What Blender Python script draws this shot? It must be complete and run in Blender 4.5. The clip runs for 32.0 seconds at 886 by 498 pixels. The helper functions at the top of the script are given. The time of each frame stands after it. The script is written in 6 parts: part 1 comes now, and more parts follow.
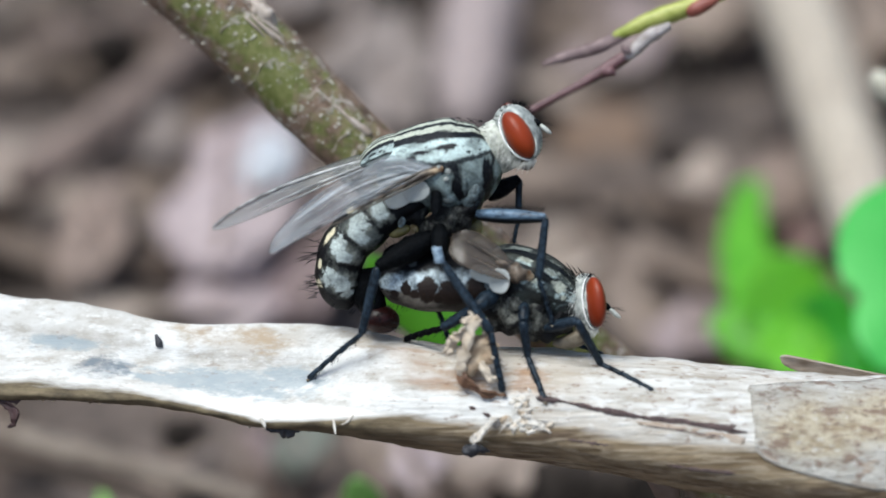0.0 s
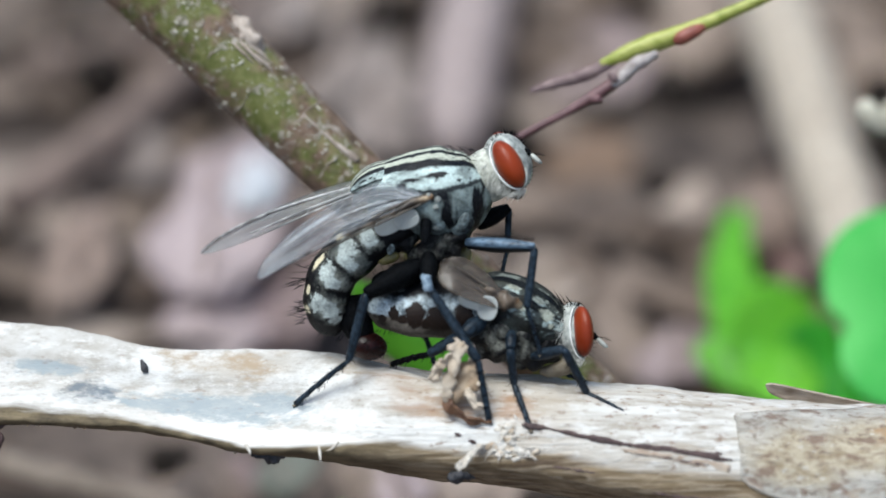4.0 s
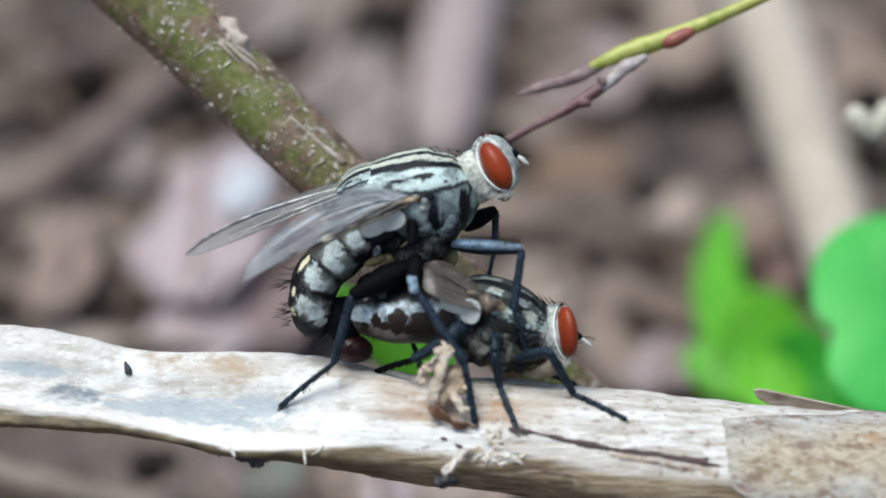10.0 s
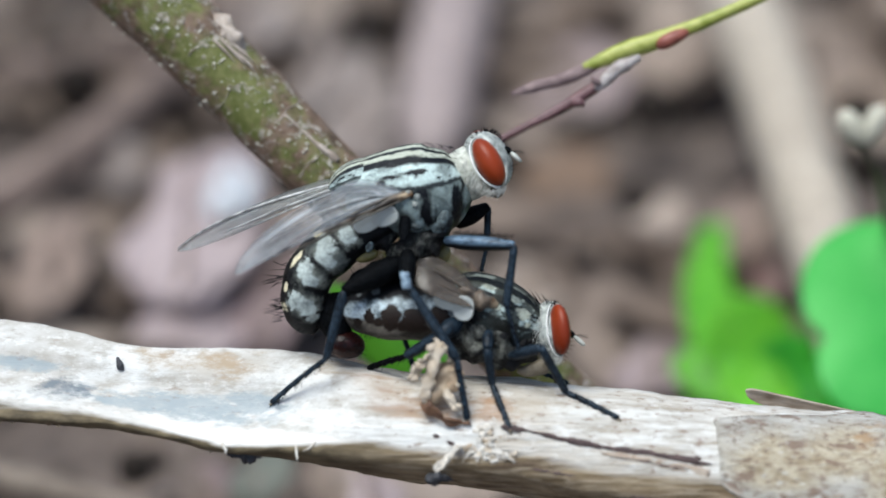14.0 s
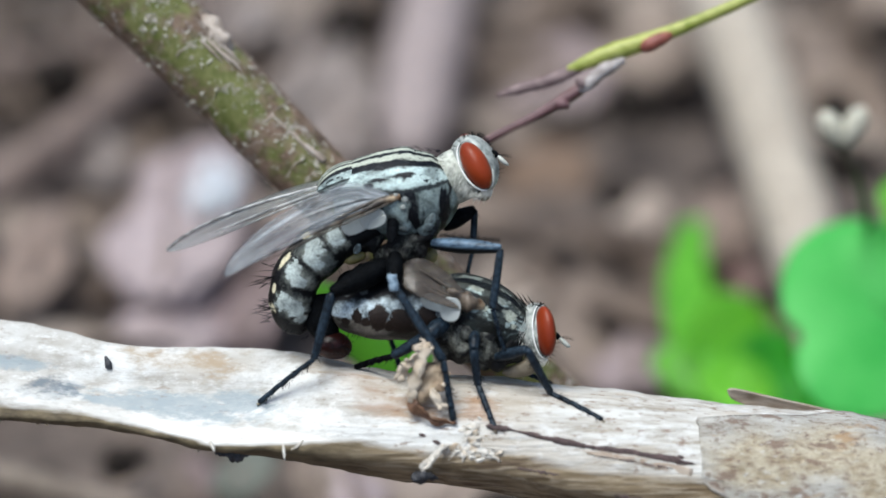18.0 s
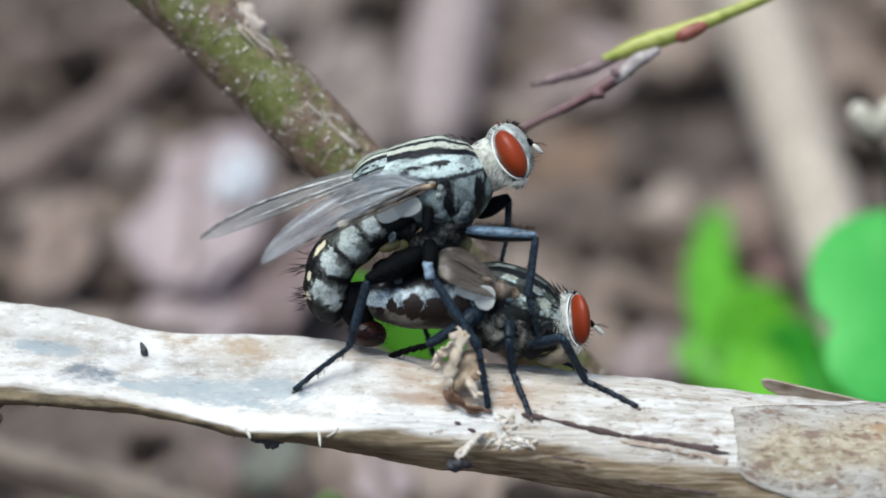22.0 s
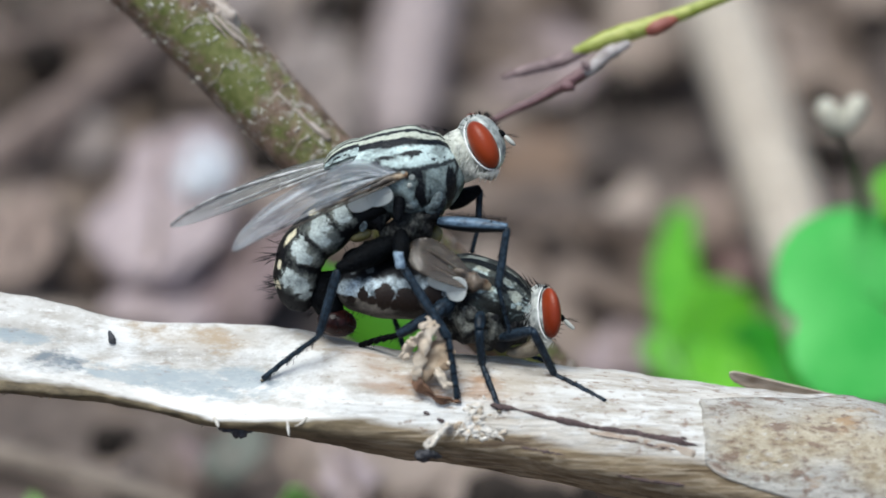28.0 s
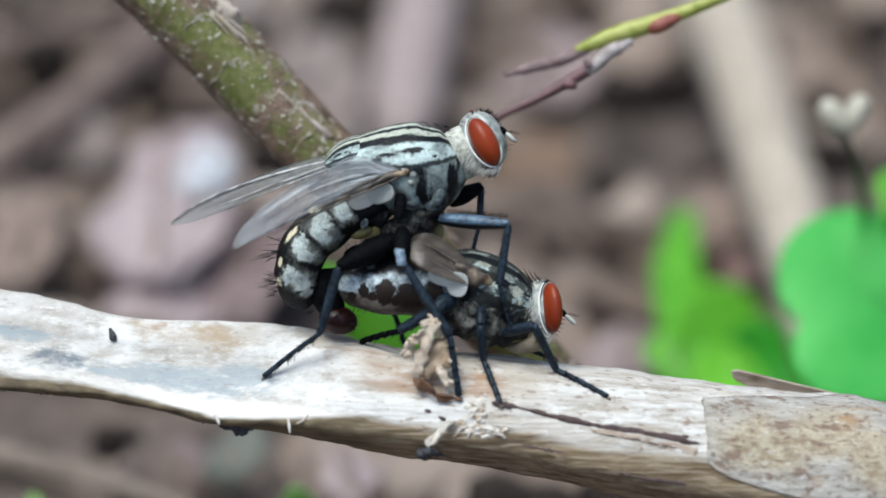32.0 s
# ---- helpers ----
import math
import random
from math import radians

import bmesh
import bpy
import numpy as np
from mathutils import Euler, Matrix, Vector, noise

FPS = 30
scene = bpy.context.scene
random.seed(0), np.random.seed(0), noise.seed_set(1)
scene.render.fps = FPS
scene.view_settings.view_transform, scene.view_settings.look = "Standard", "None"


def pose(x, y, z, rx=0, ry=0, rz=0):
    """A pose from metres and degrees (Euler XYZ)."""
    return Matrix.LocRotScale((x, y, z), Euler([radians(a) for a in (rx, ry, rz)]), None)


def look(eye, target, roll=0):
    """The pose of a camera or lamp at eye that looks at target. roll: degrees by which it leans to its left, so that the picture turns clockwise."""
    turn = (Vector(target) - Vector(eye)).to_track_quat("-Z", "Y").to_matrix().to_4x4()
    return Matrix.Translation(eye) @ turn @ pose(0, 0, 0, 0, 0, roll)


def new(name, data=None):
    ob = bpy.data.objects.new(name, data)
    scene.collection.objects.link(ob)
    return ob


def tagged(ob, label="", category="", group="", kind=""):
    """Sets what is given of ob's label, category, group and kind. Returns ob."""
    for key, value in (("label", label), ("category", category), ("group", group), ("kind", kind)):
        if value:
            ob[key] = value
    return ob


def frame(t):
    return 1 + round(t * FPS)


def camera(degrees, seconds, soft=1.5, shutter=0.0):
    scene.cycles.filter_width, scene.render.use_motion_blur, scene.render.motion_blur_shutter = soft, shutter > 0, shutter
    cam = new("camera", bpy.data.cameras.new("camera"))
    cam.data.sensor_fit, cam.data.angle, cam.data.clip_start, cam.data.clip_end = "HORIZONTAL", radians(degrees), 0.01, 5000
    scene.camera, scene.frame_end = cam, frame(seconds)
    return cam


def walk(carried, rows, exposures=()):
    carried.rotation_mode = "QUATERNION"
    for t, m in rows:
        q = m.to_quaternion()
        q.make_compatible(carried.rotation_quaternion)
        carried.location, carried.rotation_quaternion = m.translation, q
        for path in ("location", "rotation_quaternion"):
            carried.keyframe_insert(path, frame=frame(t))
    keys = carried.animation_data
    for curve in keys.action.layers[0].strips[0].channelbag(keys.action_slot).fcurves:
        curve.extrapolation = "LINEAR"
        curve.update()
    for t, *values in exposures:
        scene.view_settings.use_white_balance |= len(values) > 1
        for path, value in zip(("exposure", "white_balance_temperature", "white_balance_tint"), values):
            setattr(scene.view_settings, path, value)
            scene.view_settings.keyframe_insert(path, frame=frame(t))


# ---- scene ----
# Lengths below are millimetres in the axes of the last view: u right, v up, w towards the eye.
S = 0.001
VIEW = pose(0, 0, 0.032) @ pose(0, 0, 0, 60, 0, 0)


def at(u, v, w):
    return VIEW @ Matrix.Translation((u * S, v * S, w * S))


# ---- camera and its way: a hand-held close-up lens ----
cam = camera(27, 32.0, soft=1.75)
cam.data.dof.use_dof = True
cam.data.dof.focus_distance = 0.0776
cam.data.dof.aperture_fstop = 21.5
ROWS = [
    (0, 2.472, 1.511, 77.443, -1.331, 3.036, -2.100),
    (0.5, 2.581, 1.676, 77.422, -1.146, 3.280, -1.895),
    (1, 2.400, 1.318, 77.552, -0.602, 2.607, -1.998),
    (1.5, 2.531, 1.483, 77.513, -0.624, 2.697, -1.951),
    (2, 2.388, 1.214, 77.534, -0.668, 2.795, -1.911),
    (2.5, 2.545, 1.399, 77.625, -0.549, 2.833, -1.828),
    (3, 2.426, 1.554, 77.506, -0.718, 2.857, -1.877),
    (3.5, 2.515, 1.542, 77.516, -0.579, 2.748, -1.879),
    (5.5, 2.469, 1.174, 77.091, -0.391, 2.541, -1.716),
    (6, 2.383, 1.250, 77.122, -0.468, 2.595, -1.635),
    (6.5, 2.481, 1.025, 76.907, -0.414, 2.629, -1.640),
    (7, 2.705, 1.080, 77.113, -0.152, 2.752, -1.648),
    (7.5, 2.327, 1.017, 76.968, -0.092, 2.500, -1.551),
    (8, 2.704, 1.229, 76.955, -0.147, 2.614, -1.600),
    (8.5, 2.509, 1.113, 77.079, -0.011, 2.294, -1.616),
    (9, 2.468, 1.092, 77.025, -0.064, 2.410, -1.560),
    (9.5, 2.436, 1.182, 77.047, -0.107, 2.195, -1.518),
    (10, 2.484, 1.126, 76.903, -0.112, 2.253, -1.510),
    (10.5, 2.225, 0.830, 76.986, 0.081, 1.983, -1.535),
    (11, 2.326, 0.836, 76.848, 0.083, 2.319, -1.498),
    (11.5, 2.202, 0.591, 76.936, 0.260, 2.217, -1.492),
    (12, 2.218, 0.618, 76.959, 0.220, 2.417, -1.405),
    (12.5, 2.282, 0.631, 76.927, 0.199, 2.320, -1.433),
    (13, 2.467, 0.657, 77.050, 0.225, 2.279, -1.217),
    (13.5, 2.306, 0.474, 76.983, 0.331, 2.012, -1.163),
    (15.5, 1.741, 0.599, 77.396, 0.275, 1.347, -0.855),
    (16, 1.916, 0.834, 77.684, 0.418, 1.745, -0.957),
    (16.5, 2.235, 1.181, 77.625, -0.204, 1.421, -1.044),
    (17, 2.135, 1.086, 77.786, -0.124, 1.313, -0.974),
    (17.5, 2.255, 1.307, 77.663, -0.288, 1.467, -0.939),
    (18, 1.635, 0.956, 77.781, -0.001, 0.971, -0.906),
    (18.5, 1.846, 1.279, 77.778, -0.245, 1.179, -0.868),
    (19, 1.670, 1.099, 77.808, -0.094, 1.311, -1.026),
    (19.5, 1.412, 1.301, 78.113, -0.558, 1.623, -0.964),
    (20, 0.796, 1.286, 78.102, -0.698, 2.094, -0.816),
    (20.5, 0.957, 0.944, 78.167, -0.926, 2.804, -1.066),
    (21, 0.912, 1.075, 78.147, -0.910, 2.707, -0.697),
    (21.5, 0.176, 0.672, 78.082, -0.751, 2.219, -0.605),
    (22, 0.408, 0.876, 77.893, -0.282, 1.178, -0.553),
    (22.5, 0.514, 0.827, 78.019, -0.303, 0.531, -0.504),
    (23, 0.258, 0.667, 77.957, -0.481, 0.268, -0.408),
    (23.5, 0.331, 0.700, 77.864, -0.576, 0.065, -0.242),
    (24, 0.111, 0.582, 77.890, -0.481, -0.356, -0.212),
    (24.5, 0.356, 0.643, 77.931, -0.463, -0.255, -0.213),
    (25, 0.594, 0.674, 77.831, -0.455, -0.454, -0.241),
    (25.5, 0.421, 0.414, 77.906, -0.304, 0.092, -0.259),
    (27.5, 0.069, 0.451, 78.037, -0.233, 0.067, -0.137),
    (28, 0.002, 0.369, 77.925, -0.198, -0.053, -0.093),
    (28.5, -0.274, 0.273, 77.821, -0.138, -0.241, -0.021),
    (29, -0.323, 0.290, 77.770, -0.179, -0.199, -0.009),
    (29.5, 0.116, 0.325, 77.935, -0.166, 0.030, -0.150),
    (30, -0.260, 0.359, 77.840, -0.230, -0.168, 0.020),
    (30.5, -0.252, 0.141, 77.839, -0.164, -0.125, -0.036),
    (31, -0.145, 0.026, 77.888, -0.055, -0.126, -0.015),
    (31.5, -0.286, -0.064, 77.769, 0.068, -0.230, 0.003),
    (32, 0.000, 0.000, 77.752, 0.000, -0.000, 0.000),
]
walk(cam, [(t, VIEW @ pose(x * S, y * S, z * S, a, b, c)) for t, x, y, z, a, b, c in ROWS], exposures=[(0, 0.63, 6100, 3), (32, 0.57, 6100, 3)])

# ---- light: a bright overcast sky ----
world = bpy.data.worlds.new("sky")
scene.world = world
world.use_nodes = True
wn = world.node_tree.nodes
sky = wn.new("ShaderNodeTexSky")
sky.sky_type, sky.sun_disc = "NISHITA", False
sky.sun_elevation, sky.sun_rotation = radians(76), radians(-120)
sky.air_density, sky.dust_density, sky.ozone_density = 1.0, 4.0, 1.0
world.node_tree.links.new(sky.outputs[0], wn["Background"].inputs[0])
wn["Background"].inputs[1].default_value = 0.105
sun = new("sun", bpy.data.lights.new("sun", "SUN"))
sun.data.energy, sun.data.angle, sun.data.color = 2.2, radians(35), (1.0, 0.98, 0.95)
sun.matrix_world = look((-0.3, -0.18, 1.4), (0, 0, 0))


# ---- materials ----
class Nodes:
    def __init__(self, name, rough=0.6, metal=0.0, spec=0.5):
        self.m = bpy.data.materials.new(name)
        self.m.use_nodes = True
        self.t = self.m.node_tree
        self.b = self.t.nodes["Principled BSDF"]
        self.put(self.b, "Roughness", rough)
        self.put(self.b, "Metallic", metal)
        self.put(self.b, "Specular IOR Level", spec)
        self.co = self.t.nodes.new("ShaderNodeTexCoord")

    def put(self, node, key, value):
        if isinstance(value, bpy.types.NodeSocket):
            self.t.links.new(value, node.inputs[key])
        elif isinstance(value, tuple) and len(value) == 3 and node.inputs[key].type == "RGBA":
            node.inputs[key].default_value = (*value, 1)
        else:
            node.inputs[key].default_value = value

    def make(self, kind, **keys):
        node = self.t.nodes.new(kind)
        for key, value in keys.items():
            if key in ("operation", "blend_type", "feature", "distance", "data_type"):
                if key == "operation":
                    node.operation = value
                elif key == "blend_type":
                    node.blend_type = value
                elif key == "feature":
                    node.feature = value
                elif key == "data_type":
                    node.data_type = value
            else:
                self.put(node, int(key[1:]) if key[0] == "i" and key[1:].isdigit() else key, value)
        return node

    def math(self, op, a, b=0.0, c=0.0):
        return self.make("ShaderNodeMath", operation=op, i0=a, i1=b, i2=c).outputs[0]

    def noise(self, scale, detail=4.0, stretch=(1, 1, 1), rough=0.55, uv=False, distort=0.0):
        mp = self.make("ShaderNodeMapping", Vector=self.co.outputs["UV" if uv else "Object"], Scale=stretch)
        return self.make("ShaderNodeTexNoise", Vector=mp.outputs[0], Scale=scale, Detail=detail, Roughness=rough, Distortion=distort).outputs[0]

    def cells(self, scale, stretch=(1, 1, 1), feature="F1", uv=False):
        mp = self.make("ShaderNodeMapping", Vector=self.co.outputs["UV" if uv else "Object"], Scale=stretch)
        return self.make("ShaderNodeTexVoronoi", feature=feature, Vector=mp.outputs[0], Scale=scale).outputs[0]

    def ramp(self, fac, *stops):
        node = self.t.nodes.new("ShaderNodeValToRGB")
        el = node.color_ramp.elements
        while len(el) < len(stops):
            el.new(0.5)
        for e, (p, c) in zip(el, stops):
            e.position = p
            e.color = (c, c, c, 1) if isinstance(c, (int, float)) else (*c, 1)
        self.put(node, "Fac", fac)
        return node.outputs[0]

    def mix(self, fac, a, b, how="MIX"):
        node = self.t.nodes.new("ShaderNodeMix")
        node.data_type, node.blend_type = "RGBA", how
        self.put(node, 0, fac)
        self.put(node, 6, a)
        self.put(node, 7, b)
        return node.outputs[2]

    def blobs(self, s, f, wob, soft, spots, power=2):
        """Mask of ragged spots in UV: rows of (along, round, half length, half breadth)."""
        out = None
        for cs, cf, rs, rf in spots:
            a = self.math("DIVIDE", self.math("SUBTRACT", s, cs), rs)
            b = self.math("DIVIDE", self.math("SUBTRACT", f, cf), rf)
            d = self.math("POWER", self.math("ADD", self.math("POWER", self.math("ABSOLUTE", a), power), self.math("POWER", self.math("ABSOLUTE", b), power)), 1 / power)
            m = self.ramp(self.math("ADD", d, wob), (1.0 - soft, 1.0), (1.0, 0.0))
            out = m if out is None else self.math("MAXIMUM", out, m)
        return out

    def glitter(self, colour, low=0.75, high=1.2):
        """Break a dusted surface into fine bright and dark scales."""
        g = self.ramp(self.noise(11500, 4, (1, 1, 1), 0.75), (0.40, low), (0.60, high))
        return self.mix(1.0, colour, g, "MULTIPLY")

    def uv(self):
        sep = self.make("ShaderNodeSeparateXYZ", Vector=self.co.outputs["UV"])
        return sep.outputs[0], sep.outputs[1]

    def random(self):
        return self.make("ShaderNodeObjectInfo").outputs["Random"]

    def island(self):
        return self.make("ShaderNodeNewGeometry").outputs["Random Per Island"]

    def done(self, colour=None, height=None, bump=0.3, size=0.0001, rough=None):
        if colour is not None:
            self.put(self.b, "Base Color", colour)
        if rough is not None:
            self.put(self.b, "Roughness", rough)
        if height is not None:
            node = self.make("ShaderNodeBump", Strength=bump, Distance=size, Height=height)
            self.t.links.new(node.outputs[0], self.b.inputs["Normal"])
        return self.m


def stalk_material():
    n = Nodes("weathered_stalk", 0.75, spec=0.3)
    s, a = n.uv()
    left = n.ramp(s, (0.455, 1.0), (0.535, 0.0))
    fibre = n.noise(2200, 6, (0.13, 1.0, 1.0), 0.65)
    fine = n.noise(7000, 4, (0.07, 1.0, 1.0))
    cloud = n.noise(420, 5, (0.55, 1, 1), 0.62)
    small = n.noise(1600, 5, (0.5, 1, 1), 0.68)
    rag = n.math("MULTIPLY", n.math("SUBTRACT", n.noise(1300, 7, (0.45, 1, 1), 0.72), 0.5), 3.4)
    # the hollow: bare smooth wood, chalky white, with its blue-grey shade painted in
    bare = n.mix(n.ramp(cloud, (0.36, 0.0), (0.60, 1.0)), (0.42, 0.395, 0.36), (0.62, 0.615, 0.60))
    bare = n.mix(n.ramp(small, (0.38, 0.75), (0.54, 0.0)), bare, (0.34, 0.31, 0.27))
    bare = n.mix(n.ramp(n.noise(2600, 6, (0.5, 1, 1), 0.72), (0.54, 0.0), (0.66, 0.7)), bare, (0.69, 0.685, 0.67))
    tan = n.blobs(s, a, rag, 0.6, ((0.37, 0.07, 0.05, 0.075), (0.335, 0.03, 0.03, 0.04), (0.465, 0.06, 0.03, 0.08)))
    bare = n.mix(n.math("MULTIPLY", tan, n.ramp(small, (0.36, 0.95), (0.58, 0.25))), bare, (0.36, 0.28, 0.195))
    grey = n.blobs(s, a, rag, 0.45, ((0.352, 0.252, 0.075, 0.058), (0.415, 0.215, 0.03, 0.06), (0.298, 0.268, 0.022, 0.03), (0.225, 0.17, 0.03, 0.035)))
    bare = n.mix(n.math("MULTIPLY", grey, n.ramp(small, (0.34, 1.0), (0.62, 0.72))), bare, (0.30, 0.34, 0.36))
    # deepest shadow of the groove, as darker blue patches in the colour
    hollow_shade = n.blobs(s, a, rag, 0.5, ((0.262, 0.252, 0.026, 0.052), (0.425, 0.222, 0.013, 0.022)))
    bare = n.mix(n.math("MULTIPLY", hollow_shade, n.ramp(small, (0.42, 0.92), (0.56, 0.4))), bare, (0.14, 0.165, 0.19))
    # lip whitened in the colour to give its highlight
    lip = n.math("MULTIPLY", n.ramp(n.math("ADD", a, n.math("MULTIPLY", rag, 0.03)), (0.295, 0.0), (0.325, 1.0), (0.40, 1.0)), n.ramp(s, (0.30, 0.35), (0.38, 0.9), (0.50, 0.9), (0.58, 0.0)))
    bare = n.mix(lip, bare, (0.71, 0.695, 0.665))
    # the fibrous part: grey-white grain with tan, rust and brown specks
    grain = n.mix(n.ramp(fibre, (0.34, 0.0), (0.56, 1.0)), (0.325, 0.285, 0.235), (0.60, 0.585, 0.555))
    grain = n.mix(n.ramp(n.noise(420, 4, (0.3, 1, 1)), (0.47, 0.0), (0.62, 0.6)), grain, (0.42, 0.355, 0.28))
    grain = n.mix(n.ramp(small, (0.54, 0.0), (0.66, 0.7)), grain, (0.68, 0.675, 0.66))
    rust = n.blobs(s, a, rag, 0.7, ((0.515, 0.18, 0.035, 0.06), (0.545, 0.165, 0.02, 0.05), (0.585, 0.16, 0.02, 0.05), (0.495, 0.09, 0.03, 0.05)))
    grain = n.mix(n.math("MULTIPLY", rust, n.ramp(fibre, (0.38, 0.9), (0.60, 0.35))), grain, (0.33, 0.19, 0.105))
    wood = n.mix(left, grain, bare)
    chalk = n.blobs(s, a, rag, 0.5, ((0.53, 0.265, 0.055, 0.055), (0.475, 0.255, 0.05, 0.06), (0.565, 0.275, 0.03, 0.03), (0.44, 0.13, 0.035, 0.07)))
    wood = n.mix(n.math("MULTIPLY", chalk, n.ramp(small, (0.36, 0.55), (0.56, 1.0))), wood, (0.665, 0.655, 0.63))
    specks = n.ramp(n.math("ADD", n.noise(4200, 5, (0.4, 1, 1), 0.65), n.ramp(s, (0.50, 0.0), (0.60, 0.03))), (0.60, 0.0), (0.68, 0.75))
    wood = n.mix(n.math("MULTIPLY", specks, n.math("SUBTRACT", 1.0, n.math("MULTIPLY", left, 0.55))), wood, (0.20, 0.13, 0.09))
    # bark left on the underside, frayed along its edge
    shift = n.ramp(s, (0.22, 0.068), (0.30, 0.05), (0.384, 0.012), (0.44, 0.04), (0.50, 0.10), (0.553, 0.082), (0.614, 0.118), (0.675, 0.108), (0.748, 0.14))
    edge = n.math("ADD", n.math("ADD", a, shift), n.math("ADD", n.math("MULTIPLY", n.math("SUBTRACT", fibre, 0.5), 0.07), n.math("MULTIPLY", n.math("SUBTRACT", cloud, 0.5), 0.03)))
    bark = n.ramp(edge, (0.395, 0.0), (0.425, 1.0), (0.84, 1.0), (0.88, 0.0))
    olive = n.mix(n.ramp(n.noise(2400, 5, (0.08, 1, 1)), (0.36, 0.0), (0.64, 1.0)), (0.12, 0.082, 0.045), (0.30, 0.23, 0.145))
    olive = n.mix(n.ramp(n.noise(1300, 5, (0.12, 1, 1), 0.6), (0.56, 0.0), (0.66, 0.8)), olive, (0.075, 0.048, 0.032))
    olive = n.mix(n.math("MULTIPLY", n.ramp(fine, (0.50, 0.0), (0.62, 0.5)), n.math("SUBTRACT", 1.0, left)), olive, (0.46, 0.39, 0.29))
    olive = n.mix(n.math("MULTIPLY", left, 0.85), olive, n.mix(n.ramp(small, (0.35, 0.0), (0.65, 1.0)), (0.035, 0.028, 0.018), (0.17, 0.135, 0.08)))
    col = n.mix(bark, wood, olive)
    h = n.math("MULTIPLY", n.math("ADD", fibre, n.math("MULTIPLY", fine, 0.5)), n.math("SUBTRACT", 1.0, n.math("MULTIPLY", left, 0.75)))
    h = n.math("ADD", h, n.math("MULTIPLY", n.math("ADD", cloud, small), 0.25))
    return n.done(col, h, 0.9, 0.00018)


def bract_material():
    """A papery sheath: grey-white, tan in the middle, with brown freckles and blots along the grain."""
    n = Nodes("dry_sheath", 0.7, spec=0.3)
    s, a = n.uv()
    fibre = n.noise(2400, 6, (0.2, 1.0, 1.0), 0.68)
    crumb = n.noise(3000, 6, (0.6, 1, 1), 0.72)
    grey = n.mix(n.ramp(fibre, (0.32, 0.0), (0.60, 1.0)), (0.28, 0.25, 0.21), (0.50, 0.48, 0.44))
    tan = n.mix(n.ramp(crumb, (0.34, 0.0), (0.62, 1.0)), (0.27, 0.205, 0.12), (0.52, 0.455, 0.34))
    wob = n.math("MULTIPLY", n.math("SUBTRACT", n.noise(500, 5, (0.6, 1, 1), 0.65), 0.5), 1.6)
    mid = n.blobs(s, a, wob, 0.6, ((0.14, 0.52, 0.16, 0.40), (0.30, 0.42, 0.16, 0.30), (0.45, 0.6, 0.14, 0.25)))
    base = n.mix(n.math("MULTIPLY", mid, 0.9), grey, tan)
    base = n.mix(n.ramp(n.noise(1700, 5, (0.5, 1, 1), 0.62), (0.57, 0.0), (0.63, 0.85)), base, (0.20, 0.135, 0.10))
    base = n.mix(n.ramp(n.noise(1000, 4, (0.5, 1, 1)), (0.60, 0.0), (0.68, 0.7)), base, (0.36, 0.215, 0.10))
    base = n.mix(n.ramp(n.noise(5200, 6, (0.5, 1, 1), 0.7), (0.54, 0.0), (0.61, 0.75)), base, (0.17, 0.12, 0.09))
    base = n.mix(n.ramp(n.noise(3800, 5, (0.5, 1, 1), 0.7), (0.60, 0.0), (0.66, 0.6)), base, (0.64, 0.63, 0.60))
    base = n.mix(n.ramp(n.math("ADD", a, n.math("MULTIPLY", wob, 0.05)), (0.90, 0.0), (0.98, 0.6)), base, (0.58, 0.55, 0.49))
    return n.done(base, n.math("ADD", fibre, crumb), 0.95, 0.00018)


def plain(name, dark, light, scale=800, rough=0.6, bump=0.3, size=0.00005, spec=0.5, stretch=(1, 1, 1), metal=0.0):
    n = Nodes(name, rough, metal, spec)
    g = n.noise(scale * 4, 5, stretch)
    wide = n.noise(scale, 3)
    fac = n.math("ADD", n.math("MULTIPLY", g, 0.6), n.math("MULTIPLY", wide, 0.4))
    return n.done(n.mix(n.ramp(fac, (0.35, 0.0), (0.65, 1.0)), dark, light), g, bump, size)


def branch_material():
    """Green bark worn to grey-brown along the flanks, pale where the skin has scaled off."""
    n = Nodes("green_bark", 0.6, spec=0.25)
    s, a = n.uv()
    wide = n.noise(520, 6, (1, 1, 1), 0.68)
    streak = n.noise(1700, 6, (1.0, 1.0, 1.0), 0.7)
    round_it = n.math("PINGPONG", a, 0.5)
    worn = n.math("ADD", wide, n.ramp(round_it, (0.05, 0.0), (0.15, 0.10), (0.23, 0.20), (0.30, 0.20), (0.38, 0.05)))
    green = n.mix(n.ramp(streak, (0.36, 0.0), (0.62, 1.0)), (0.085, 0.100, 0.020), (0.170, 0.172, 0.062))
    brown = n.mix(n.ramp(streak, (0.36, 0.0), (0.62, 1.0)), (0.085, 0.055, 0.036), (0.215, 0.145, 0.105))
    base = n.mix(n.ramp(worn, (0.49, 0.0), (0.62, 1.0)), green, brown)
    base = n.mix(n.ramp(n.noise(900, 5, (1, 1, 1), 0.65), (0.58, 0.0), (0.66, 0.6)), base, (0.05, 0.036, 0.026))
    scale = n.math("MULTIPLY", n.ramp(n.noise(3000, 6, (1, 1, 1), 0.65), (0.52, 0.0), (0.60, 0.9)), n.ramp(n.math("ADD", n.noise(560, 3), n.ramp(round_it, (0.08, 0.0), (0.22, 0.08))), (0.46, 0.0), (0.62, 1.0)))
    base = n.mix(scale, base, (0.44, 0.395, 0.35))
    return n.done(base, n.math("ADD", streak, scale), 0.7, 0.00010)


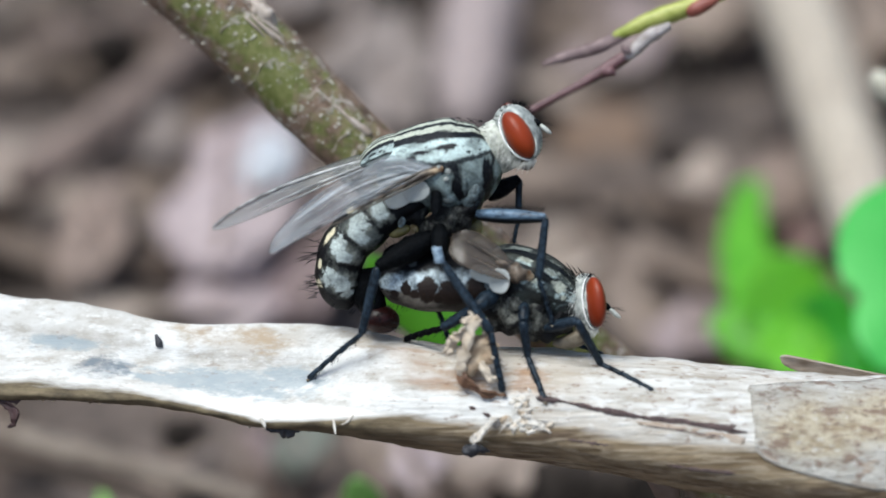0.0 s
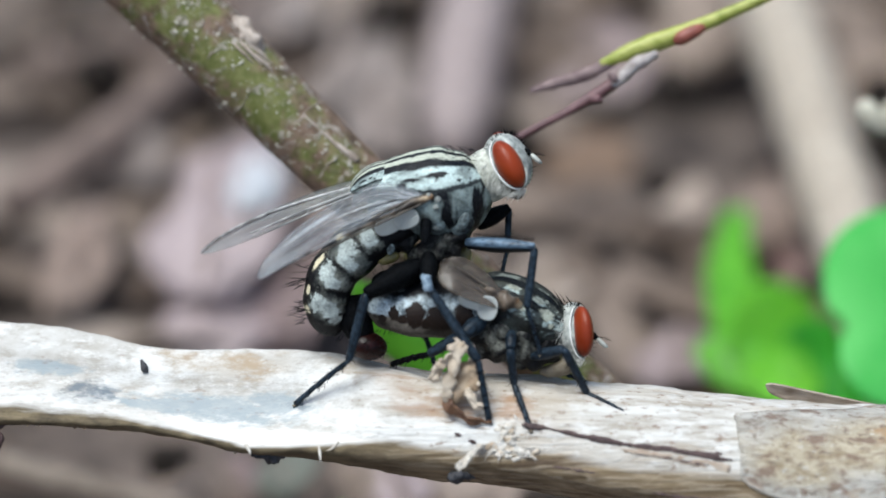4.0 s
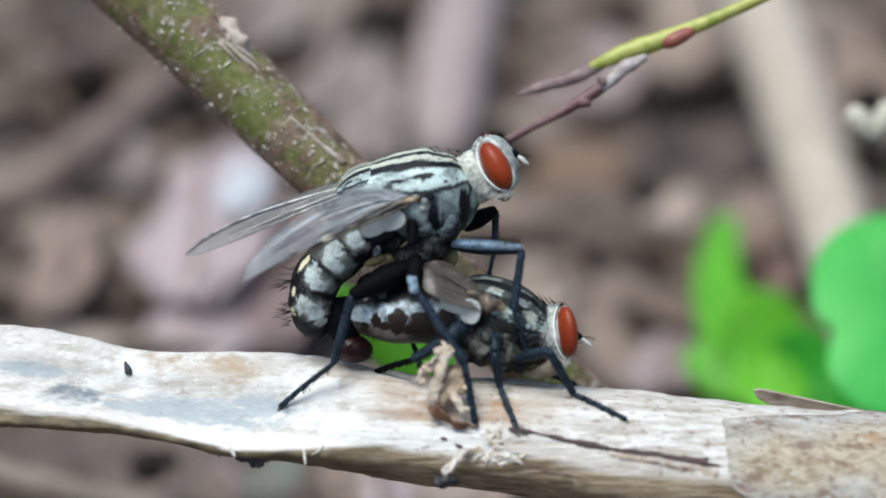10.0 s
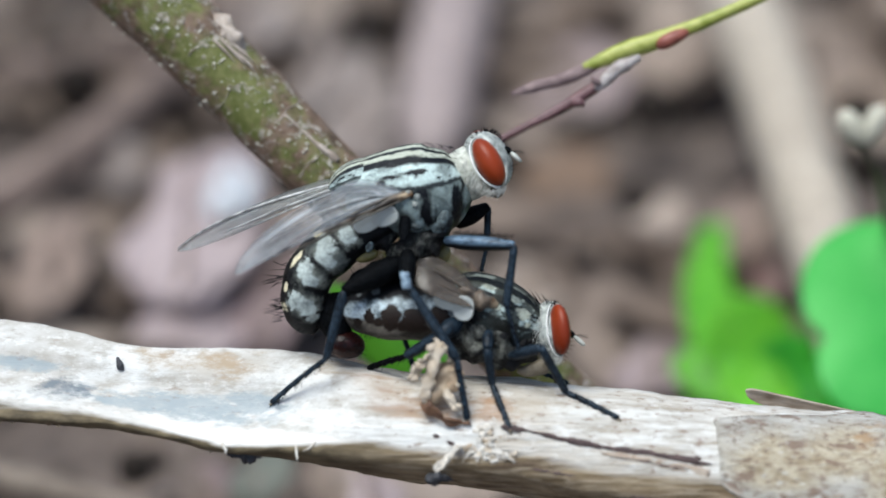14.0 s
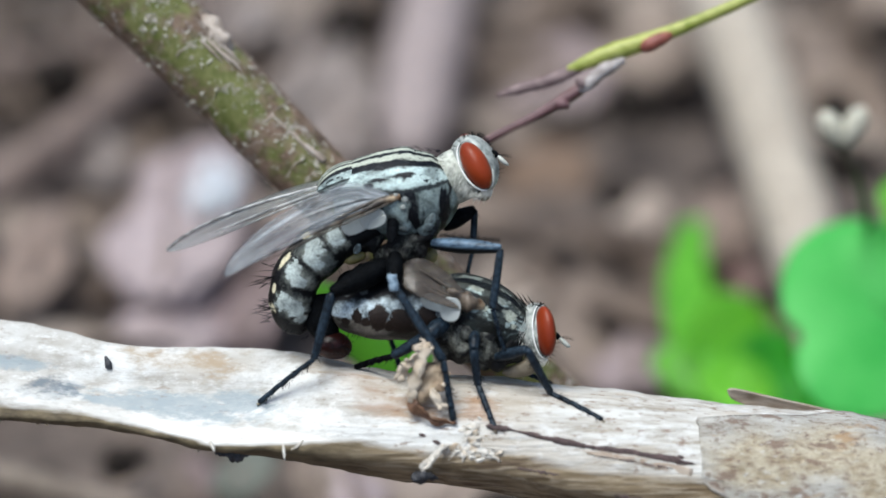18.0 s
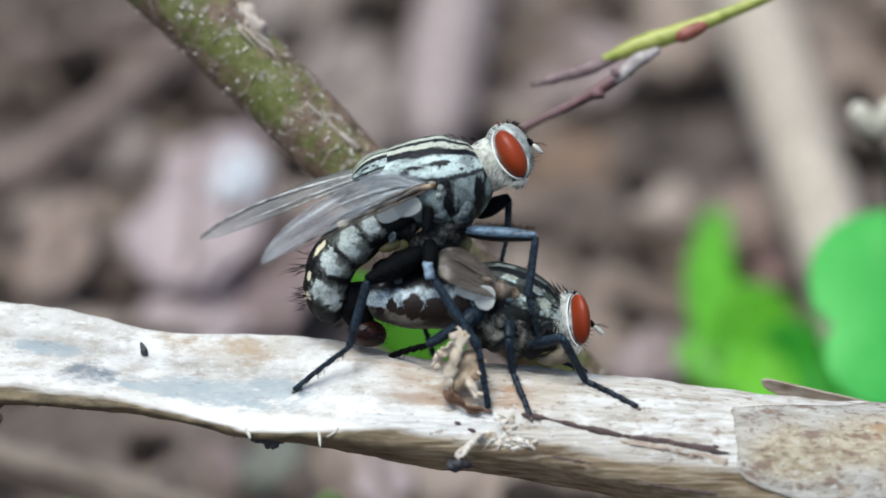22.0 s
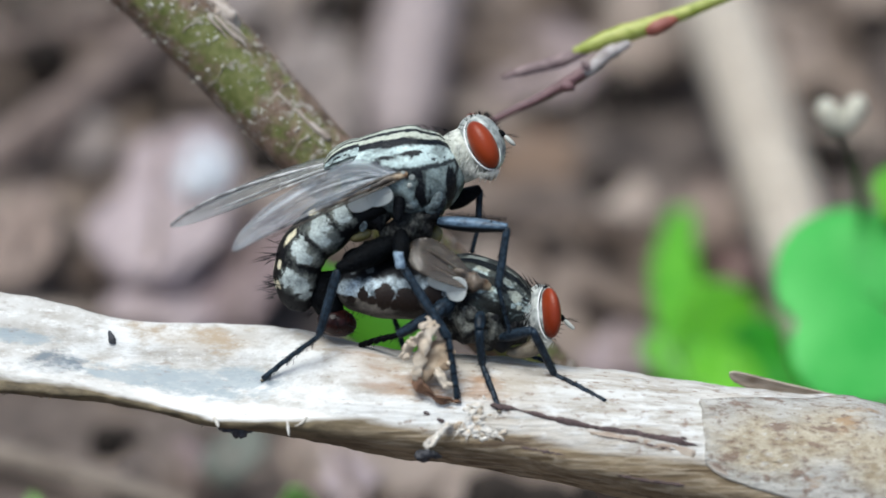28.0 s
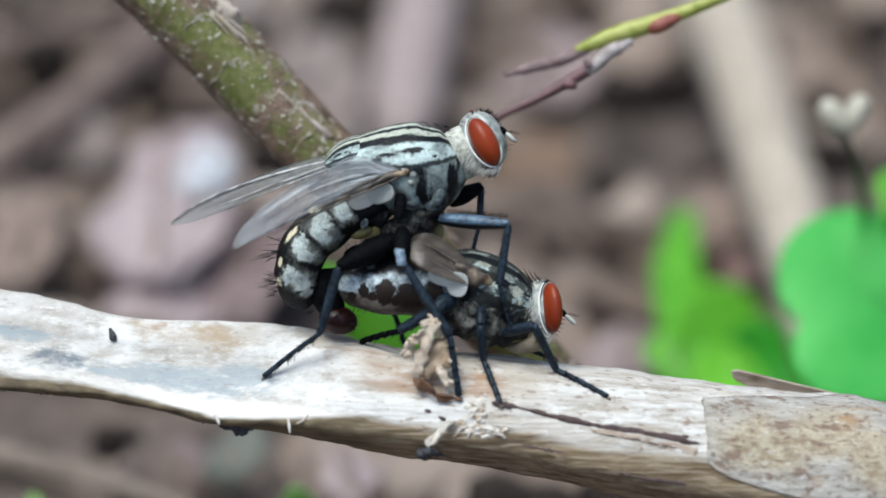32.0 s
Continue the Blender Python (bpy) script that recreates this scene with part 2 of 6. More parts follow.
def thorax_material(name, shine, limit, worn, stripes, patches=()):
    """Black with cream and silver stripes along the back; stripes: (round, pale) stops."""
    n = Nodes(name, 0.45, spec=0.18)
    s, a = n.uv()
    fold = n.math("MULTIPLY", n.math("PINGPONG", a, 0.5), 2.0)
    rag = n.math("SUBTRACT", n.noise(2600, 6, (0.6, 1, 1), 0.72), 0.5)
    wide = n.math("SUBTRACT", n.noise(700, 3), 0.5)
    f = n.math("ADD", fold, n.math("ADD", n.math("MULTIPLY", rag, 0.09), n.math("MULTIPLY", wide, 0.05)))
    black, cream, silver = (0.003, 0.004, 0.007), tuple(c * shine for c in (0.45, 0.475, 0.395)), tuple(c * shine for c in (0.51, 0.62, 0.605))
    pale = n.mix(n.ramp(n.noise(1500, 5, (0.6, 1, 1), 0.65), (0.37, 0.9), (0.53, 0.0)), silver, tuple(c * 0.36 for c in silver))
    tone = n.mix(n.ramp(f, (0.13, 0.0), (0.2, 1.0)), cream, pale)
    top = n.mix(n.ramp(f, *stripes), black, tone)
    dash = n.blobs(s, f, n.math("MULTIPLY", rag, 3.2), 0.3, ((0.52, 0.268, 0.08, 0.024), (0.40, 0.285, 0.04, 0.02), (0.63, 0.33, 0.03, 0.012), (0.36, 0.33, 0.03, 0.03), (0.72, 0.245, 0.012, 0.008), (0.70, 0.325, 0.010, 0.01)))
    top = n.mix(dash, top, black)
    seam = n.ramp(n.math("ADD", fold, n.math("MULTIPLY", rag, 0.10)), (limit - 0.03, 0.0), (limit - 0.015, 1.0), (limit + 0.012, 1.0), (limit + 0.03, 0.0))
    # flank plates parted by dark clefts
    cleft = n.ramp(n.noise(700, 3, (1.7, 0.45, 1), 0.55), (0.42, 0.0), (0.47, 1.0))
    plate = n.mix(n.ramp(n.noise(1200, 4), (0.34, 0.0), (0.62, 1.0)), tuple(c * shine for c in (0.04, 0.048, 0.046)), tuple(c * shine for c in (0.27, 0.335, 0.33)))
    side = n.mix(cleft, black, plate)
    col = n.mix(n.ramp(f, (limit, 0.0), (limit + 0.02, 1.0)), top, side)
    col = n.mix(n.math("MULTIPLY", seam, 0.95), col, black)
    if worn:
        col = n.mix(n.math("MULTIPLY", n.ramp(n.noise(1700, 5, (0.6, 1, 1), 0.7), (0.44, 0.0), (0.50, 1.0)), worn), col, (0.012, 0.013, 0.011))
    if patches:
        col = n.mix(n.blobs(s, fold, n.math("MULTIPLY", rag, 3.0), 0.3, patches), col, n.mix(n.ramp(n.noise(1900, 4), (0.35, 0.0), (0.6, 1.0)), tuple(c * 0.6 for c in cream), cream))
    dust = n.noise(5200, 4, (0.6, 1, 1), 0.7)
    col = n.mix(n.ramp(dust, (0.34, 0.4), (0.45, 0.0)), col, (0.05, 0.055, 0.055))
    pits = n.ramp(n.cells(5600), (0.08, 0.45), (0.16, 0.0))
    col = n.mix(pits, col, black)
    return n.done(n.glitter(col), n.math("SUBTRACT", dust, pits), 0.7, 0.00008)


def abdomen_material(name, black, silver):
    """Black rings, each with a ragged silver patch on the flank and a cream spot towards the back."""
    n = Nodes(name, 0.5, spec=0.15)
    s, a = n.uv()
    fold = n.math("MULTIPLY", n.math("PINGPONG", a, 0.5), 2.0)
    rag = n.math("MULTIPLY", n.math("SUBTRACT", n.noise(1900, 7, (1, 1, 1), 0.76), 0.5), 3.0)
    wob = n.math("MULTIPLY", rag, 0.55)
    sheen = n.blobs(s, fold, wob, 0.55, ((0.322, 0.34, 0.042, 0.22), (0.410, 0.42, 0.050, 0.33), (0.518, 0.45, 0.056, 0.31), (0.668, 0.40, 0.090, 0.31), (0.80, 0.36, 0.045, 0.2)), 4)
    patch = n.blobs(s, fold, rag, 0.2, ((0.318, 0.33, 0.030, 0.14), (0.398, 0.30, 0.030, 0.13), (0.428, 0.42, 0.022, 0.14), (0.502, 0.32, 0.034, 0.12), (0.528, 0.45, 0.034, 0.13), (0.645, 0.27, 0.046, 0.13), (0.70, 0.40, 0.050, 0.15), (0.66, 0.42, 0.03, 0.1), (0.795, 0.34, 0.03, 0.13)), 3)
    spot = n.blobs(s, fold, n.math("MULTIPLY", rag, 1.4), 0.3, ((0.40, 0.10, 0.018, 0.05), (0.492, 0.12, 0.026, 0.05), (0.588, 0.09, 0.022, 0.045), (0.66, 0.05, 0.022, 0.04)))
    grain = n.noise(6500, 5, (1, 1, 1), 0.7)
    cloud = n.noise(1000, 4, (1, 1, 1), 0.6)
    olive = n.mix(n.ramp(cloud, (0.36, 0.0), (0.62, 1.0)), tuple(c * 0.17 for c in silver), tuple(c * 0.62 for c in (0.46, 0.48, 0.41)))
    tone = n.mix(n.ramp(n.noise(2100, 4, (1, 1, 1), 0.6), (0.34, 0.0), (0.56, 1.0)), tuple(c * 0.55 for c in silver), silver)
    col = n.mix(sheen, black, olive)
    col = n.mix(patch, col, tone)
    col = n.mix(spot, col, (0.62, 0.56, 0.39))
    return n.done(n.glitter(col), grain, 0.5, 0.00005)


def mottled_material():
    """Blue-white dusted flank, chocolate blots below it and a dull tan belly; the back is blackened as shadow."""
    n = Nodes("mottled_abdomen", 0.45, spec=0.2)
    s, a = n.uv()
    fold = n.math("MULTIPLY", n.math("PINGPONG", a, 0.5), 2.0)
    rag = n.math("MULTIPLY", n.math("SUBTRACT", n.noise(2000, 7, (1, 1, 1), 0.74), 0.5), 2.4)
    f = n.math("ADD", fold, n.math("MULTIPLY", rag, 0.10))
    grain = n.noise(5600, 5, (1, 1, 1), 0.72)
    blue = n.mix(n.ramp(n.math("ADD", n.noise(1500, 5, (1, 1, 1), 0.7), n.math("MULTIPLY", n.math("SUBTRACT", grain, 0.5), 0.5)), (0.36, 0.0), (0.58, 1.0)), (0.10, 0.125, 0.14), (0.50, 0.58, 0.62))
    belly = n.mix(n.ramp(n.noise(1500, 5, (0.5, 1, 1), 0.68), (0.40, 0.0), (0.62, 1.0)), (0.025, 0.02, 0.016), (0.17, 0.15, 0.125))
    # black above the flank paints the shadow of the mate's legs
    col = n.mix(n.ramp(f, (0.19, 0.0), (0.27, 1.0)), (0.010, 0.010, 0.012), blue)
    col = n.mix(n.blobs(s, fold, rag, 0.3, ((0.455, 0.115, 0.026, 0.06), (0.36, 0.12, 0.02, 0.04))), col, (0.15, 0.16, 0.165))
    col = n.mix(n.ramp(f, (0.445, 0.0), (0.475, 1.0)), col, belly)
    blots = n.blobs(s, fold, n.math("MULTIPLY", rag, 0.8), 0.14, ((0.418, 0.41, 0.036, 0.10), (0.535, 0.43, 0.056, 0.14), (0.650, 0.45, 0.064, 0.165), (0.340, 0.50, 0.040, 0.06), (0.47, 0.47, 0.03, 0.06), (0.595, 0.50, 0.03, 0.08), (0.77, 0.45, 0.06, 0.17)))
    col = n.mix(blots, col, n.mix(grain, (0.006, 0.003, 0.002), (0.022, 0.013, 0.009)))
    pits = n.ramp(n.cells(6500), (0.08, 0.6), (0.2, 0.0))
    return n.done(n.glitter(n.mix(pits, col, (0.01, 0.01, 0.01))), n.math("SUBTRACT", grain, pits), 0.5, 0.00006)


def side_material():
    n = Nodes("mottled_side", 0.45, spec=0.15)
    patch = n.noise(1100, 5, (1, 1, 1), 0.65)
    col = n.mix(n.ramp(patch, (0.42, 0.0), (0.62, 1.0)), (0.003, 0.004, 0.005), (0.20, 0.255, 0.27))
    grain = n.noise(6000, 4)
    col = n.mix(n.ramp(grain, (0.4, 0.6), (0.56, 0.0)), col, (0.03, 0.033, 0.036))
    return n.done(col, grain, 0.4, 0.00006)


def eye_material():
    n = Nodes("red_eye", 0.4, spec=0.26)
    facets = n.cells(9000)
    tint = n.noise(350, 2)
    col = n.mix(n.ramp(tint, (0.35, 0.0), (0.65, 1.0)), (0.125, 0.013, 0.003), (0.235, 0.032, 0.006))
    return n.done(col, facets, 0.25, 0.00003)


def wing_material(name, tint, gleam, cover, streaks=0.45):
    """A thin membrane: partly clear, with darker streaks along it and paler ones painted as gleams."""
    n = Nodes(name, 0.24, spec=0.6)
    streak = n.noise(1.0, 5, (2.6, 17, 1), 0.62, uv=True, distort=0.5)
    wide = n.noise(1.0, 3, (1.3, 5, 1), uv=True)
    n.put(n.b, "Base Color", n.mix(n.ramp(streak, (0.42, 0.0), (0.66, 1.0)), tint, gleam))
    node = n.make("ShaderNodeBump", Strength=0.35, Distance=0.0001, Height=n.math("ADD", streak, n.noise(900, 3, (0.3, 1.5, 1))))
    n.t.links.new(node.outputs[0], n.b.inputs["Normal"])
    clear = n.t.nodes.new("ShaderNodeBsdfTransparent")
    clear.inputs[0].default_value = (0.9, 0.9, 0.9, 1)
    mixer = n.t.nodes.new("ShaderNodeMixShader")
    amount = n.math("ADD", n.ramp(wide, (0.3, cover - 0.15), (0.7, cover + 0.1)), n.ramp(streak, (0.52, 0.0), (0.70, streaks)))
    n.put(mixer, 0, amount)
    n.t.links.new(clear.outputs[0], mixer.inputs[1])
    n.t.links.new(n.b.outputs[0], mixer.inputs[2])
    n.t.links.new(mixer.outputs[0], n.t.nodes["Material Output"].inputs[0])
    return n.m


def hinge_material():
    """Cream at the root, brown along the edge."""
    n = Nodes("wing_hinge", 0.4, spec=0.4)
    s, a = n.uv()
    lump = n.noise(1800, 5)
    brown = n.mix(n.ramp(lump, (0.4, 0.0), (0.6, 1.0)), (0.028, 0.02, 0.015), (0.15, 0.115, 0.085))
    root = n.mix(n.ramp(lump, (0.36, 0.0), (0.5, 1.0)), (0.12, 0.06, 0.026), (0.46, 0.36, 0.24))
    return n.done(n.mix(n.ramp(n.math("ADD", s, n.math("MULTIPLY", lump, 0.2)), (0.20, 0.0), (0.34, 1.0)), root, brown), lump, 0.6, 0.0001)


def membrane_material():
    """A frosted, half translucent scale."""
    n = Nodes("frosted_scale", 0.35, spec=0.5)
    mist = n.noise(700, 4)
    n.put(n.b, "Base Color", n.mix(n.ramp(mist, (0.3, 0.0), (0.7, 1.0)), (0.62, 0.65, 0.63), (0.80, 0.82, 0.80)))
    n.put(n.b, "Subsurface Weight", 0.0)
    glow = n.t.nodes.new("ShaderNodeBsdfTranslucent")
    glow.inputs[0].default_value = (0.78, 0.80, 0.79, 1)
    clear = n.t.nodes.new("ShaderNodeBsdfTransparent")
    one, two = n.t.nodes.new("ShaderNodeMixShader"), n.t.nodes.new("ShaderNodeMixShader")
    one.inputs[0].default_value, two.inputs[0].default_value = 0.5, 0.05
    n.t.links.new(n.b.outputs[0], one.inputs[1])
    n.t.links.new(glow.outputs[0], one.inputs[2])
    n.t.links.new(one.outputs[0], two.inputs[1])
    n.t.links.new(clear.outputs[0], two.inputs[2])
    n.t.links.new(two.outputs[0], n.t.nodes["Material Output"].inputs[0])
    return n.m


def flank_material(name, dusty):
    """Black plates with olive-grey and cream dusting."""
    n = Nodes(name, 0.45, spec=0.2)
    patch = n.noise(900, 5, (1, 1, 1), 0.68)
    grain = n.noise(4200, 5, (1, 1, 1), 0.7)
    dust = n.mix(n.ramp(grain, (0.36, 0.0), (0.62, 1.0)), (0.02 * dusty, 0.02 * dusty, 0.018 * dusty), (0.21 * dusty, 0.215 * dusty, 0.19 * dusty))
    col = n.mix(n.ramp(patch, (0.47, 0.0), (0.56, 0.9)), (0.004, 0.004, 0.005), dust)
    return n.done(n.glitter(col), n.math("ADD", patch, grain), 0.7, 0.00012)


def femur_material():
    """Dusted blue-grey above, black below."""
    n = Nodes("grey_blue_femur", 0.4, spec=0.25)
    s, a = n.uv()
    g = n.noise(3200, 5, (0.4, 1, 1), 0.65)
    dust = n.mix(n.ramp(g, (0.35, 0.0), (0.62, 1.0)), (0.014, 0.026, 0.045), (0.125, 0.19, 0.265))
    low = n.ramp(n.math("ADD", a, n.math("MULTIPLY", n.math("SUBTRACT", g, 0.5), 0.08)), (0.07, 0.0), (0.13, 1.0), (0.42, 1.0), (0.46, 0.0))
    return n.done(n.mix(low, dust, (0.003, 0.004, 0.006)), g, 0.5, 0.00006)


def leaf_material(name, dark, light):
    n = Nodes(name, 0.45, spec=0.4)
    v = n.noise(160, 3)
    veins = n.cells(420)
    n.put(n.b, "Subsurface Weight", 0.0)
    col = n.mix(n.ramp(v, (0.3, 0.0), (0.7, 1.0)), dark, light)
    m = n.done(col, veins, 0.3, 0.0002)
    through_leaf = n.t.nodes.new("ShaderNodeBsdfTranslucent")
    n.put(through_leaf, 0, col)
    mixer = n.t.nodes.new("ShaderNodeMixShader")
    mixer.inputs[0].default_value = 0.35
    n.t.links.new(n.b.outputs[0], mixer.inputs[1])
    n.t.links.new(through_leaf.outputs[0], mixer.inputs[2])
    n.t.links.new(mixer.outputs[0], n.t.nodes["Material Output"].inputs[0])
    return m


def soil_material():
    n = Nodes("dark_soil", 0.9, spec=0.2)
    a = n.noise(90, 6)
    b = n.noise(420, 4)
    col = n.mix(n.ramp(a, (0.35, 0.0), (0.68, 1.0)), (0.045, 0.036, 0.032), (0.15, 0.12, 0.105))
    return n.done(n.mix(n.ramp(b, (0.45, 0.0), (0.7, 0.6)), col, (0.24, 0.19, 0.165)), n.math("ADD", a, b), 0.9, 0.002)


def litter_material():
    n = Nodes("dead_leaves", 0.7, spec=0.3)
    r = n.island()
    col = n.ramp(r, (0.0, (0.075, 0.052, 0.041)), (0.3, (0.18, 0.138, 0.112)), (0.6, (0.285, 0.226, 0.19)), (0.85, (0.36, 0.30, 0.255)), (1.0, (0.184, 0.115, 0.0758)))
    g = n.noise(300, 4)
    return n.done(n.mix(n.ramp(g, (0.3, 0.0), (0.75, 0.6)), col, (0.108, 0.0765, 0.0567)), g, 0.5, 0.0005)


STALK = stalk_material()
SHEATH = bract_material()
SPLINT = plain("brown_splinter", (0.15, 0.105, 0.07), (0.42, 0.36, 0.295), 700, 0.75, 0.6, 0.0001, stretch=(0.25, 1, 1))
CHAFF = plain("dry_chaff", (0.22, 0.14, 0.08), (0.52, 0.41, 0.29), 500, 0.7, 0.5)
CREAM = plain("cream_husk", (0.34, 0.26, 0.18), (0.62, 0.54, 0.44), 500, 0.7, 0.5)
FIBRE = plain("pale_fibre", (0.40, 0.35, 0.29), (0.64, 0.615, 0.57), 900, 0.7)
TORN = plain("torn_wood_edge", (0.22, 0.15, 0.105), (0.50, 0.43, 0.355), 700, 0.75, 0.7, 0.0001, stretch=(0.2, 1, 1))
CRACK = plain("dark_crack", (0.03, 0.019, 0.019), (0.115, 0.076, 0.072), 1200, 0.8)
DIRT = plain("black_dirt", (0.012, 0.013, 0.016), (0.06, 0.06, 0.07), 1500, 0.7, 0.6)
BARK = branch_material()
WART = plain("pale_lenticel", (0.383, 0.357, 0.287), (0.609, 0.583, 0.505), 900, 0.7)
SCAR = plain("grey_scar", (0.26, 0.205, 0.165), (0.47, 0.405, 0.355), 700, 0.75, 0.6)
TWIG_RED = plain("red_twig_bark", (0.065, 0.024, 0.028), (0.15, 0.074, 0.08), 700, 0.5, 0.3)
TWIG_GREEN = plain("green_twig_bark", (0.21, 0.25, 0.03), (0.40, 0.41, 0.11), 500, 0.5, 0.3)
TWIG_GREY = plain("dead_twig_tip", (0.10, 0.062, 0.065), (0.26, 0.19, 0.185), 600, 0.7, 0.4)
TWIG_PALE = plain("scaly_joint", (0.24, 0.20, 0.19), (0.50, 0.46, 0.45), 600, 0.7, 0.5)
CURL = plain("dark_red_scrap", (0.02, 0.009, 0.010), (0.06, 0.03, 0.03), 500, 0.7, 0.4)
TWIG_RUST = plain("rust_red_bark", (0.15, 0.035, 0.025), (0.28, 0.085, 0.06), 500, 0.5, 0.3)
THORAX = thorax_material("striped_thorax", 1.0, 0.375, 0.0, ((0.0, 1.0), (0.022, 1.0), (0.034, 0.0), (0.068, 0.0), (0.080, 1.0), (0.125, 1.0), (0.137, 0.0), (0.200, 0.0), (0.218, 1.0)))
THORAX_F = thorax_material("dark_striped_thorax", 0.9, 0.42, 0.9, ((0.0, 1.0), (0.030, 1.0), (0.045, 0.0), (0.120, 0.0), (0.140, 1.0), (0.195, 1.0), (0.212, 0.0), (0.245, 0.0), (0.265, 1.0)), ((0.645, 0.27, 0.05, 0.065), (0.395, 0.16, 0.035, 0.03), (0.49, 0.31, 0.03, 0.035), (0.56, 0.18, 0.04, 0.025), (0.70, 0.36, 0.03, 0.04)))
ABDOMEN = abdomen_material("chequered_abdomen", (0.004, 0.004, 0.005), (0.50, 0.555, 0.53))
ABDOMEN_F = mottled_material()
EYE = eye_material()
SILVER = plain("silver_face", (0.15, 0.165, 0.16), (0.54, 0.56, 0.52), 900, 0.5, 0.6, spec=0.25)
NAPE = plain("pale_nape", (0.25, 0.26, 0.215), (0.58, 0.59, 0.525), 1300, 0.5, 0.5, spec=0.2)
RIM = plain("white_eye_rim", (0.72, 0.72, 0.70), (0.86, 0.86, 0.84), 1800, 0.4)
BLACK = plain("black_cuticle", (0.0006, 0.0006, 0.0008), (0.005, 0.006, 0.0075), 2200, 0.5, 0.8, 0.0001, spec=0.04)
LEG = plain("blue_black_leg", (0.003, 0.0045, 0.007), (0.024, 0.039, 0.058), 1400, 0.4, 0.6, spec=0.16)
HIP = plain("black_hip", (0.0012, 0.0014, 0.0018), (0.006, 0.007, 0.009), 1500, 0.45, 0.8, 0.0001, spec=0.06)
FEMUR = femur_material()
KNEE = plain("dusted_blue_knee", (0.07, 0.11, 0.16), (0.30, 0.39, 0.48), 1500, 0.5, 0.5)
HAIR = plain("black_bristle", (0.002, 0.002, 0.003), (0.008, 0.008, 0.009), 900, 0.4, spec=0.1)
BEARD = plain("white_hair", (0.55, 0.55, 0.50), (0.76, 0.76, 0.72), 900, 0.5)
CALYPTER = membrane_material()
FACE = plain("pale_face", (0.36, 0.37, 0.33), (0.58, 0.59, 0.54), 1500, 0.5, 0.4)
FLANK = flank_material("dusty_flank", 0.8)
FLANK_D = flank_material("dark_flank", 0.55)
RUST = plain("rust_brown_husk", (0.07, 0.032, 0.017), (0.20, 0.105, 0.055), 500, 0.6, 0.5)
SIDE = side_material()
GENITAL = plain("dark_red_cuticle", (0.003, 0.0015, 0.0016), (0.032, 0.006, 0.0045), 700, 0.32, 0.3, spec=0.25)
AMBER = plain("olive_amber", (0.07, 0.055, 0.012), (0.24, 0.20, 0.07), 500, 0.4)
# vein colour runs up to near white, which paints the glints on it
VEIN = plain("glint_vein", (0.05, 0.046, 0.042), (0.62, 0.61, 0.60), 420, 0.2, spec=0.7)
VEIN_F = plain("brown_vein", (0.03, 0.024, 0.018), (0.11, 0.09, 0.07), 500, 0.3, spec=0.4)
# second colour: highlight streaks painted into the membrane
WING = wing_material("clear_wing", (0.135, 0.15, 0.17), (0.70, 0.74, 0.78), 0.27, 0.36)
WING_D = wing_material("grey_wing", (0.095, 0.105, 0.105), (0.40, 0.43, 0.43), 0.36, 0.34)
HINGE = hinge_material()
WING_F = wing_material("smoky_wing", (0.075, 0.058, 0.044), (0.155, 0.125, 0.10), 0.58, 0.12)
MOUTH = plain("tan_mouthpart", (0.125, 0.096, 0.0576), (0.221, 0.182, 0.13), 900, 0.5)
GREEN = leaf_material("fresh_green_leaf", (0.0936, 0.36, 0.0163), (0.172, 0.517, 0.0334))
ROUND = leaf_material("round_green_leaf", (0.062, 0.46, 0.068), (0.15, 0.62, 0.14))
# darker copy of the leaf green, shade put into the colour
SHADED_GREEN = leaf_material("shaded_green_leaf", (0.028, 0.25, 0.012), (0.06, 0.37, 0.026))
TENDER = leaf_material("tender_leaf", (0.26, 0.52, 0.12), (0.40, 0.66, 0.22))
SOIL = soil_material()
LITTER = litter_material()
PALE_LEAF = plain("pale_dead_leaf", (0.255, 0.20, 0.20), (0.38, 0.305, 0.31), 160, 0.6, 0.4, 0.0004)
PUCE = plain("puce_dead_leaf", (0.135, 0.094, 0.093), (0.21, 0.152, 0.152), 160, 0.7, 0.4, 0.0004)
MAUVE = plain("mauve_dead_leaf", (0.195, 0.148, 0.145), (0.285, 0.222, 0.22), 160, 0.7, 0.4, 0.0004)
SAGE = plain("sage_leaf", (0.10, 0.106, 0.085), (0.15, 0.158, 0.132), 160, 0.7, 0.4, 0.0004)
TAN_LEAF = plain("tan_dead_leaf", (0.139, 0.1, 0.0783), (0.261, 0.191, 0.157), 160, 0.7, 0.4, 0.0004)
STRAW = plain("pale_straw", (0.292, 0.245, 0.194), (0.456, 0.396, 0.327), 260, 0.7, 0.4, 0.0002)
WHITISH = plain("bluish_white_sheen", (0.34, 0.36, 0.395), (0.48, 0.50, 0.54), 200, 0.45, 0.2)
ROSY = plain("rosy_dead_stem", (0.225, 0.178, 0.17), (0.345, 0.28, 0.27), 260, 0.7, 0.4, 0.0002)
DARK_LUMP = plain("near_black_lump", (0.010, 0.008, 0.007), (0.05, 0.04, 0.034), 200, 0.9, 0.6, 0.0005, spec=0.1)
BROWN = plain("brown_stick", (0.104, 0.074, 0.0609), (0.226, 0.165, 0.139), 260, 0.8, 0.5, 0.0003)
STICK_SHADE = plain("umber_stick_shade", (0.022, 0.014, 0.010), (0.075, 0.050, 0.036), 260, 0.8, 0.5, 0.0003)
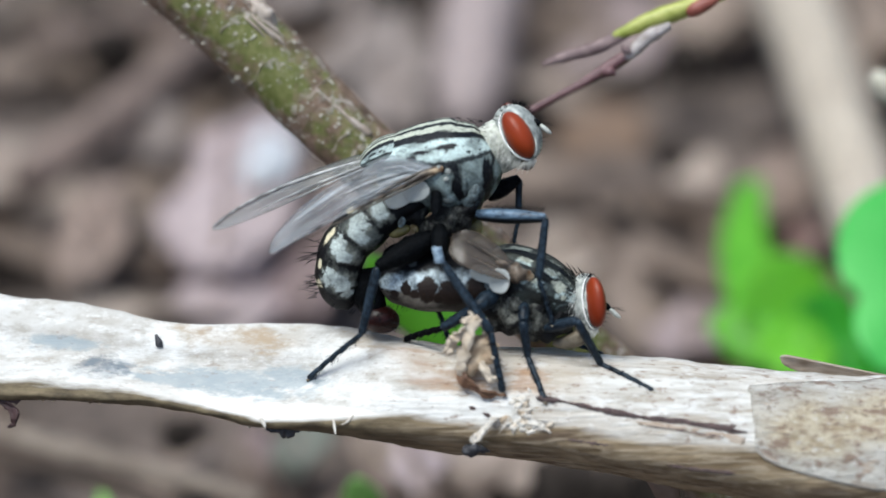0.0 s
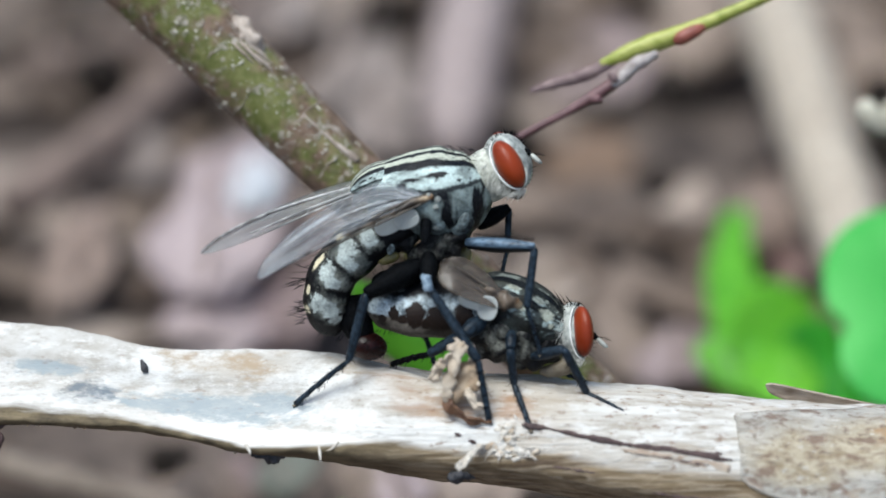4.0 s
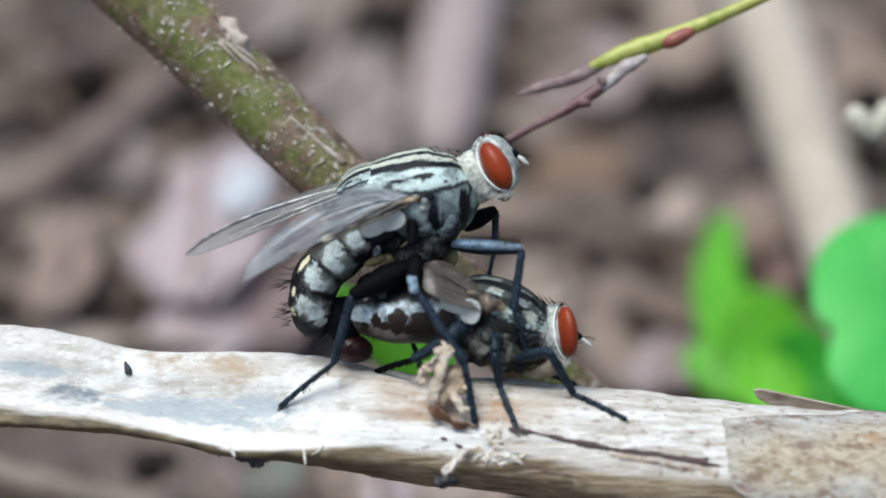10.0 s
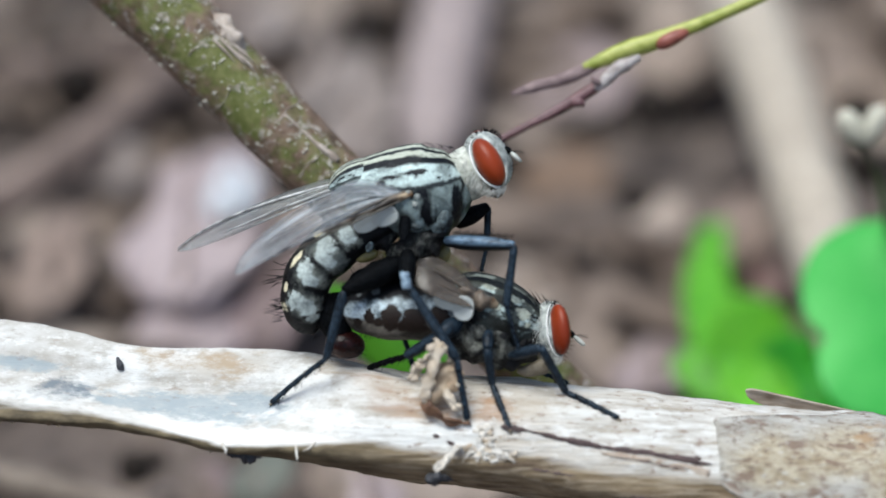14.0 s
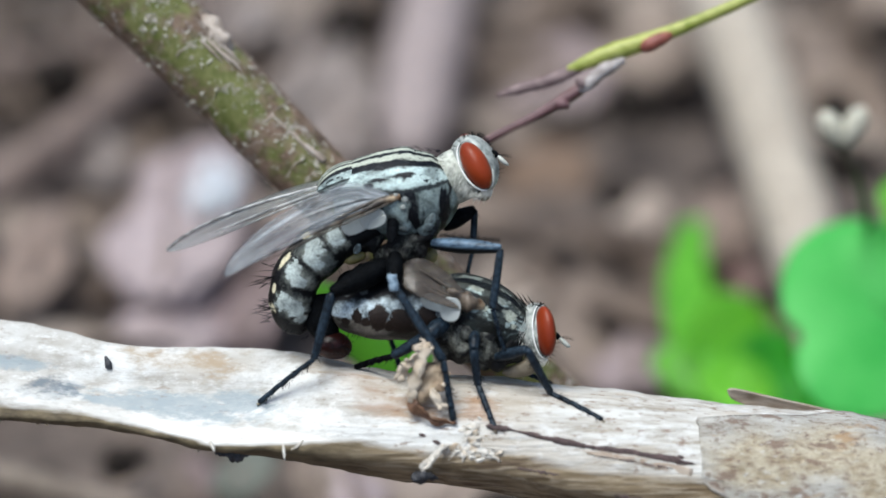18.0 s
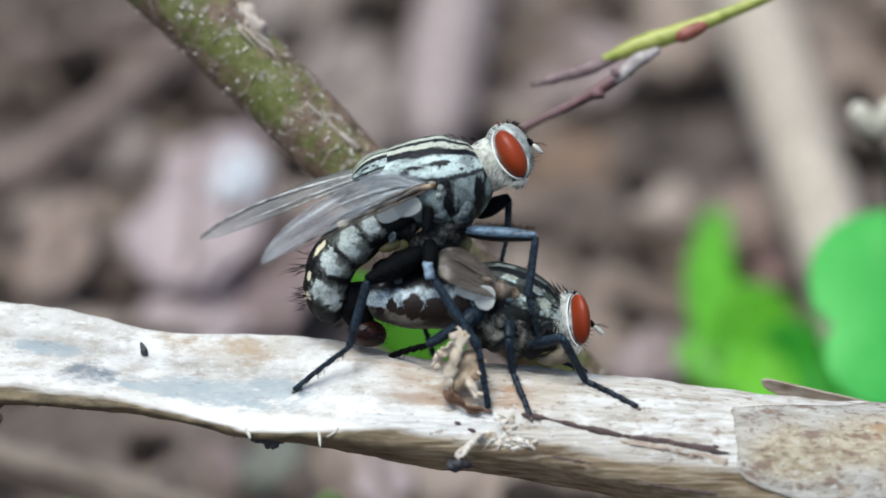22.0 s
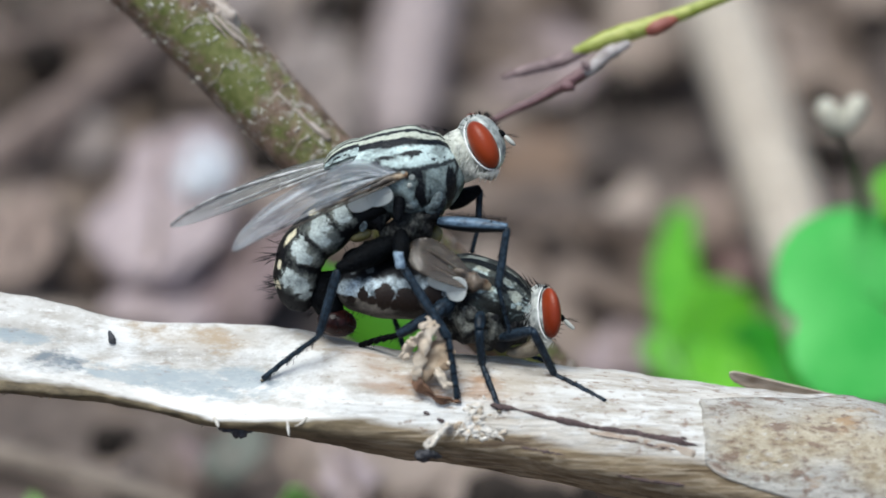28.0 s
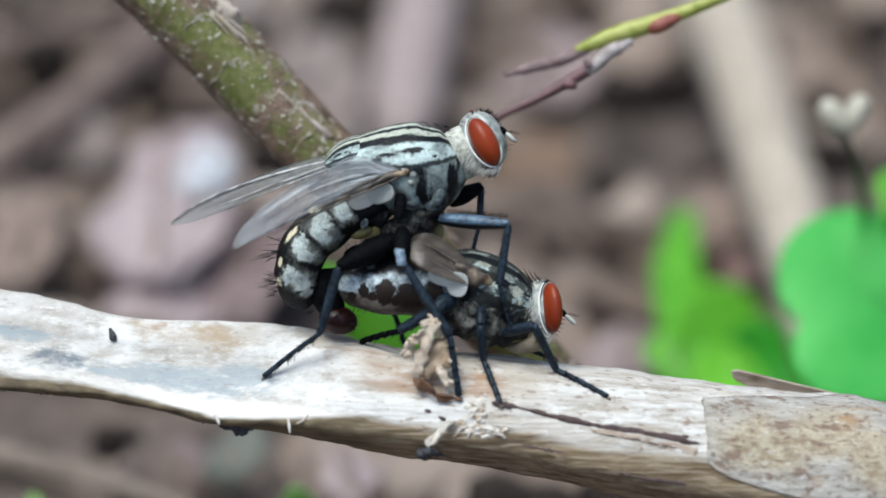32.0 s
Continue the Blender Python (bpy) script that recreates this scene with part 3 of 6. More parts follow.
FAWN = plain("fawn_stick", (0.13, 0.098, 0.076), (0.25, 0.205, 0.165), 260, 0.8, 0.5, 0.0003)
DUN = plain("dun_dead_leaf", (0.14, 0.112, 0.10), (0.25, 0.208, 0.19), 160, 0.7, 0.4, 0.0004)
REDDISH = plain("reddish_dead_leaf", (0.105, 0.055, 0.05), (0.185, 0.11, 0.10), 160, 0.7, 0.4, 0.0004)
BRIGHT = leaf_material("bright_green_leaf", (0.12, 0.43, 0.018), (0.21, 0.58, 0.04))
RUSSET = plain("russet_stick", (0.10, 0.064, 0.047), (0.19, 0.13, 0.098), 260, 0.8, 0.5, 0.0003)
HUSK = plain("pale_husk", (0.326, 0.303, 0.238), (0.518, 0.496, 0.408), 500, 0.6, 0.3)
STEM = plain("dark_stem", (0.04, 0.035, 0.025), (0.10, 0.085, 0.05), 500, 0.6)
PALE_STEM = plain("green_leafstalk", (0.12, 0.26, 0.04), (0.24, 0.40, 0.09), 500, 0.5)

# ---- mesh helpers ----
ANCHOR = {}


def thing(name, anchor, label, category, group=""):
    ob = new(name)
    ob.empty_display_size = 0.002
    ob.matrix_world = at(*anchor)
    ANCHOR[ob.name] = Vector(anchor)
    return tagged(ob, label, category, group)


def mesh_of(name, bm, mat, base):
    for v in bm.verts:
        v.co = (v.co - base) * S
    bmesh.ops.recalc_face_normals(bm, faces=bm.faces[:])
    me = bpy.data.meshes.new(name)
    bm.to_mesh(me)
    bm.free()
    me.materials.append(mat)
    for p in me.polygons:
        p.use_smooth = True
    return me


def part(name, bm, mat, parent, label=""):
    root = parent
    while root.parent:
        root = root.parent
    ob = new(name, mesh_of(name, bm, mat, ANCHOR[root.name]))
    ob.parent = parent
    return tagged(ob, label)


def solid(name, bm, mat, anchor, label, category, group="", kind=""):
    ob = new(name, mesh_of(name, bm, mat, Vector(anchor)))
    ob.matrix_world = at(*anchor)
    ANCHOR[ob.name] = Vector(anchor)
    return tagged(ob, label, category, group, kind)


def spline(points, count):
    """count points along a smooth curve through the given tuples (of any length)."""
    p = np.array(points, float)
    if p.ndim == 1:
        p = p[:, None]
    if len(p) == 2:
        k = np.linspace(0, 1, count)[:, None]
        return p[0] + (p[1] - p[0]) * k
    q = np.vstack([2 * p[0] - p[1], p, 2 * p[-1] - p[-2]])
    out = []
    for x in np.linspace(0, len(p) - 1, count):
        i = min(int(x), len(p) - 2)
        t = x - i
        a, b, c, d = q[i:i + 4]
        out.append(0.5 * (2 * b + (c - a) * t + (2 * a - 5 * b + 4 * c - d) * t * t + (3 * b - a - 3 * c + d) * t ** 3))
    return np.array(out)


def loft(bm, path, radii, up=(0, 1, 0), count=24, ring=20, profile=None, rough=0.0, grain=3.0):
    """A closed tube along path; radii are numbers or pairs (up, sideways); UV: along, round from the upper side."""
    pts = spline(path, count)
    rad = spline([(r, r) if isinstance(r, (int, float)) else r for r in radii], count)
    lay = bm.loops.layers.uv.verify()
    rows = []
    for i, c in enumerate(pts):
        t = Vector(pts[min(i + 1, count - 1)] - pts[max(i - 1, 0)]).normalized()
        side = t.cross(Vector(up)).normalized()
        top = side.cross(t).normalized()
        row = []
        for k in range(ring):
            a = 2 * math.pi * k / ring
            x, y = math.sin(a), math.cos(a)
            if profile:
                x, y = profile(i / (count - 1), a)
            q = Vector(c) + top * (y * max(rad[i][0], 0.004)) + side * (x * max(rad[i][1], 0.004))
            if rough:
                q += (q - Vector(c)) * (rough * noise.noise(q * grain))
            row.append(bm.verts.new(q))
        rows.append(row)
    for i in range(count - 1):
        for k in range(ring):
            k2 = (k + 1) % ring
            f = bm.faces.new((rows[i][k], rows[i][k2], rows[i + 1][k2], rows[i + 1][k]))
            for loop, (s, a) in zip(f.loops, ((i, k), (i, k + 1), (i + 1, k + 1), (i + 1, k))):
                loop[lay].uv = (s / (count - 1), a / ring)
    bm.faces.new(rows[0][::-1])
    bm.faces.new(rows[-1])
    return bm


def tube(path, radii, count=12, ring=10, up=(0, 0.3, 1), rough=0.0, grain=3.0):
    return loft(bmesh.new(), path, radii, up, count, ring, None, rough, grain)


def ball(centre, radii, turn=(0, 0, 0), seg=28, bm=None):
    bm = bm or bmesh.new()
    m = Matrix.Translation(centre) @ pose(0, 0, 0, *turn) @ Matrix.Diagonal((*radii, 1))
    bmesh.ops.create_uvsphere(bm, u_segments=seg, v_segments=seg // 2 + 2, radius=1, matrix=m, calc_uvs=True)
    return bm


def bristle(bm, root, way, length, width, bend=(0, 0, 0)):
    """One tapered, slightly bent hair."""
    w = Vector(way).normalized()
    x = w.orthogonal().normalized()
    y = w.cross(x)
    mid = Vector(root) + w * length * 0.55 + Vector(bend) * 0.35
    tip = Vector(root) + w * length + Vector(bend)
    a = [bm.verts.new(Vector(root) + (x * math.cos(k) + y * math.sin(k)) * width) for k in (0, 2.1, 4.2)]
    b = [bm.verts.new(mid + (x * math.cos(k) + y * math.sin(k)) * width * 0.65) for k in (0, 2.1, 4.2)]
    c = bm.verts.new(tip)
    for i in range(3):
        j = (i + 1) % 3
        bm.faces.new((a[i], a[j], b[j], b[i]))
        bm.faces.new((b[i], b[j], c))


def sheet(rows, thick):
    """A thin lamina through a grid of points, given a real thickness along its normals."""
    bm = bmesh.new()
    lay = bm.loops.layers.uv.verify()
    g = [[Vector(p) for p in r] for r in rows]
    n, m = len(g), len(g[0])
    sides = []
    for sign in (1, -1):
        grid = []
        for i in range(n):
            line = []
            for j in range(m):
                du = g[min(i + 1, n - 1)][j] - g[max(i - 1, 0)][j]
                dv = g[i][min(j + 1, m - 1)] - g[i][max(j - 1, 0)]
                nn = du.cross(dv)
                nn = nn.normalized() if nn.length > 1e-9 else Vector((0, 0, 1))
                line.append(bm.verts.new(g[i][j] + nn * (thick / 2 * sign)))
            grid.append(line)
        sides.append(grid)
        for i in range(n - 1):
            for j in range(m - 1):
                f = bm.faces.new((grid[i][j], grid[i + 1][j], grid[i + 1][j + 1], grid[i][j + 1]))
                for loop, (a, b) in zip(f.loops, ((i, j), (i + 1, j), (i + 1, j + 1), (i, j + 1))):
                    loop[lay].uv = (a / (n - 1), b / (m - 1))
    a, b = sides
    edge = [(0, j) for j in range(m)] + [(i, m - 1) for i in range(1, n)] + [(n - 1, j) for j in range(m - 2, -1, -1)] + [(i, 0) for i in range(n - 2, 0, -1)]
    for k in range(len(edge)):
        (i, j), (p, q) = edge[k], edge[(k + 1) % len(edge)]
        bm.faces.new((a[i][j], a[p][q], b[p][q], b[i][j]))
    return bm


def blade(spine, widths, across, thick, count=20, cells=8, cup=0.0):
    """A leaf blade or wing: a spine with half widths to both sides (left, right), laid along the direction across."""
    pts = spline(spine, count)
    wid = spline(widths, count)
    ac = Vector(across).normalized()
    rows = []
    for i, c in enumerate(pts):
        t = Vector(pts[min(i + 1, count - 1)] - pts[max(i - 1, 0)]).normalized()
        side = (ac - t * ac.dot(t)).normalized()
        lift = t.cross(side)
        row = []
        for k in range(cells + 1):
            x = 2 * k / cells - 1
            h = max(wid[i][0 if x < 0 else 1], 0.003)
            row.append(Vector(c) + side * (x * h) + lift * (cup * h * x * x))
        rows.append(row)
    return sheet(rows, thick)


# ---- ground ----
def ground_height(x, y):
    p = Vector((x, y, 0))
    near = max(0.0, 1 - p.length / 0.6)
    return near * (0.0035 * noise.noise(p * 60) + 0.0016 * noise.noise(p * 190)) - 0.003


def ground():
    bm = bmesh.new()
    ticks = [-400, -60, -12, -3, -1, -0.45]
    ticks += [-0.28 + 0.004 * i for i in range(141)] + [0.45, 1, 3, 12, 60, 400]
    ytick = [-400, -60, -12, -3, -1, -0.4] + [-0.2 + 0.004 * i for i in range(151)] + [0.6, 1, 3, 12, 60, 400]
    grid = [[bm.verts.new((x, y, ground_height(x, y))) for y in ytick] for x in ticks]
    for i in range(len(ticks) - 1):
        for j in range(len(ytick) - 1):
            bm.faces.new((grid[i][j], grid[i + 1][j], grid[i + 1][j + 1], grid[i][j + 1]))
    me = bpy.data.meshes.new("ground")
    bm.to_mesh(me)
    bm.free()
    me.materials.append(SOIL)
    for p in me.polygons:
        p.use_smooth = True
    tagged(new("ground", me), "dark brown garden soil strewn with dead leaves", "ground", kind="structure")


def litter():
    """Curled scraps of dead leaf and bits of stem lying all over the soil."""
    rng = random.Random(7)
    verts, faces = [], []
    for n in range(4500):
        x, y = rng.uniform(-0.12, 0.12), rng.uniform(-0.05, 0.22)
        ln, wd = rng.uniform(0.004, 0.017), rng.uniform(0.002, 0.0065)
        if n >= 1500:
            x, y = rng.uniform(-0.55, 0.55), rng.uniform(-0.45, 0.65)
            ln, wd = ln * 1.5, wd * 1.5
            if -0.13 < x < 0.13 and -0.06 < y < 0.23:
                continue
        if n % 4 == 0:
            ln, wd = ln * 1.4, 0.0007
        turn, tilt, lean = rng.uniform(0, 6.28), rng.uniform(-0.5, 0.5), rng.uniform(-0.6, 0.6)
        curl = rng.uniform(-0.7, 0.7)
        m = Matrix.Translation((x, y, ground_height(x, y) + rng.uniform(0.0005, 0.0022))) @ Euler((lean, tilt, turn)).to_matrix().to_4x4()
        base = len(verts)
        for top in (0.00015, -0.00015):
            for i in range(6):
                s = i / 5
                h = wd * (math.sin(math.pi * (0.1 + 0.8 * s)) ** 0.7)
                for j in (-1, 0, 1):
                    verts.append(m @ Vector(((s - 0.5) * ln, j * h, curl * h * j * j + 0.3 * curl * ln * (s - 0.5) ** 2 + top)))
        for i in range(5):
            for j in range(2):
                a = base + i * 3 + j
                faces.append((a, a + 3, a + 4, a + 1))
                faces.append((a + 18, a + 19, a + 22, a + 21))
        rim = [i * 3 for i in range(6)] + [16, 17] + [i * 3 + 2 for i in range(4, -1, -1)] + [1]
        for k in range(len(rim)):
            a, b = base + rim[k], base + rim[(k + 1) % len(rim)]
            faces.append((a, b, b + 18, a + 18))
    me = bpy.data.meshes.new("leaf_litter")
    me.from_pydata(verts, [], faces)
    me.materials.append(LITTER)
    tagged(new("leaf_litter", me), "brown dead leaf scraps lying on the soil", "leaf litter", kind="stuff")


ground()
litter()


# ---- the dead stalk on which the flies sit ----
# cross-sections (v, w) of half height one, from the ridge over the face to the lip, the underside and the back
ROUNDED = [(1, -0.25), (0.8, 0.4), (0.3, 0.85), (-0.25, 1.02), (-0.62, 0.95), (-0.9, 0.45), (-1, -0.05), (-0.7, -0.75), (0.2, -1.0), (0.8, -0.8)]
HOLLOW = [(1, -0.45), (0.55, -0.1), (0.02, 0.08), (-0.46, 0.55), (-0.80, 1.08), (-0.98, 0.8), (-1, 0.1), (-0.75, -0.7), (0.15, -1.0), (0.82, -0.85)]
STALK_PATH = [(-95, -29, 3), (-80, -15, 2), (-60, -2, 1), (-38, 1.0, 0), (-22.48, -3.19, 0), (-18.67, -3.79, 0), (-16.29, -4.14, 0), (-13.9, -4.55, 0), (-11.52, -4.9, 0), (-9.14, -5.21, 0), (-6.76, -5.4, 0), (-4.38, -5.93, 0), (-2, -6.4, 0), (0.38, -6.64, 0),
              (2.76, -6.93, 0), (5.14, -7.33, 0), (7.52, -7.71, 0), (9.9, -8.14, 0), (12.29, -8.55, 0), (15.14, -8.98, 0), (18.67, -9.55, 0), (28, -13, 0), (42, -20, 0), (58, -33, 0)]
STALK_HALF = [1.6, 1.8, 2.0, 2.1, 2.1, 2.02, 1.9, 1.74, 1.86, 2.1, 2.19, 2.26, 2.26, 2.29, 2.38, 2.48, 2.62, 2.69, 2.81, 2.88, 3.02, 2.9, 2.6, 2.0]


def section(kind, ring):
    c = spline(kind + kind[:1], ring + 1)[:-1]
    return c


def stalk():
    root = thing("dead_stalk", (0, -7, 0), "weathered pale dead plant stalk arching over the soil", "stalk")
    count, ring = 420, 44
    pts, half = spline(STALK_PATH, count), spline(STALK_HALF, count)[:, 0]
    a, b = section(ROUNDED, ring), section(HOLLOW, ring)
    bm = bmesh.new()
    lay = bm.loops.layers.uv.verify()
    rows = []
    for i, c in enumerate(pts):
        k = min(1, max(0, (c[0] + 8.5) / 5.5))
        k = k * k * (3 - 2 * k)
        sec = b * (1 - k) + a * k
        row = []
        for v, w in sec:
            q = Vector((c[0], c[1] + v * half[i], c[2] + w * half[i]))
            d = 0.10 * noise.noise(Vector((q.x * 0.35, q.y * 1.3, q.z * 1.3))) + 0.045 * noise.noise(Vector((q.x * 0.8, q.y * 5, q.z * 5))) + 0.03 * noise.noise(q * 2.3)
            row.append(bm.verts.new(q + Vector((0, v, w)) * d))
        rows.append(row)
    for i in range(count - 1):
        for k in range(ring):
            k2 = (k + 1) % ring
            f = bm.faces.new((rows[i][k], rows[i][k2], rows[i + 1][k2], rows[i + 1][k]))
            for loop, (s, q) in zip(f.loops, ((i, k), (i, k + 1), (i + 1, k + 1), (i + 1, k))):
                loop[lay].uv = (s / (count - 1), q / ring)
    bm.faces.new(rows[0][::-1])
    bm.faces.new(rows[-1])
    part("stem", bm, STALK, root)
    # a dry sheath clasping the thicker end
    rows = []
    for i in range(46):
        s = i / 45
        u = 10.75 + 16.0 * s
        j = int(np.argmin(np.abs(pts[:, 0] - u)))
        c, h = pts[j], half[j] + 0.05 + 0.05 * noise.noise(Vector((u * 0.5, 3, 0)))
        low = 0.275 + 0.075 * math.sqrt(min(1.0, s / 0.28))
        high = 0.11 - 0.10 * min(1.0, s / 0.4)
        row = []
        for k in range(25):
            x = (high + (low - high) * k / 24) * ring % ring
            p0, p1 = a[int(x) % ring], a[(int(x) + 1) % ring]
            v, w = p0 + (p1 - p0) * (x - int(x))
            e = 0.07 * noise.noise(Vector((u * 0.7, k * 0.3, 5)))
            edge = 0.12 * (noise.noise(Vector((k * 0.35, 9, 1)))) if i == 0 else 0
            row.append((u + edge, c[1] + v * (h + e), c[2] + w * (h + e)))
        rows.append(row)
    part("sheath", sheet(rows, 0.07), SHEATH, root, "tan brown-speckled papery sheath")
    # a splinter standing off behind the ridge
    part("splinter", blade([(12.4, -5.26, -1.5), (12.7, -5.34, -1.5), (13.74, -5.62, -1.5), (14.95, -5.92, -1.5), (16.89, -6.38, -1.5), (19.8, -7.06, -1.5), (23.5, -8.4, -1.4)], [(0.06, 0.02), (0.34, 0.20), (0.5, 0.26), (0.5, 0.27), (0.5, 0.27), (0.5, 0.26), (0.3, 0.1)], (0, 0.8, 0.6), 0.09, 40, 8, 0.3), SPLINT, root, "curled brown splinter")
    return root


STALK_ROOT = stalk()
STALK_PTS, STALK_WIDE = spline(STALK_PATH, 420), spline(STALK_HALF, 420)[:, 0]


# ---- the flies ----
def hairs(spots, mat, name, parent, label=""):
    """spots: rows of (root, way, length, width)."""
    bm = bmesh.new()
    for root, way, length, width in spots:
        bristle(bm, root, way, length, width * 1.7, (0, -0.06 * length, 0))
    return tagged(part(name, bm, mat, parent, label), kind="stuff")


def leg(parent, name, joints, radii, mats, rng, thick_hair=0.012):
    """A leg of rigid pieces from hip to foot; joints are its bends, the last piece is the tarsus in small knobs."""
    names = ("femur", "tibia", "tarsus")
    root = None
    for k in range(len(joints) - 1):
        a, b = Vector(joints[k]), Vector(joints[k + 1])
        r0, r1 = radii[k]
        mid = a.lerp(b, 0.45)
        if k < 2:
            path, rad = [a, a.lerp(b, 0.08), mid, a.lerp(b, 0.92), b], [r0 * 0.7, r0, max(r0, r1) * (1.28 if k == 0 else 1.0), r1, r1 * 0.8]
            bm = tube([tuple(p) for p in path], rad, 14, 10)
        else:
            bm = bmesh.new()
            n = 5
            for i in range(n):
                p, q = a.lerp(b, i / n), a.lerp(b, (i + 1) / n)
                sag = Vector((0, 0.05 * math.sin(math.pi * i / n), 0))
                loft(bm, [tuple(p + sag), tuple(p.lerp(q, 0.5) + sag), tuple(q)], [r0 * 0.82, r0 * 0.88, r0 * 0.95], (0, 0.3, 1), 5, 8)
        ob = part(names[min(k, 2)] if k < 3 else "tarsus", bm, mats[min(k, len(mats) - 1)], parent if root is None else root)
        spots = []
        for i in range(int((b - a).length * 9)):
            f = rng.uniform(0.05, 0.97)
            p = a.lerp(b, f)
            t = (b - a).normalized()
            w = Vector((rng.uniform(-1, 1), rng.uniform(-1, 1), rng.uniform(-0.6, 1)))
            w = (w - t * w.dot(t)).normalized()
            r = r0 + (r1 - r0) * f
            spots.append((p + w * r * 0.85, w * 0.8 + t * 0.9, rng.uniform(0.12, 0.34), thick_hair))
        hairs(spots, HAIR, "leg_bristles", ob)
        if root is None:
            root = ob
        if k == len(joints) - 2:
            end = (b - a).normalized()
            bm = bmesh.new()
            for side in (-1, 1):
                bristle(bm, b, end + Vector((0.2 * side, -0.3, 0.5 * side)), 0.22, 0.04, (0, -0.08, 0))
            ball(tuple(b + Vector((0, -0.02, 0))), (0.08, 0.06, 0.08), bm=bm, seg=10)
            part("claw", bm, mats[-1], root)
            part("foot_pad", ball(tuple(b + end * 0.06 + Vector((0, -0.04, 0.05))), (0.10, 0.055, 0.07), (0, 0, 0), 10), MOUTH, root, "tan foot pad")
    return root


def head(parent, centre, size, eye_at, eye_size, eye_turn, far_at, tip, rng, beard, rim=0.055, back=0.02):
    """Head capsule with two compound eyes, a pale orbit behind the near one, face, feelers and hairs."""
    capsule = part("head", ball(centre, size, (0, 0, eye_turn[2])), SILVER, parent, "silvery grey head")
    part("eye", ball(eye_at, eye_size, eye_turn, 40), EYE, capsule, "brick-red compound eye")
    part("eye", ball(far_at, eye_size, eye_turn, 40), EYE, capsule, "brick-red compound eye")
    m = Matrix.Translation(Vector(eye_at) - Vector((back, 0, 0.04))) @ pose(0, 0, 0, *eye_turn)

    def orbit(start, end, grow, thick, lift=0.0):
        pts, rad = [], []
        for k in range(31):
            f = k / 30
            a = math.radians(start + (end - start) * f)
            pts.append(tuple(m @ Vector((eye_size[0] * math.cos(a) + grow * math.cos(a), eye_size[1] * math.sin(a) + grow * math.sin(a), lift))))
            rad.append(thick * (0.25 + 0.75 * math.sin(math.pi * min(1, max(0, f))) ** 0.5))
        return loft(bmesh.new(), pts, rad, (0, 0, 1), 61, 10)
    part("eye_groove", orbit(80, 285, 0.03, 0.035), BLACK, capsule, "dark groove round the eye")
    part("eye_rim", orbit(104, 268, 0.07, rim * 0.82), RIM, capsule, "white rim behind the eye")
    part("face_rim", orbit(-78, 75, 0.06, 0.075, -0.05), FACE, capsule, "pale grey band before the eye")
    tip = Vector(tip)
    part("antenna", tube([tuple(tip + Vector((-0.74, 0.60, 0.05))), tuple(tip + Vector((-0.60, 0.52, 0.16))), tuple(tip + Vector((-0.45, 0.36, 0.2)))], [0.06, 0.12, 0.10], 10, 10), BLACK, capsule, "dark base of the feeler")
    part("antenna_tip", tube([tuple(tip + Vector((-0.48, 0.42, 0.2))), tuple(tip + Vector((-0.3, 0.24, 0.24))), tuple(tip + Vector((-0.1, 0.06, 0.2))), tuple(tip)], [0.06, 0.10, 0.085, 0.02], 14, 10), FACE, capsule, "pale grey end of the feeler")
    bm = bmesh.new()
    for k in range(9):
        a = tip + Vector((-0.38, 0.40, 0.25)) + Vector((0.05, -0.01, 0.01)) * k
        bristle(bm, a, (0.9, 0.5 - 0.08 * k, 0.2), 0.22, 0.008)
    bristle(bm, tip + Vector((-0.42, 0.42, 0.24)), (1, 0.1, 0.15), 0.62, 0.014, (0, -0.08, 0))
    tagged(part("arista", bm, HAIR, capsule, "fine plumed bristle of the feeler"), kind="stuff")
    c = Vector(centre)
    spots = [(c + Vector((size[0] * (0.93 - 0.05 * k), -size[1] * (0.22 + 0.11 * k), 0.3 + 0.05 * (k % 3))), (1, 0.35 - 0.2 * k, 0.3), 0.48 - 0.05 * k, 0.012) for k in range(7)]
    for k in range(60):
        a = rng.uniform(1.2, 2.7)
        spots.append((c + Vector((math.cos(a) * size[0] * 0.9, math.sin(a) * size[1] * 0.9, rng.uniform(-0.6, 1.0))), (math.cos(a) * 0.8 - 0.2, math.sin(a), rng.uniform(-0.3, 0.4)), rng.uniform(0.1, 0.34), 0.010))
    for k in range(40):
        f = k / 40
        spots.append((c + Vector((size[0] * (0.1 + 0.75 * f), size[1] * (0.92 - 0.75 * f * f), rng.uniform(-0.2, 0.5))), (0.6, 0.5, rng.uniform(0, 0.5)), rng.uniform(0.12, 0.3), 0.009))
    hairs(spots, HAIR, "head_bristles", capsule)
    spots = []
    for k in range(beard):
        a = math.radians(rng.uniform(150, 285))
        q = m @ Vector(((eye_size[0] + rng.uniform(0.12, 0.6)) * math.cos(a), (eye_size[1] + rng.uniform(0.06, 0.24)) * math.sin(a), rng.uniform(-0.5, 0.05)))
        spots.append((q, (rng.uniform(-0.9, -0.1), -1, rng.uniform(0.0, 0.5)), rng.uniform(0.16, 0.42), 0.006))
    hairs(spots, BEARD, "beard", capsule, "soft white hairs under the head")
    return capsule


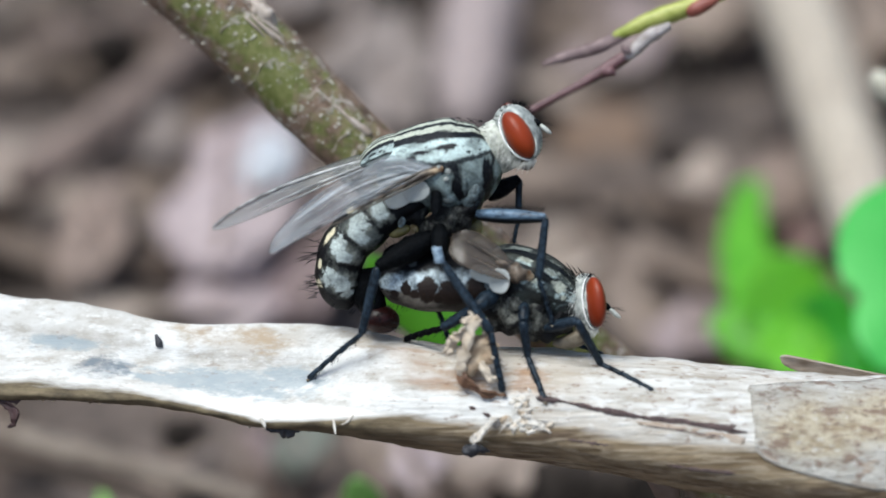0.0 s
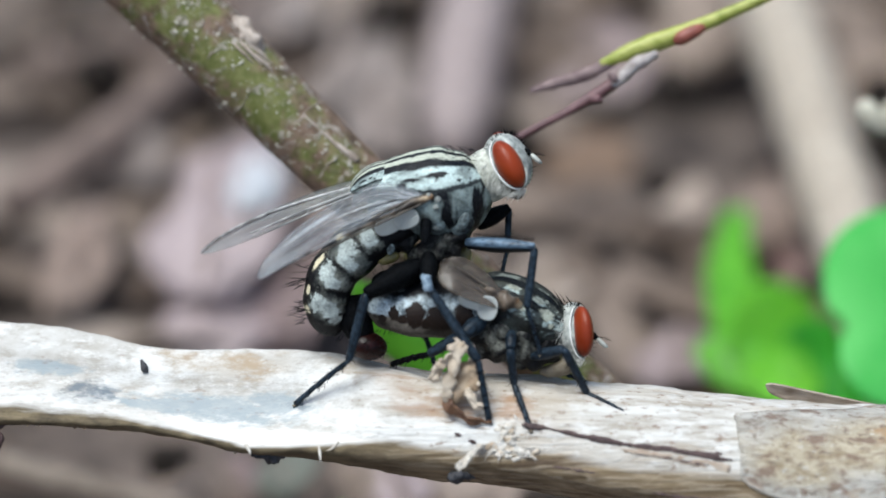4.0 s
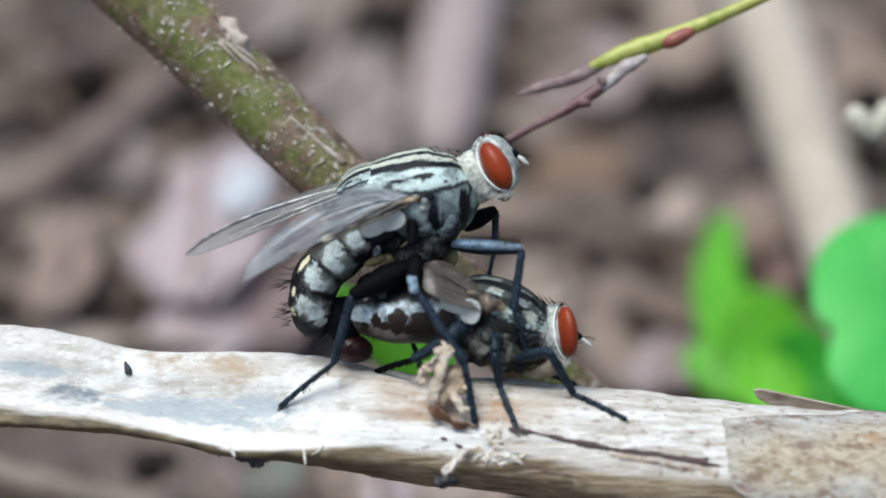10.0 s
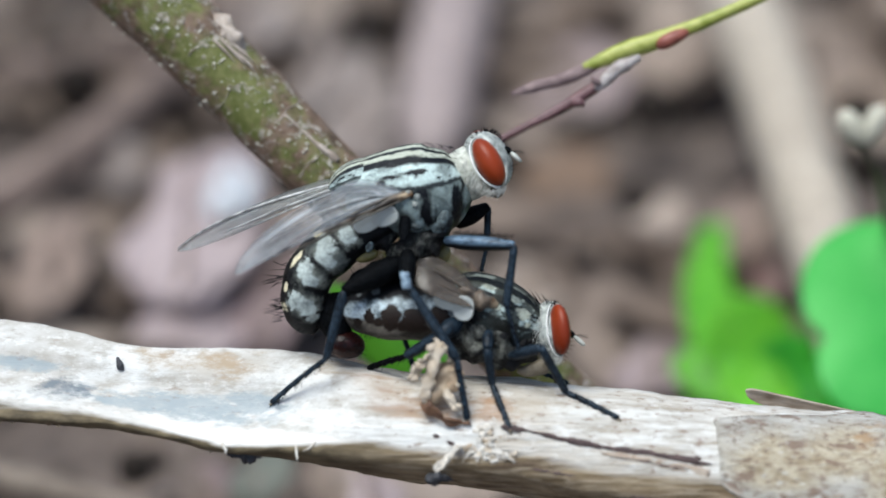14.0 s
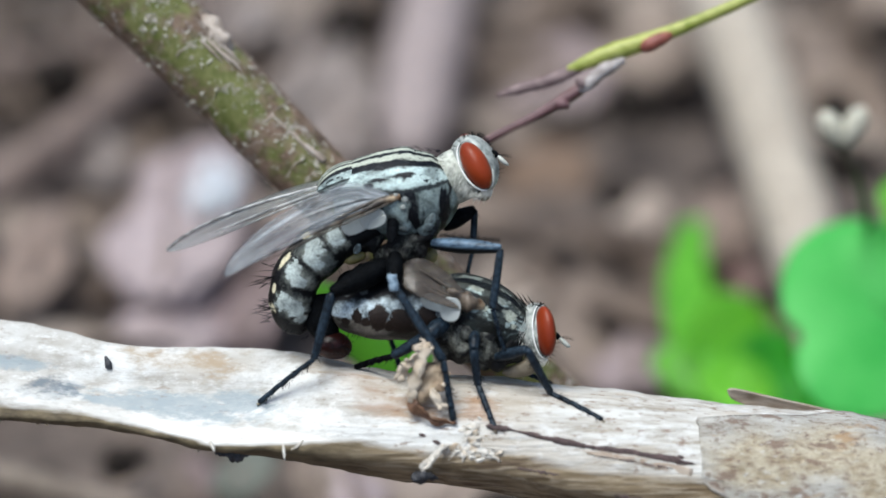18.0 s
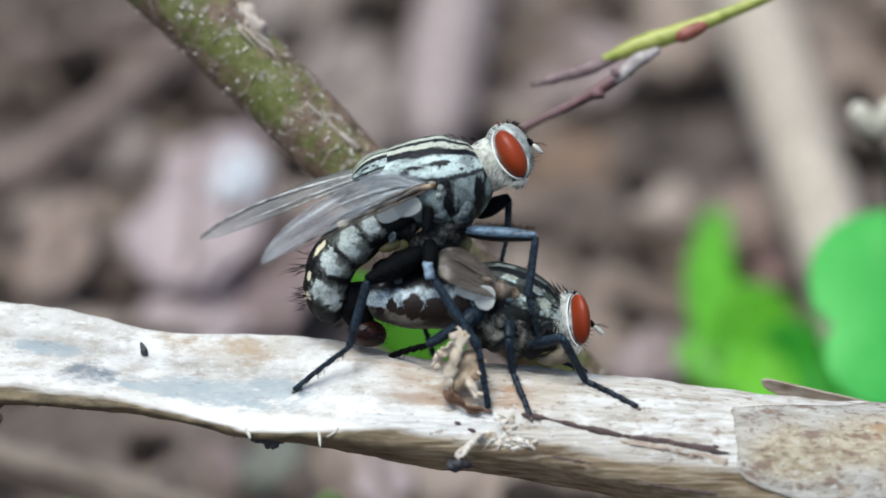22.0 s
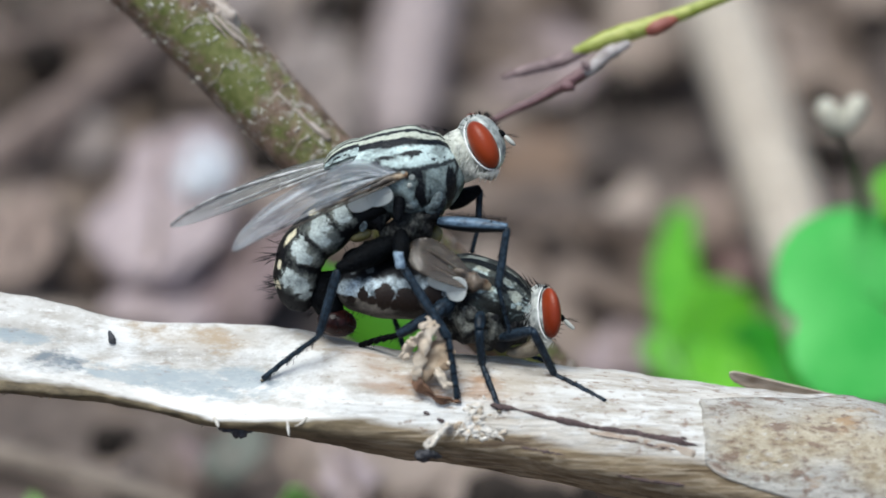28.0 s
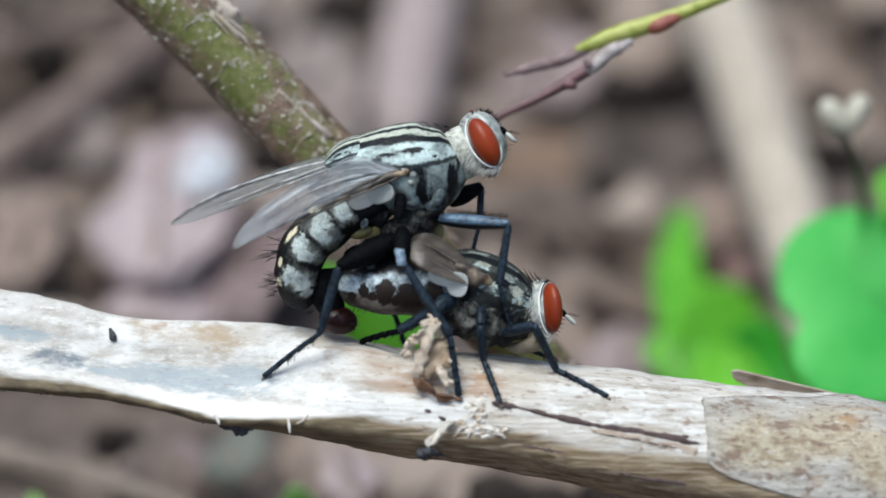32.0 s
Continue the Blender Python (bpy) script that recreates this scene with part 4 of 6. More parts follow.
def flap(centre, half, turn, tilt):
    """A thin rounded scale with an upturned edge."""
    m = Matrix.Translation(centre) @ pose(0, 0, 0, tilt[0], tilt[1], turn)
    rows = []
    for i in range(9):
        r = max(i / 8, 0.02)
        row = []
        for k in range(33):
            a = 2 * math.pi * k / 32
            x, y = math.cos(a), math.sin(a)
            q = (abs(x) ** 2.6 + abs(y) ** 2.6) ** (-1 / 2.6)
            row.append(tuple(m @ Vector((half[0] * r * q * x, half[1] * r * q * y, 0.03 * r ** 3 - 0.02 * math.sin(2 * a) * r))))
        rows.append(row)
    return sheet(rows, 0.025)


def wing(parent, spine, widths, across, mat, veins, cup=0.05):
    w = part("wing", blade(spine, widths, across, 0.02, 40, 10, cup), mat, parent, "clear grey wing with fine veins")
    for path, r in veins:
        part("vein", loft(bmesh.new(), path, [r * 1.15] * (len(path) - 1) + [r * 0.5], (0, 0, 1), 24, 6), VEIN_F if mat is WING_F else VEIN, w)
    return w


def male():
    rng = random.Random(3)
    fly = thing("fly", (-2, -4.74, 0), "striped grey flesh fly with red eyes, mounted on its mate", "fly", "two mating flies")
    roll = (0.0, 0.93, 0.37)
    # thorax with its humps, the shield at its rear end
    body = bmesh.new()
    loft(body, [(-4.29, 3.45, 0), (-4.1, 3.43, 0), (-3.43, 3.36, 0), (-2, 3.31, 0), (-0.69, 3.45, 0), (0.26, 3.79, 0), (0.69, 3.98, 0), (0.81, 4.02, 0)],
         [0.2, (0.95, 0.95), (1.52, 1.45), (1.92, 1.88), (1.95, 1.9), (1.4, 1.5), (0.7, 0.8), 0.15], roll, 48, 48, None, 0.02, 0.9)
    thorax = part("thorax", body, THORAX, fly, "black and silver striped thorax")
    bm = loft(bmesh.new(), [(-2.9, 4.15, 0.3), (-3.6, 4.1, 0.35), (-4.3, 3.86, 0.4), (-4.75, 3.62, 0.4), (-4.95, 3.5, 0.4)], [(0.5, 0.9), (0.62, 1.0), (0.52, 0.8), (0.3, 0.45), 0.06], roll, 16, 24)
    part("scutellum", bm, THORAX, thorax, "small striped shield")
    # side plates
    for c, r, t in (((-0.51, 3.29, 1.45), (0.62, 0.75, 0.38), -14), ((-1.38, 2.25, 1.35), (0.55, 0.62, 0.38), 8), ((-0.28, 2.09, 1.1), (0.5, 0.62, 0.4), -20), ((0.38, 2.89, 0.9), (0.4, 0.6, 0.4), -10), ((-2.19, 2.71, 1.5), (0.3, 0.42, 0.25), 0)):
        part("side_plate", ball((c[0], c[1], c[2] - 0.12), (r[0], r[1], r[2] * 0.75), (0, 0, t), 20), SIDE, thorax, "mottled grey side plate")
    abd = part("abdomen", loft(bmesh.new(), [(-2, 2.26, 0), (-2.48, 2.17, 0), (-3.43, 1.88, 0), (-4.67, 1.19, 0), (-5.79, 0.12, 0), (-6.12, -1.02, 0), (-6, -1.79, 0), (-5.71, -2.26, 0), (-5.57, -2.4, 0)],
               [0.35, (0.62, 1.1), (0.82, 1.4), (1.05, 1.55), (1.0, 1.5), (0.96, 1.3), (0.76, 1.05), (0.35, 0.5), 0.1], (-0.75, 0.6, 0.3), 72, 40, lambda s, a: (math.sin(a) * (1 + 0.022 * math.cos((s - 0.41) * 9 * 6.283)), math.cos(a) * (1 + 0.022 * math.cos((s - 0.41) * 9 * 6.283)))), ABDOMEN, fly, "black abdomen with silver chequered patches")
    spots = []
    for k in range(24):
        f = rng.random()
        y = 420 + 115 * f
        spots.append(((-7.0 + 0.0 * f + rng.uniform(-0.1, 0.25) - 0.1 * math.sin(f * 3), (441 - y) / 42, rng.uniform(-0.3, 1.0)), (-1, rng.uniform(-0.6, 0.5), rng.uniform(-0.4, 0.5)), rng.uniform(0.2, 0.6), 0.013))
    for c, n, ln in (((-6.89, 0.02, 0.2), 9, 1.8), ((-6.98, -1.54, 0.2), 10, 1.5), ((-6.25, -2.06, 0.5), 12, 0.6), ((-5.65, -2.46, 0.6), 8, 0.5)):
        for k in range(n):
            spots.append((Vector(c) + Vector((rng.uniform(0, 0.3), rng.uniform(-0.25, 0.25), rng.uniform(-0.6, 0.5))), (-1, rng.uniform(-0.35, 0.4) - (0.9 if c[1] < -1.9 else 0), rng.uniform(-0.3, 0.3)), ln * rng.uniform(0.4, 0.9), 0.012))
    hairs(spots, HAIR, "abdomen_bristles", abd)
    part("tail_bulb", ball((-4.42, -2.97, 0.2), (0.85, 0.6, 0.7), (0, 0, -12), 28), GENITAL, abd, "glossy dark red tail bulb")
    part("tail_segment", loft(bmesh.new(), [(-5.05, -0.88, 0), (-4.9, -1.88, 0.1), (-4.56, -2.73, 0.2)], [0.55, 0.7, 0.5], (0, 1, 0.2), 10, 16), BLACK, abd, "glossy black tail segment")
    spots = [(Vector((-3.76, -2.93, 0.6)) + Vector((rng.uniform(-0.8, 0.1), rng.uniform(-0.45, 0.3), rng.uniform(-0.3, 0.5))), (rng.uniform(-0.2, 1), rng.uniform(-0.6, 0.6), 0.4), rng.uniform(0.2, 0.4), 0.012) for k in range(70)]
    hairs(spots, HAIR, "tail_bristles", abd)
    # fur along the back
    spots = []
    for k in range(520):
        x = 606 + 208 * rng.random()
        a = rng.uniform(0.05, 1.5)
        cy = float(np.interp(x, (604, 640, 700, 755, 795, 818), (296, 300, 302, 296, 282, 272)))
        r = float(np.interp(x, (604, 612, 640, 700, 755, 795, 813, 818), (0.2, 0.75, 1.25, 1.86, 1.92, 1.38, 0.7, 0.15))) * 0.98
        spots.append((((x - 784) / 42, (441 - cy) / 42 + r * math.cos(a), r * math.sin(a)), (-1.0, 0.55 * math.cos(a), 0.6 * math.sin(a)), rng.uniform(0.10, 0.24), 0.007))
    hairs(spots, HAIR, "back_bristles", thorax)
    head(fly, (1.67, 4.57, 0), (0.97, 1.3, 1.42), (1.71, 4.46, 1.08), (0.53, 1.08, 0.70), (-8, 10, 26), (1.64, 4.95, -1.1), (3.08, 4.48, 0.4), rng, 340)
    part("neck", loft(bmesh.new(), [(0.22, 3.78, 0), (0.72, 3.98, 0), (1.34, 4.28, 0)], [1.0, 1.12, 1.12], roll, 12, 24, None, 0.05, 3.0), NAPE, fly, "pale hairy neck")
    part("proboscis", loft(bmesh.new(), [(1.85, 3.44, 0.2), (2.09, 3.25, 0.2), (2.28, 3.21, 0.2)], [0.35, 0.28, 0.1], roll, 8, 12), MOUTH, fly, "tan mouthpart")
    # wings
    v_near = [([(-1.58, 3.14, 1.9), (-3.1, 2.52, 2.3), (-4.68, 1.9, 2.9), (-6.7, 0.85, 3.85), (-8.25, 0.08, 4.5)], 0.05),
              ([(-1.67, 3.21, 1.9), (-3.32, 2.75, 2.4), (-5.13, 2.04, 3), (-7.1, 0.97, 3.9)], 0.03),
              ([(-1.95, 3.21, 1.9), (-3.33, 3, 2.3), (-5.13, 2.43, 2.9), (-7.11, 1.27, 3.8)], 0.026),
              ([(-2.18, 3.23, 1.9), (-3.79, 3.26, 2.2), (-5.26, 2.73, 2.8)], 0.022),
              ([(-4.23, 2.37, 2.6), (-4.33, 2.74, 2.5)], 0.02), ([(-5.79, 1.69, 3.3), (-5.94, 2.03, 3.2)], 0.02)]
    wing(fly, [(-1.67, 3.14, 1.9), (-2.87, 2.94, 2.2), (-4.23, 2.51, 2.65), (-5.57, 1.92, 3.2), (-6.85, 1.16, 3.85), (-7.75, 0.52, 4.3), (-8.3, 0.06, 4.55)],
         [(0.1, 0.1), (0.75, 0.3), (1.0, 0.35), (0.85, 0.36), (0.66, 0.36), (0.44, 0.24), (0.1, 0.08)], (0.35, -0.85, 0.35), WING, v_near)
    v_far = [([(-3.46, 4.05, -0.6), (-5.4, 3.64, -0.9), (-8.1, 2.93, -1.4), (-10.33, 2.07, -1.8), (-11.7, 1.15, -2)], 0.05),
             ([(-3.68, 3.85, -0.3), (-5.37, 3.38, -0.6), (-7.57, 2.6, -1), (-9.56, 1.84, -1.5)], 0.03),
             ([(-3.68, 3.72, -0.2), (-4.88, 3.37, -0.4), (-6.83, 2.67, -0.8), (-9.31, 1.67, -1.4)], 0.028),
             ([(-6.84, 2.96, -0.95), (-6.93, 2.67, -0.8)], 0.022)]
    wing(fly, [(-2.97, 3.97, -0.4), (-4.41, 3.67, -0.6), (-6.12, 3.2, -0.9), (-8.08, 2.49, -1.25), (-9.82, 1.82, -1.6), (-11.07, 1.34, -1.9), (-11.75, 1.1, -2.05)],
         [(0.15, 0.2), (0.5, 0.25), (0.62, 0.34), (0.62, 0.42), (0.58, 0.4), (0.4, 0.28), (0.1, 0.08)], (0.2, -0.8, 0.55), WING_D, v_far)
    for line, r in (([(-1.5, 3.08, 1.95), (-2.3, 2.72, 2.15), (-3.3, 2.26, 2.45), (-4.4, 1.76, 2.85), (-5.6, 1.18, 3.4), (-6.9, 0.58, 3.95)], 0.045), ([(-1.7, 3.27, 1.98), (-2.5, 3.0, 2.2), (-3.4, 2.58, 2.5), (-4.4, 2.12, 2.85)], 0.05)):
        part("wing_base_vein", loft(bmesh.new(), line, [r] * (len(line) - 1) + [r * 0.3], (0, 0, 1), 30, 8, None, 0.3, 3.0), VEIN_F, fly, "dark brown vein at the wing edge")
    part("wing_base", loft(bmesh.new(), [(-1.44, 3.21, 1.85), (-2.18, 2.97, 2.05), (-3.21, 2.49, 2.35), (-4.23, 2.02, 2.7), (-5.23, 1.51, 3.15)], [0.13, 0.16, 0.10, 0.075, 0.03], (0, 0, 1), 30, 10, None, 0.45, 3.5), HINGE, fly, "brown and cream wing edge")
    for c, r in (((-1.6, 3.2, 1.93), 0.15), ((-1.23, 3.09, 1.86), 0.17), ((-1.32, 2.74, 1.86), 0.12)):
        part("tegula", ball(c, (r, r * 0.9, r * 0.5), (0, 0, 20), 12), SILVER, fly, "pale knob at the wing root")
    for c, r, t in (((-2.55, 2.28, 1.86), (0.55, 0.40, 0.05), 20), ((-3.30, 2.05, 1.72), (0.60, 0.38, 0.05), 24)):
        part("calypter", flap(c, r, t, (18, -10)), CALYPTER, fly, "white scale below the wing")
    for c, r, t in (((-3.4, 0.68, 0.7), (0.5, 0.26, 0.25), 18), ((-0.38, 0.69, 0), (0.42, 0.5, 0.3), -40)):
        part("haltere", ball(c, r, (0, 0, t), 14), AMBER, fly, "olive-yellow balancer")
    # black lens laid on the flank to paint the dark gap below the wing
    part("side_plate", ball((-1.77, 1.94, 1.55), (0.24, 0.75, 0.12), (0, 0, -6), 18), HIP, thorax, "black lens added for the dark gap below the wing root")
    for c, r, t in (((-3.26, 1.05, 1.2), (0.16, 0.24, 0.08), -20), ((-0.21, 2.12, 1.7), (0.22, 0.42, 0.12), -25), ((-1.31, 1.84, 1.6), (0.2, 0.14, 0.08), 0)):
        part("side_plate", ball(c, r, (0, 0, t), 14), SIDE, thorax, "mottled grey side plate")
    part("alula", blade([(-1.83, 3.18, 1.95), (-2.64, 3.36, 2), (-3.57, 3.46, 2), (-4.38, 3.22, 2.1), (-4.72, 2.99, 2.15)], [(0.1, 0.1), (0.3, 0.35), (0.34, 0.4), (0.25, 0.3), (0.05, 0.05)], (0, -0.9, 0.4), 0.02, 20, 6, 0.25), WING, fly, "glassy lobe at the wing root")
    part("knee", tube([(-1.78, 0, 2.4), (-1.78, -0.05, 2.4), (-1.73, -0.35, 2.42), (-1.68, -0.65, 2.4), (-1.68, -0.69, 2.4)], [0.1, 0.2, 0.2, 0.2, 0.1], 16, 12, (0, 0.3, 1), 0.15, 4), KNEE, fly, "pale blue-grey knee")
    # legs, with their dark hips
    for path, rad in (([(0.09, 1.87, 0.4), (-0.45, 1.49, 0.6), (-1.16, 1.16, 0.6), (-1.87, 0.88, 0.5), (-2.58, 0.78, 0.4)], [0.2, 0.5, 0.62, 0.55, 0.25]),
                      ([(-0.92, 0.85, 0.5), (-1.63, 0.38, 0.6), (-2.46, 0.12, 0.5), (-3.42, -0.12, 0.3), (-4.12, -0.59, 0.4)], [0.2, 0.5, 0.5, 0.36, 0.2]),
                      ([(-2.22, 1.63, 0.5), (-2.93, 1.35, 0.5), (-3.77, 0.97, 0.4), (-4.37, 0.5, 0.2)], [0.3, 0.5, 0.3, 0.1])):
        part("hip", tube(path, rad, 34, 20, (0, 0, 1), 0.7, 2.2), FLANK_D if path[0][1] > 1.6 else HIP, fly, "black leg joints")
    spots = []
    for k in range(70):
        f = rng.random()
        p = Vector((-0.33, 1.32, 0.9)).lerp(Vector((-4.11, -0.33, 0.7)), f) + Vector((0, rng.uniform(-0.5, 0.6), rng.uniform(-0.2, 0.3)))
        spots.append((p, (rng.uniform(-0.6, 0.2), 1, rng.uniform(-0.2, 0.5)), rng.uniform(0.2, 0.6), 0.011))
    hairs(spots, HAIR, "hip_bristles", thorax)
    leg(fly, "front_leg", [(-0.14, 1.24, 1.1), (2.69, 1, 2), (2.32, -1.48, 2), (2.82, -3.36, 1.6)], [(0.25, 0.2), (0.16, 0.18), (0.11, 0.1)], [FEMUR, LEG, LEG], rng)
    a, b = Vector((0.19, 1.27, 1.25)), Vector((2.6, 1.04, 1.98))
    hairs([(a.lerp(b, k / 30) + Vector((0, 0.25, 0.06 * (k % 3))), (0.4, 1, 0.3), 0.17 + 0.03 * (k % 4), 0.018) for k in range(31)], HAIR, "comb_bristles", thorax)
    leg(fly, "far_front_leg", [(0.26, 1.99, -0.6), (1.64, 2.68, -1.1), (1.55, 0.99, -1.2), (1.31, -0.02, -1.2)], [(0.3, 0.24), (0.15, 0.14), (0.1, 0.09)], [BLACK, LEG, LEG], rng)
    leg(fly, "middle_leg", [(-1.69, 0.84, 1.3), (-1.66, -0.49, 2.3), (0.28, -3.54, 2.6), (0.65, -6, 2.11)], [(0.3, 0.26), (0.16, 0.2), (0.16, 0.14)], [BLACK, LEG, LEG], rng)
    leg(fly, "hind_leg", [(-1.97, 0.38, 1), (-4.27, -0.74, 2), (-5.07, -3.47, 1.8), (-7.48, -5.32, 0.5)], [(0.42, 0.3), (0.2, 0.17), (0.13, 0.11)], [BLACK, LEG, LEG], rng)
    leg(fly, "far_hind_leg", [(-2.26, 0.38, -0.6), (-3.51, -0.34, -1.8), (-2.06, -2.91, -2.2), (-1.65, -4.16, -1.6)], [(0.32, 0.26), (0.16, 0.15), (0.12, 0.1)], [BLACK, LEG, LEG], rng)
    return fly


def female():
    rng = random.Random(5)
    fly = thing("fly", (1.33, -4.74, 0), "mottled grey flesh fly with red eyes crouching under its mate", "fly", "two mating flies")
    roll = (0.35, 0.86, 0.36)
    body = loft(bmesh.new(), [(-0.1, -1.02, 0), (0.1, -1.05, 0), (0.9, -1.21, 0), (1.95, -1.71, 0), (3.05, -2.21, 0), (3.81, -2.48, 0), (4, -2.52, 0)],
                [0.3, (0.75, 0.9), (1.2, 1.4), (1.36, 1.6), (1.12, 1.35), (0.65, 0.8), 0.2], roll, 40, 40, None, 0.02, 0.9)
    thorax = part("thorax", body, THORAX_F, fly, "black and silver striped thorax")
    for c, r, t in (((2.84, -2.44, 1.1), (0.5, 0.62, 0.3), -20), ((1.97, -2.79, 1.2), (0.5, 0.5, 0.3), 0), ((1.26, -2.43, 1.3), (0.42, 0.55, 0.3), 0), ((3.32, -2.92, 0.8), (0.4, 0.5, 0.4), -20)):
        part("side_plate", ball((c[0], c[1], c[2] - 0.12), (r[0] * 0.9, r[1] * 0.8, r[2] * 0.8), (0, 0, t), 18), FLANK, thorax, "dusty side plate")
    abd = part("abdomen", loft(bmesh.new(), [(-4.57, -1.55, 0), (-4.43, -1.52, 0), (-3.86, -1.48, 0), (-2.67, -1.48, 0), (-1.29, -1.52, 0), (0.14, -1.45, 0), (0.86, -1.4, 0)],
               [0.15, (0.45, 0.6), (0.95, 1.2), (1.2, 1.55), (1.27, 1.65), (1.2, 1.5), 0.6], (0, 0.9, 0.42), 48, 36, lambda s, a: (math.sin(a) * (1 + 0.03 * math.cos(s * 4 * 6.283)), math.cos(a) * (1 + 0.03 * math.cos(s * 4 * 6.283)))), ABDOMEN_F, fly, "brown-black abdomen with blue-grey patches")
    spots = [(Vector((rng.uniform(-4.1, 0.1), -2.5, rng.uniform(-0.4, 0.9))), (rng.uniform(-0.8, -0.2), -1, 0.2), rng.uniform(0.15, 0.35), 0.011) for k in range(40)]
    spots += [(Vector((-4.27, -1.52, 0.3)) + Vector((0, rng.uniform(-0.5, 0.5), rng.uniform(-0.4, 0.5))), (-1, rng.uniform(-0.5, 0.5), 0), rng.uniform(0.2, 0.5), 0.014) for k in range(18)]
    hairs(spots, HAIR, "abdomen_bristles", abd)
    spots = []
    for k in range(200):
        f = rng.random()
        x = 790 + 150 * f
        top = 436 + 64 * f + 8 * math.sin(f * 6)
        spots.append((((x - 784) / 42, (441 - top - rng.uniform(3, 40)) / 42, rng.uniform(0.0, 0.9)), (-0.5, 0.9, rng.uniform(-0.3, 0.5)), rng.uniform(0.15, 0.42), 0.011))
    for k in range(16):
        x = 930 + rng.uniform(-20, 24)
        spots.append((((x - 784) / 42, (441 - 500 + rng.uniform(-6, 6)) / 42, rng.uniform(-0.3, 0.6)), (-0.6, 1, rng.uniform(-0.2, 0.4)), rng.uniform(0.4, 0.75), 0.017))
    hairs(spots, HAIR, "back_bristles", thorax)
    head(fly, (4.17, -2.6, 0), (0.78, 1.28, 1.12), (4.52, -2.49, 0.95), (0.38, 1.05, 0.68), (-4, 22, 3), (4.29, -2.63, -1), (5.57, -3.18, 0.4), rng, 220, 0.046, 0.10)
    part("neck", loft(bmesh.new(), [(3.48, -2.4, 0), (3.83, -2.5, 0), (4.14, -2.57, 0)], [0.8, 0.75, 0.8], roll, 8, 18), SILVER, fly, "pale hairy neck")
    part("proboscis", loft(bmesh.new(), [(4.06, -3.66, 0.2), (3.82, -4.01, 0.3), (3.11, -4.2, 0.3), (2.75, -4.13, 0.3)], [0.42, 0.36, 0.26, 0.15], (0, 0, 1), 12, 14), MOUTH, fly, "tan mouthparts folded under the head")
    part("breast", tube([(-0.21, -2.35, 0.2), (0.38, -2.54, 0.3), (1.57, -2.87, 0.3), (2.75, -3.25, 0.3), (3.59, -3.54, 0.2)], [0.3, 0.85, 1.05, 0.85, 0.3], 44, 32, (0, 0, 1), 0.55, 1.7), FLANK, fly, "black underside dusted with grey")
    spots = []
    for k in range(130):
        f = rng.random()
        p = Vector((0.37, -1.97, 1.3)).lerp(Vector((3.42, -2.91, 1.2)), f) + Vector((0, rng.uniform(-0.9, 0.5), rng.uniform(-0.3, 0.1)))
        spots.append((p, (rng.uniform(-0.8, 0.3), rng.uniform(-0.7, 0.9), 0.5), rng.uniform(0.15, 0.4), 0.011))
    hairs(spots, HAIR, "flank_bristles", thorax)
    # the wing stands off, smoky brown
    wing(fly, [(1.59, -1.19, 1.5), (0.95, -1, 1.75), (0.14, -0.58, 1.9), (-0.67, -0.16, 2), (-1.18, 0.16, 1.9), (-1.35, 0.3, 1.8)], [(0.15, 0.2), (0.4, 0.55), (0.75, 0.75), (0.8, 0.75), (0.5, 0.5), (0.05, 0.05)], (0.35, -0.9, 0.2), WING_F,
         [([(1.59, -1.14, 1.55), (0.72, -0.72, 1.8), (-0.21, -0.12, 1.95), (-1.14, 0.4, 1.85)], 0.045), ([(1.54, -1.24, 1.6), (0.37, -0.86, 1.95), (-0.9, -0.25, 2.05)], 0.028)])
    wing(fly, [(1.6, -0.7, -1.3), (0.39, -0.34, -1.9), (-1.57, -0.22, -2.6), (-3.56, -0.35, -3), (-4.41, -0.52, -3.1)], [(0.15, 0.2), (0.6, 0.5), (0.8, 0.6), (0.5, 0.4), (0.03, 0.03)], (0, 0.35, 0.9), WING_F,
         [([(1.6, -0.65, -1.3), (-0.59, -0.17, -2.2), (-3.56, -0.27, -3)], 0.04)])
    part("wing_base", loft(bmesh.new(), [(1.96, -1.43, 1.45), (1.49, -1.24, 1.6), (1.02, -1.05, 1.7), (0.51, -0.67, 1.8)], [0.14, 0.34, 0.32, 0.08], (0, 0, 1), 28, 14, None, 0.7, 2.6), HINGE, fly, "amber-brown wing hinge")
    for c, r, t in (((0.6, -1.51, 1.85), (0.42, 0.52, 0.05), -12), ((-0.02, -1.21, 1.75), (0.6, 0.36, 0.05), -14)):
        part("calypter", flap(c, r, t, (14, -8)), CALYPTER, fly, "white scale below the wing")
    leg(fly, "front_leg", [(2.44, -3.54, 1.2), (3.73, -3.17, 2.1), (4.71, -5.06, 0.83), (6.78, -6.13, 1.67)], [(0.19, 0.19), (0.18, 0.16), (0.13, 0.1)], [LEG, LEG, LEG], rng)
    leg(fly, "middle_leg", [(1.59, -2.51, 1.3), (1.53, -3.18, 1.9), (1.69, -4.66, 1.26), (2.36, -6.41, 2.21)], [(0.2, 0.19), (0.19, 0.17), (0.14, 0.12)], [LEG, LEG, LEG], rng)
    leg(fly, "hind_leg", [(0.38, -2.04, 1.2), (-0.37, -2.58, 1.9), (-1.82, -3.44, 1.4), (-3.43, -3.97, 0.03)], [(0.3, 0.28), (0.24, 0.2), (0.15, 0.12)], [LEG, LEG, BLACK], rng)
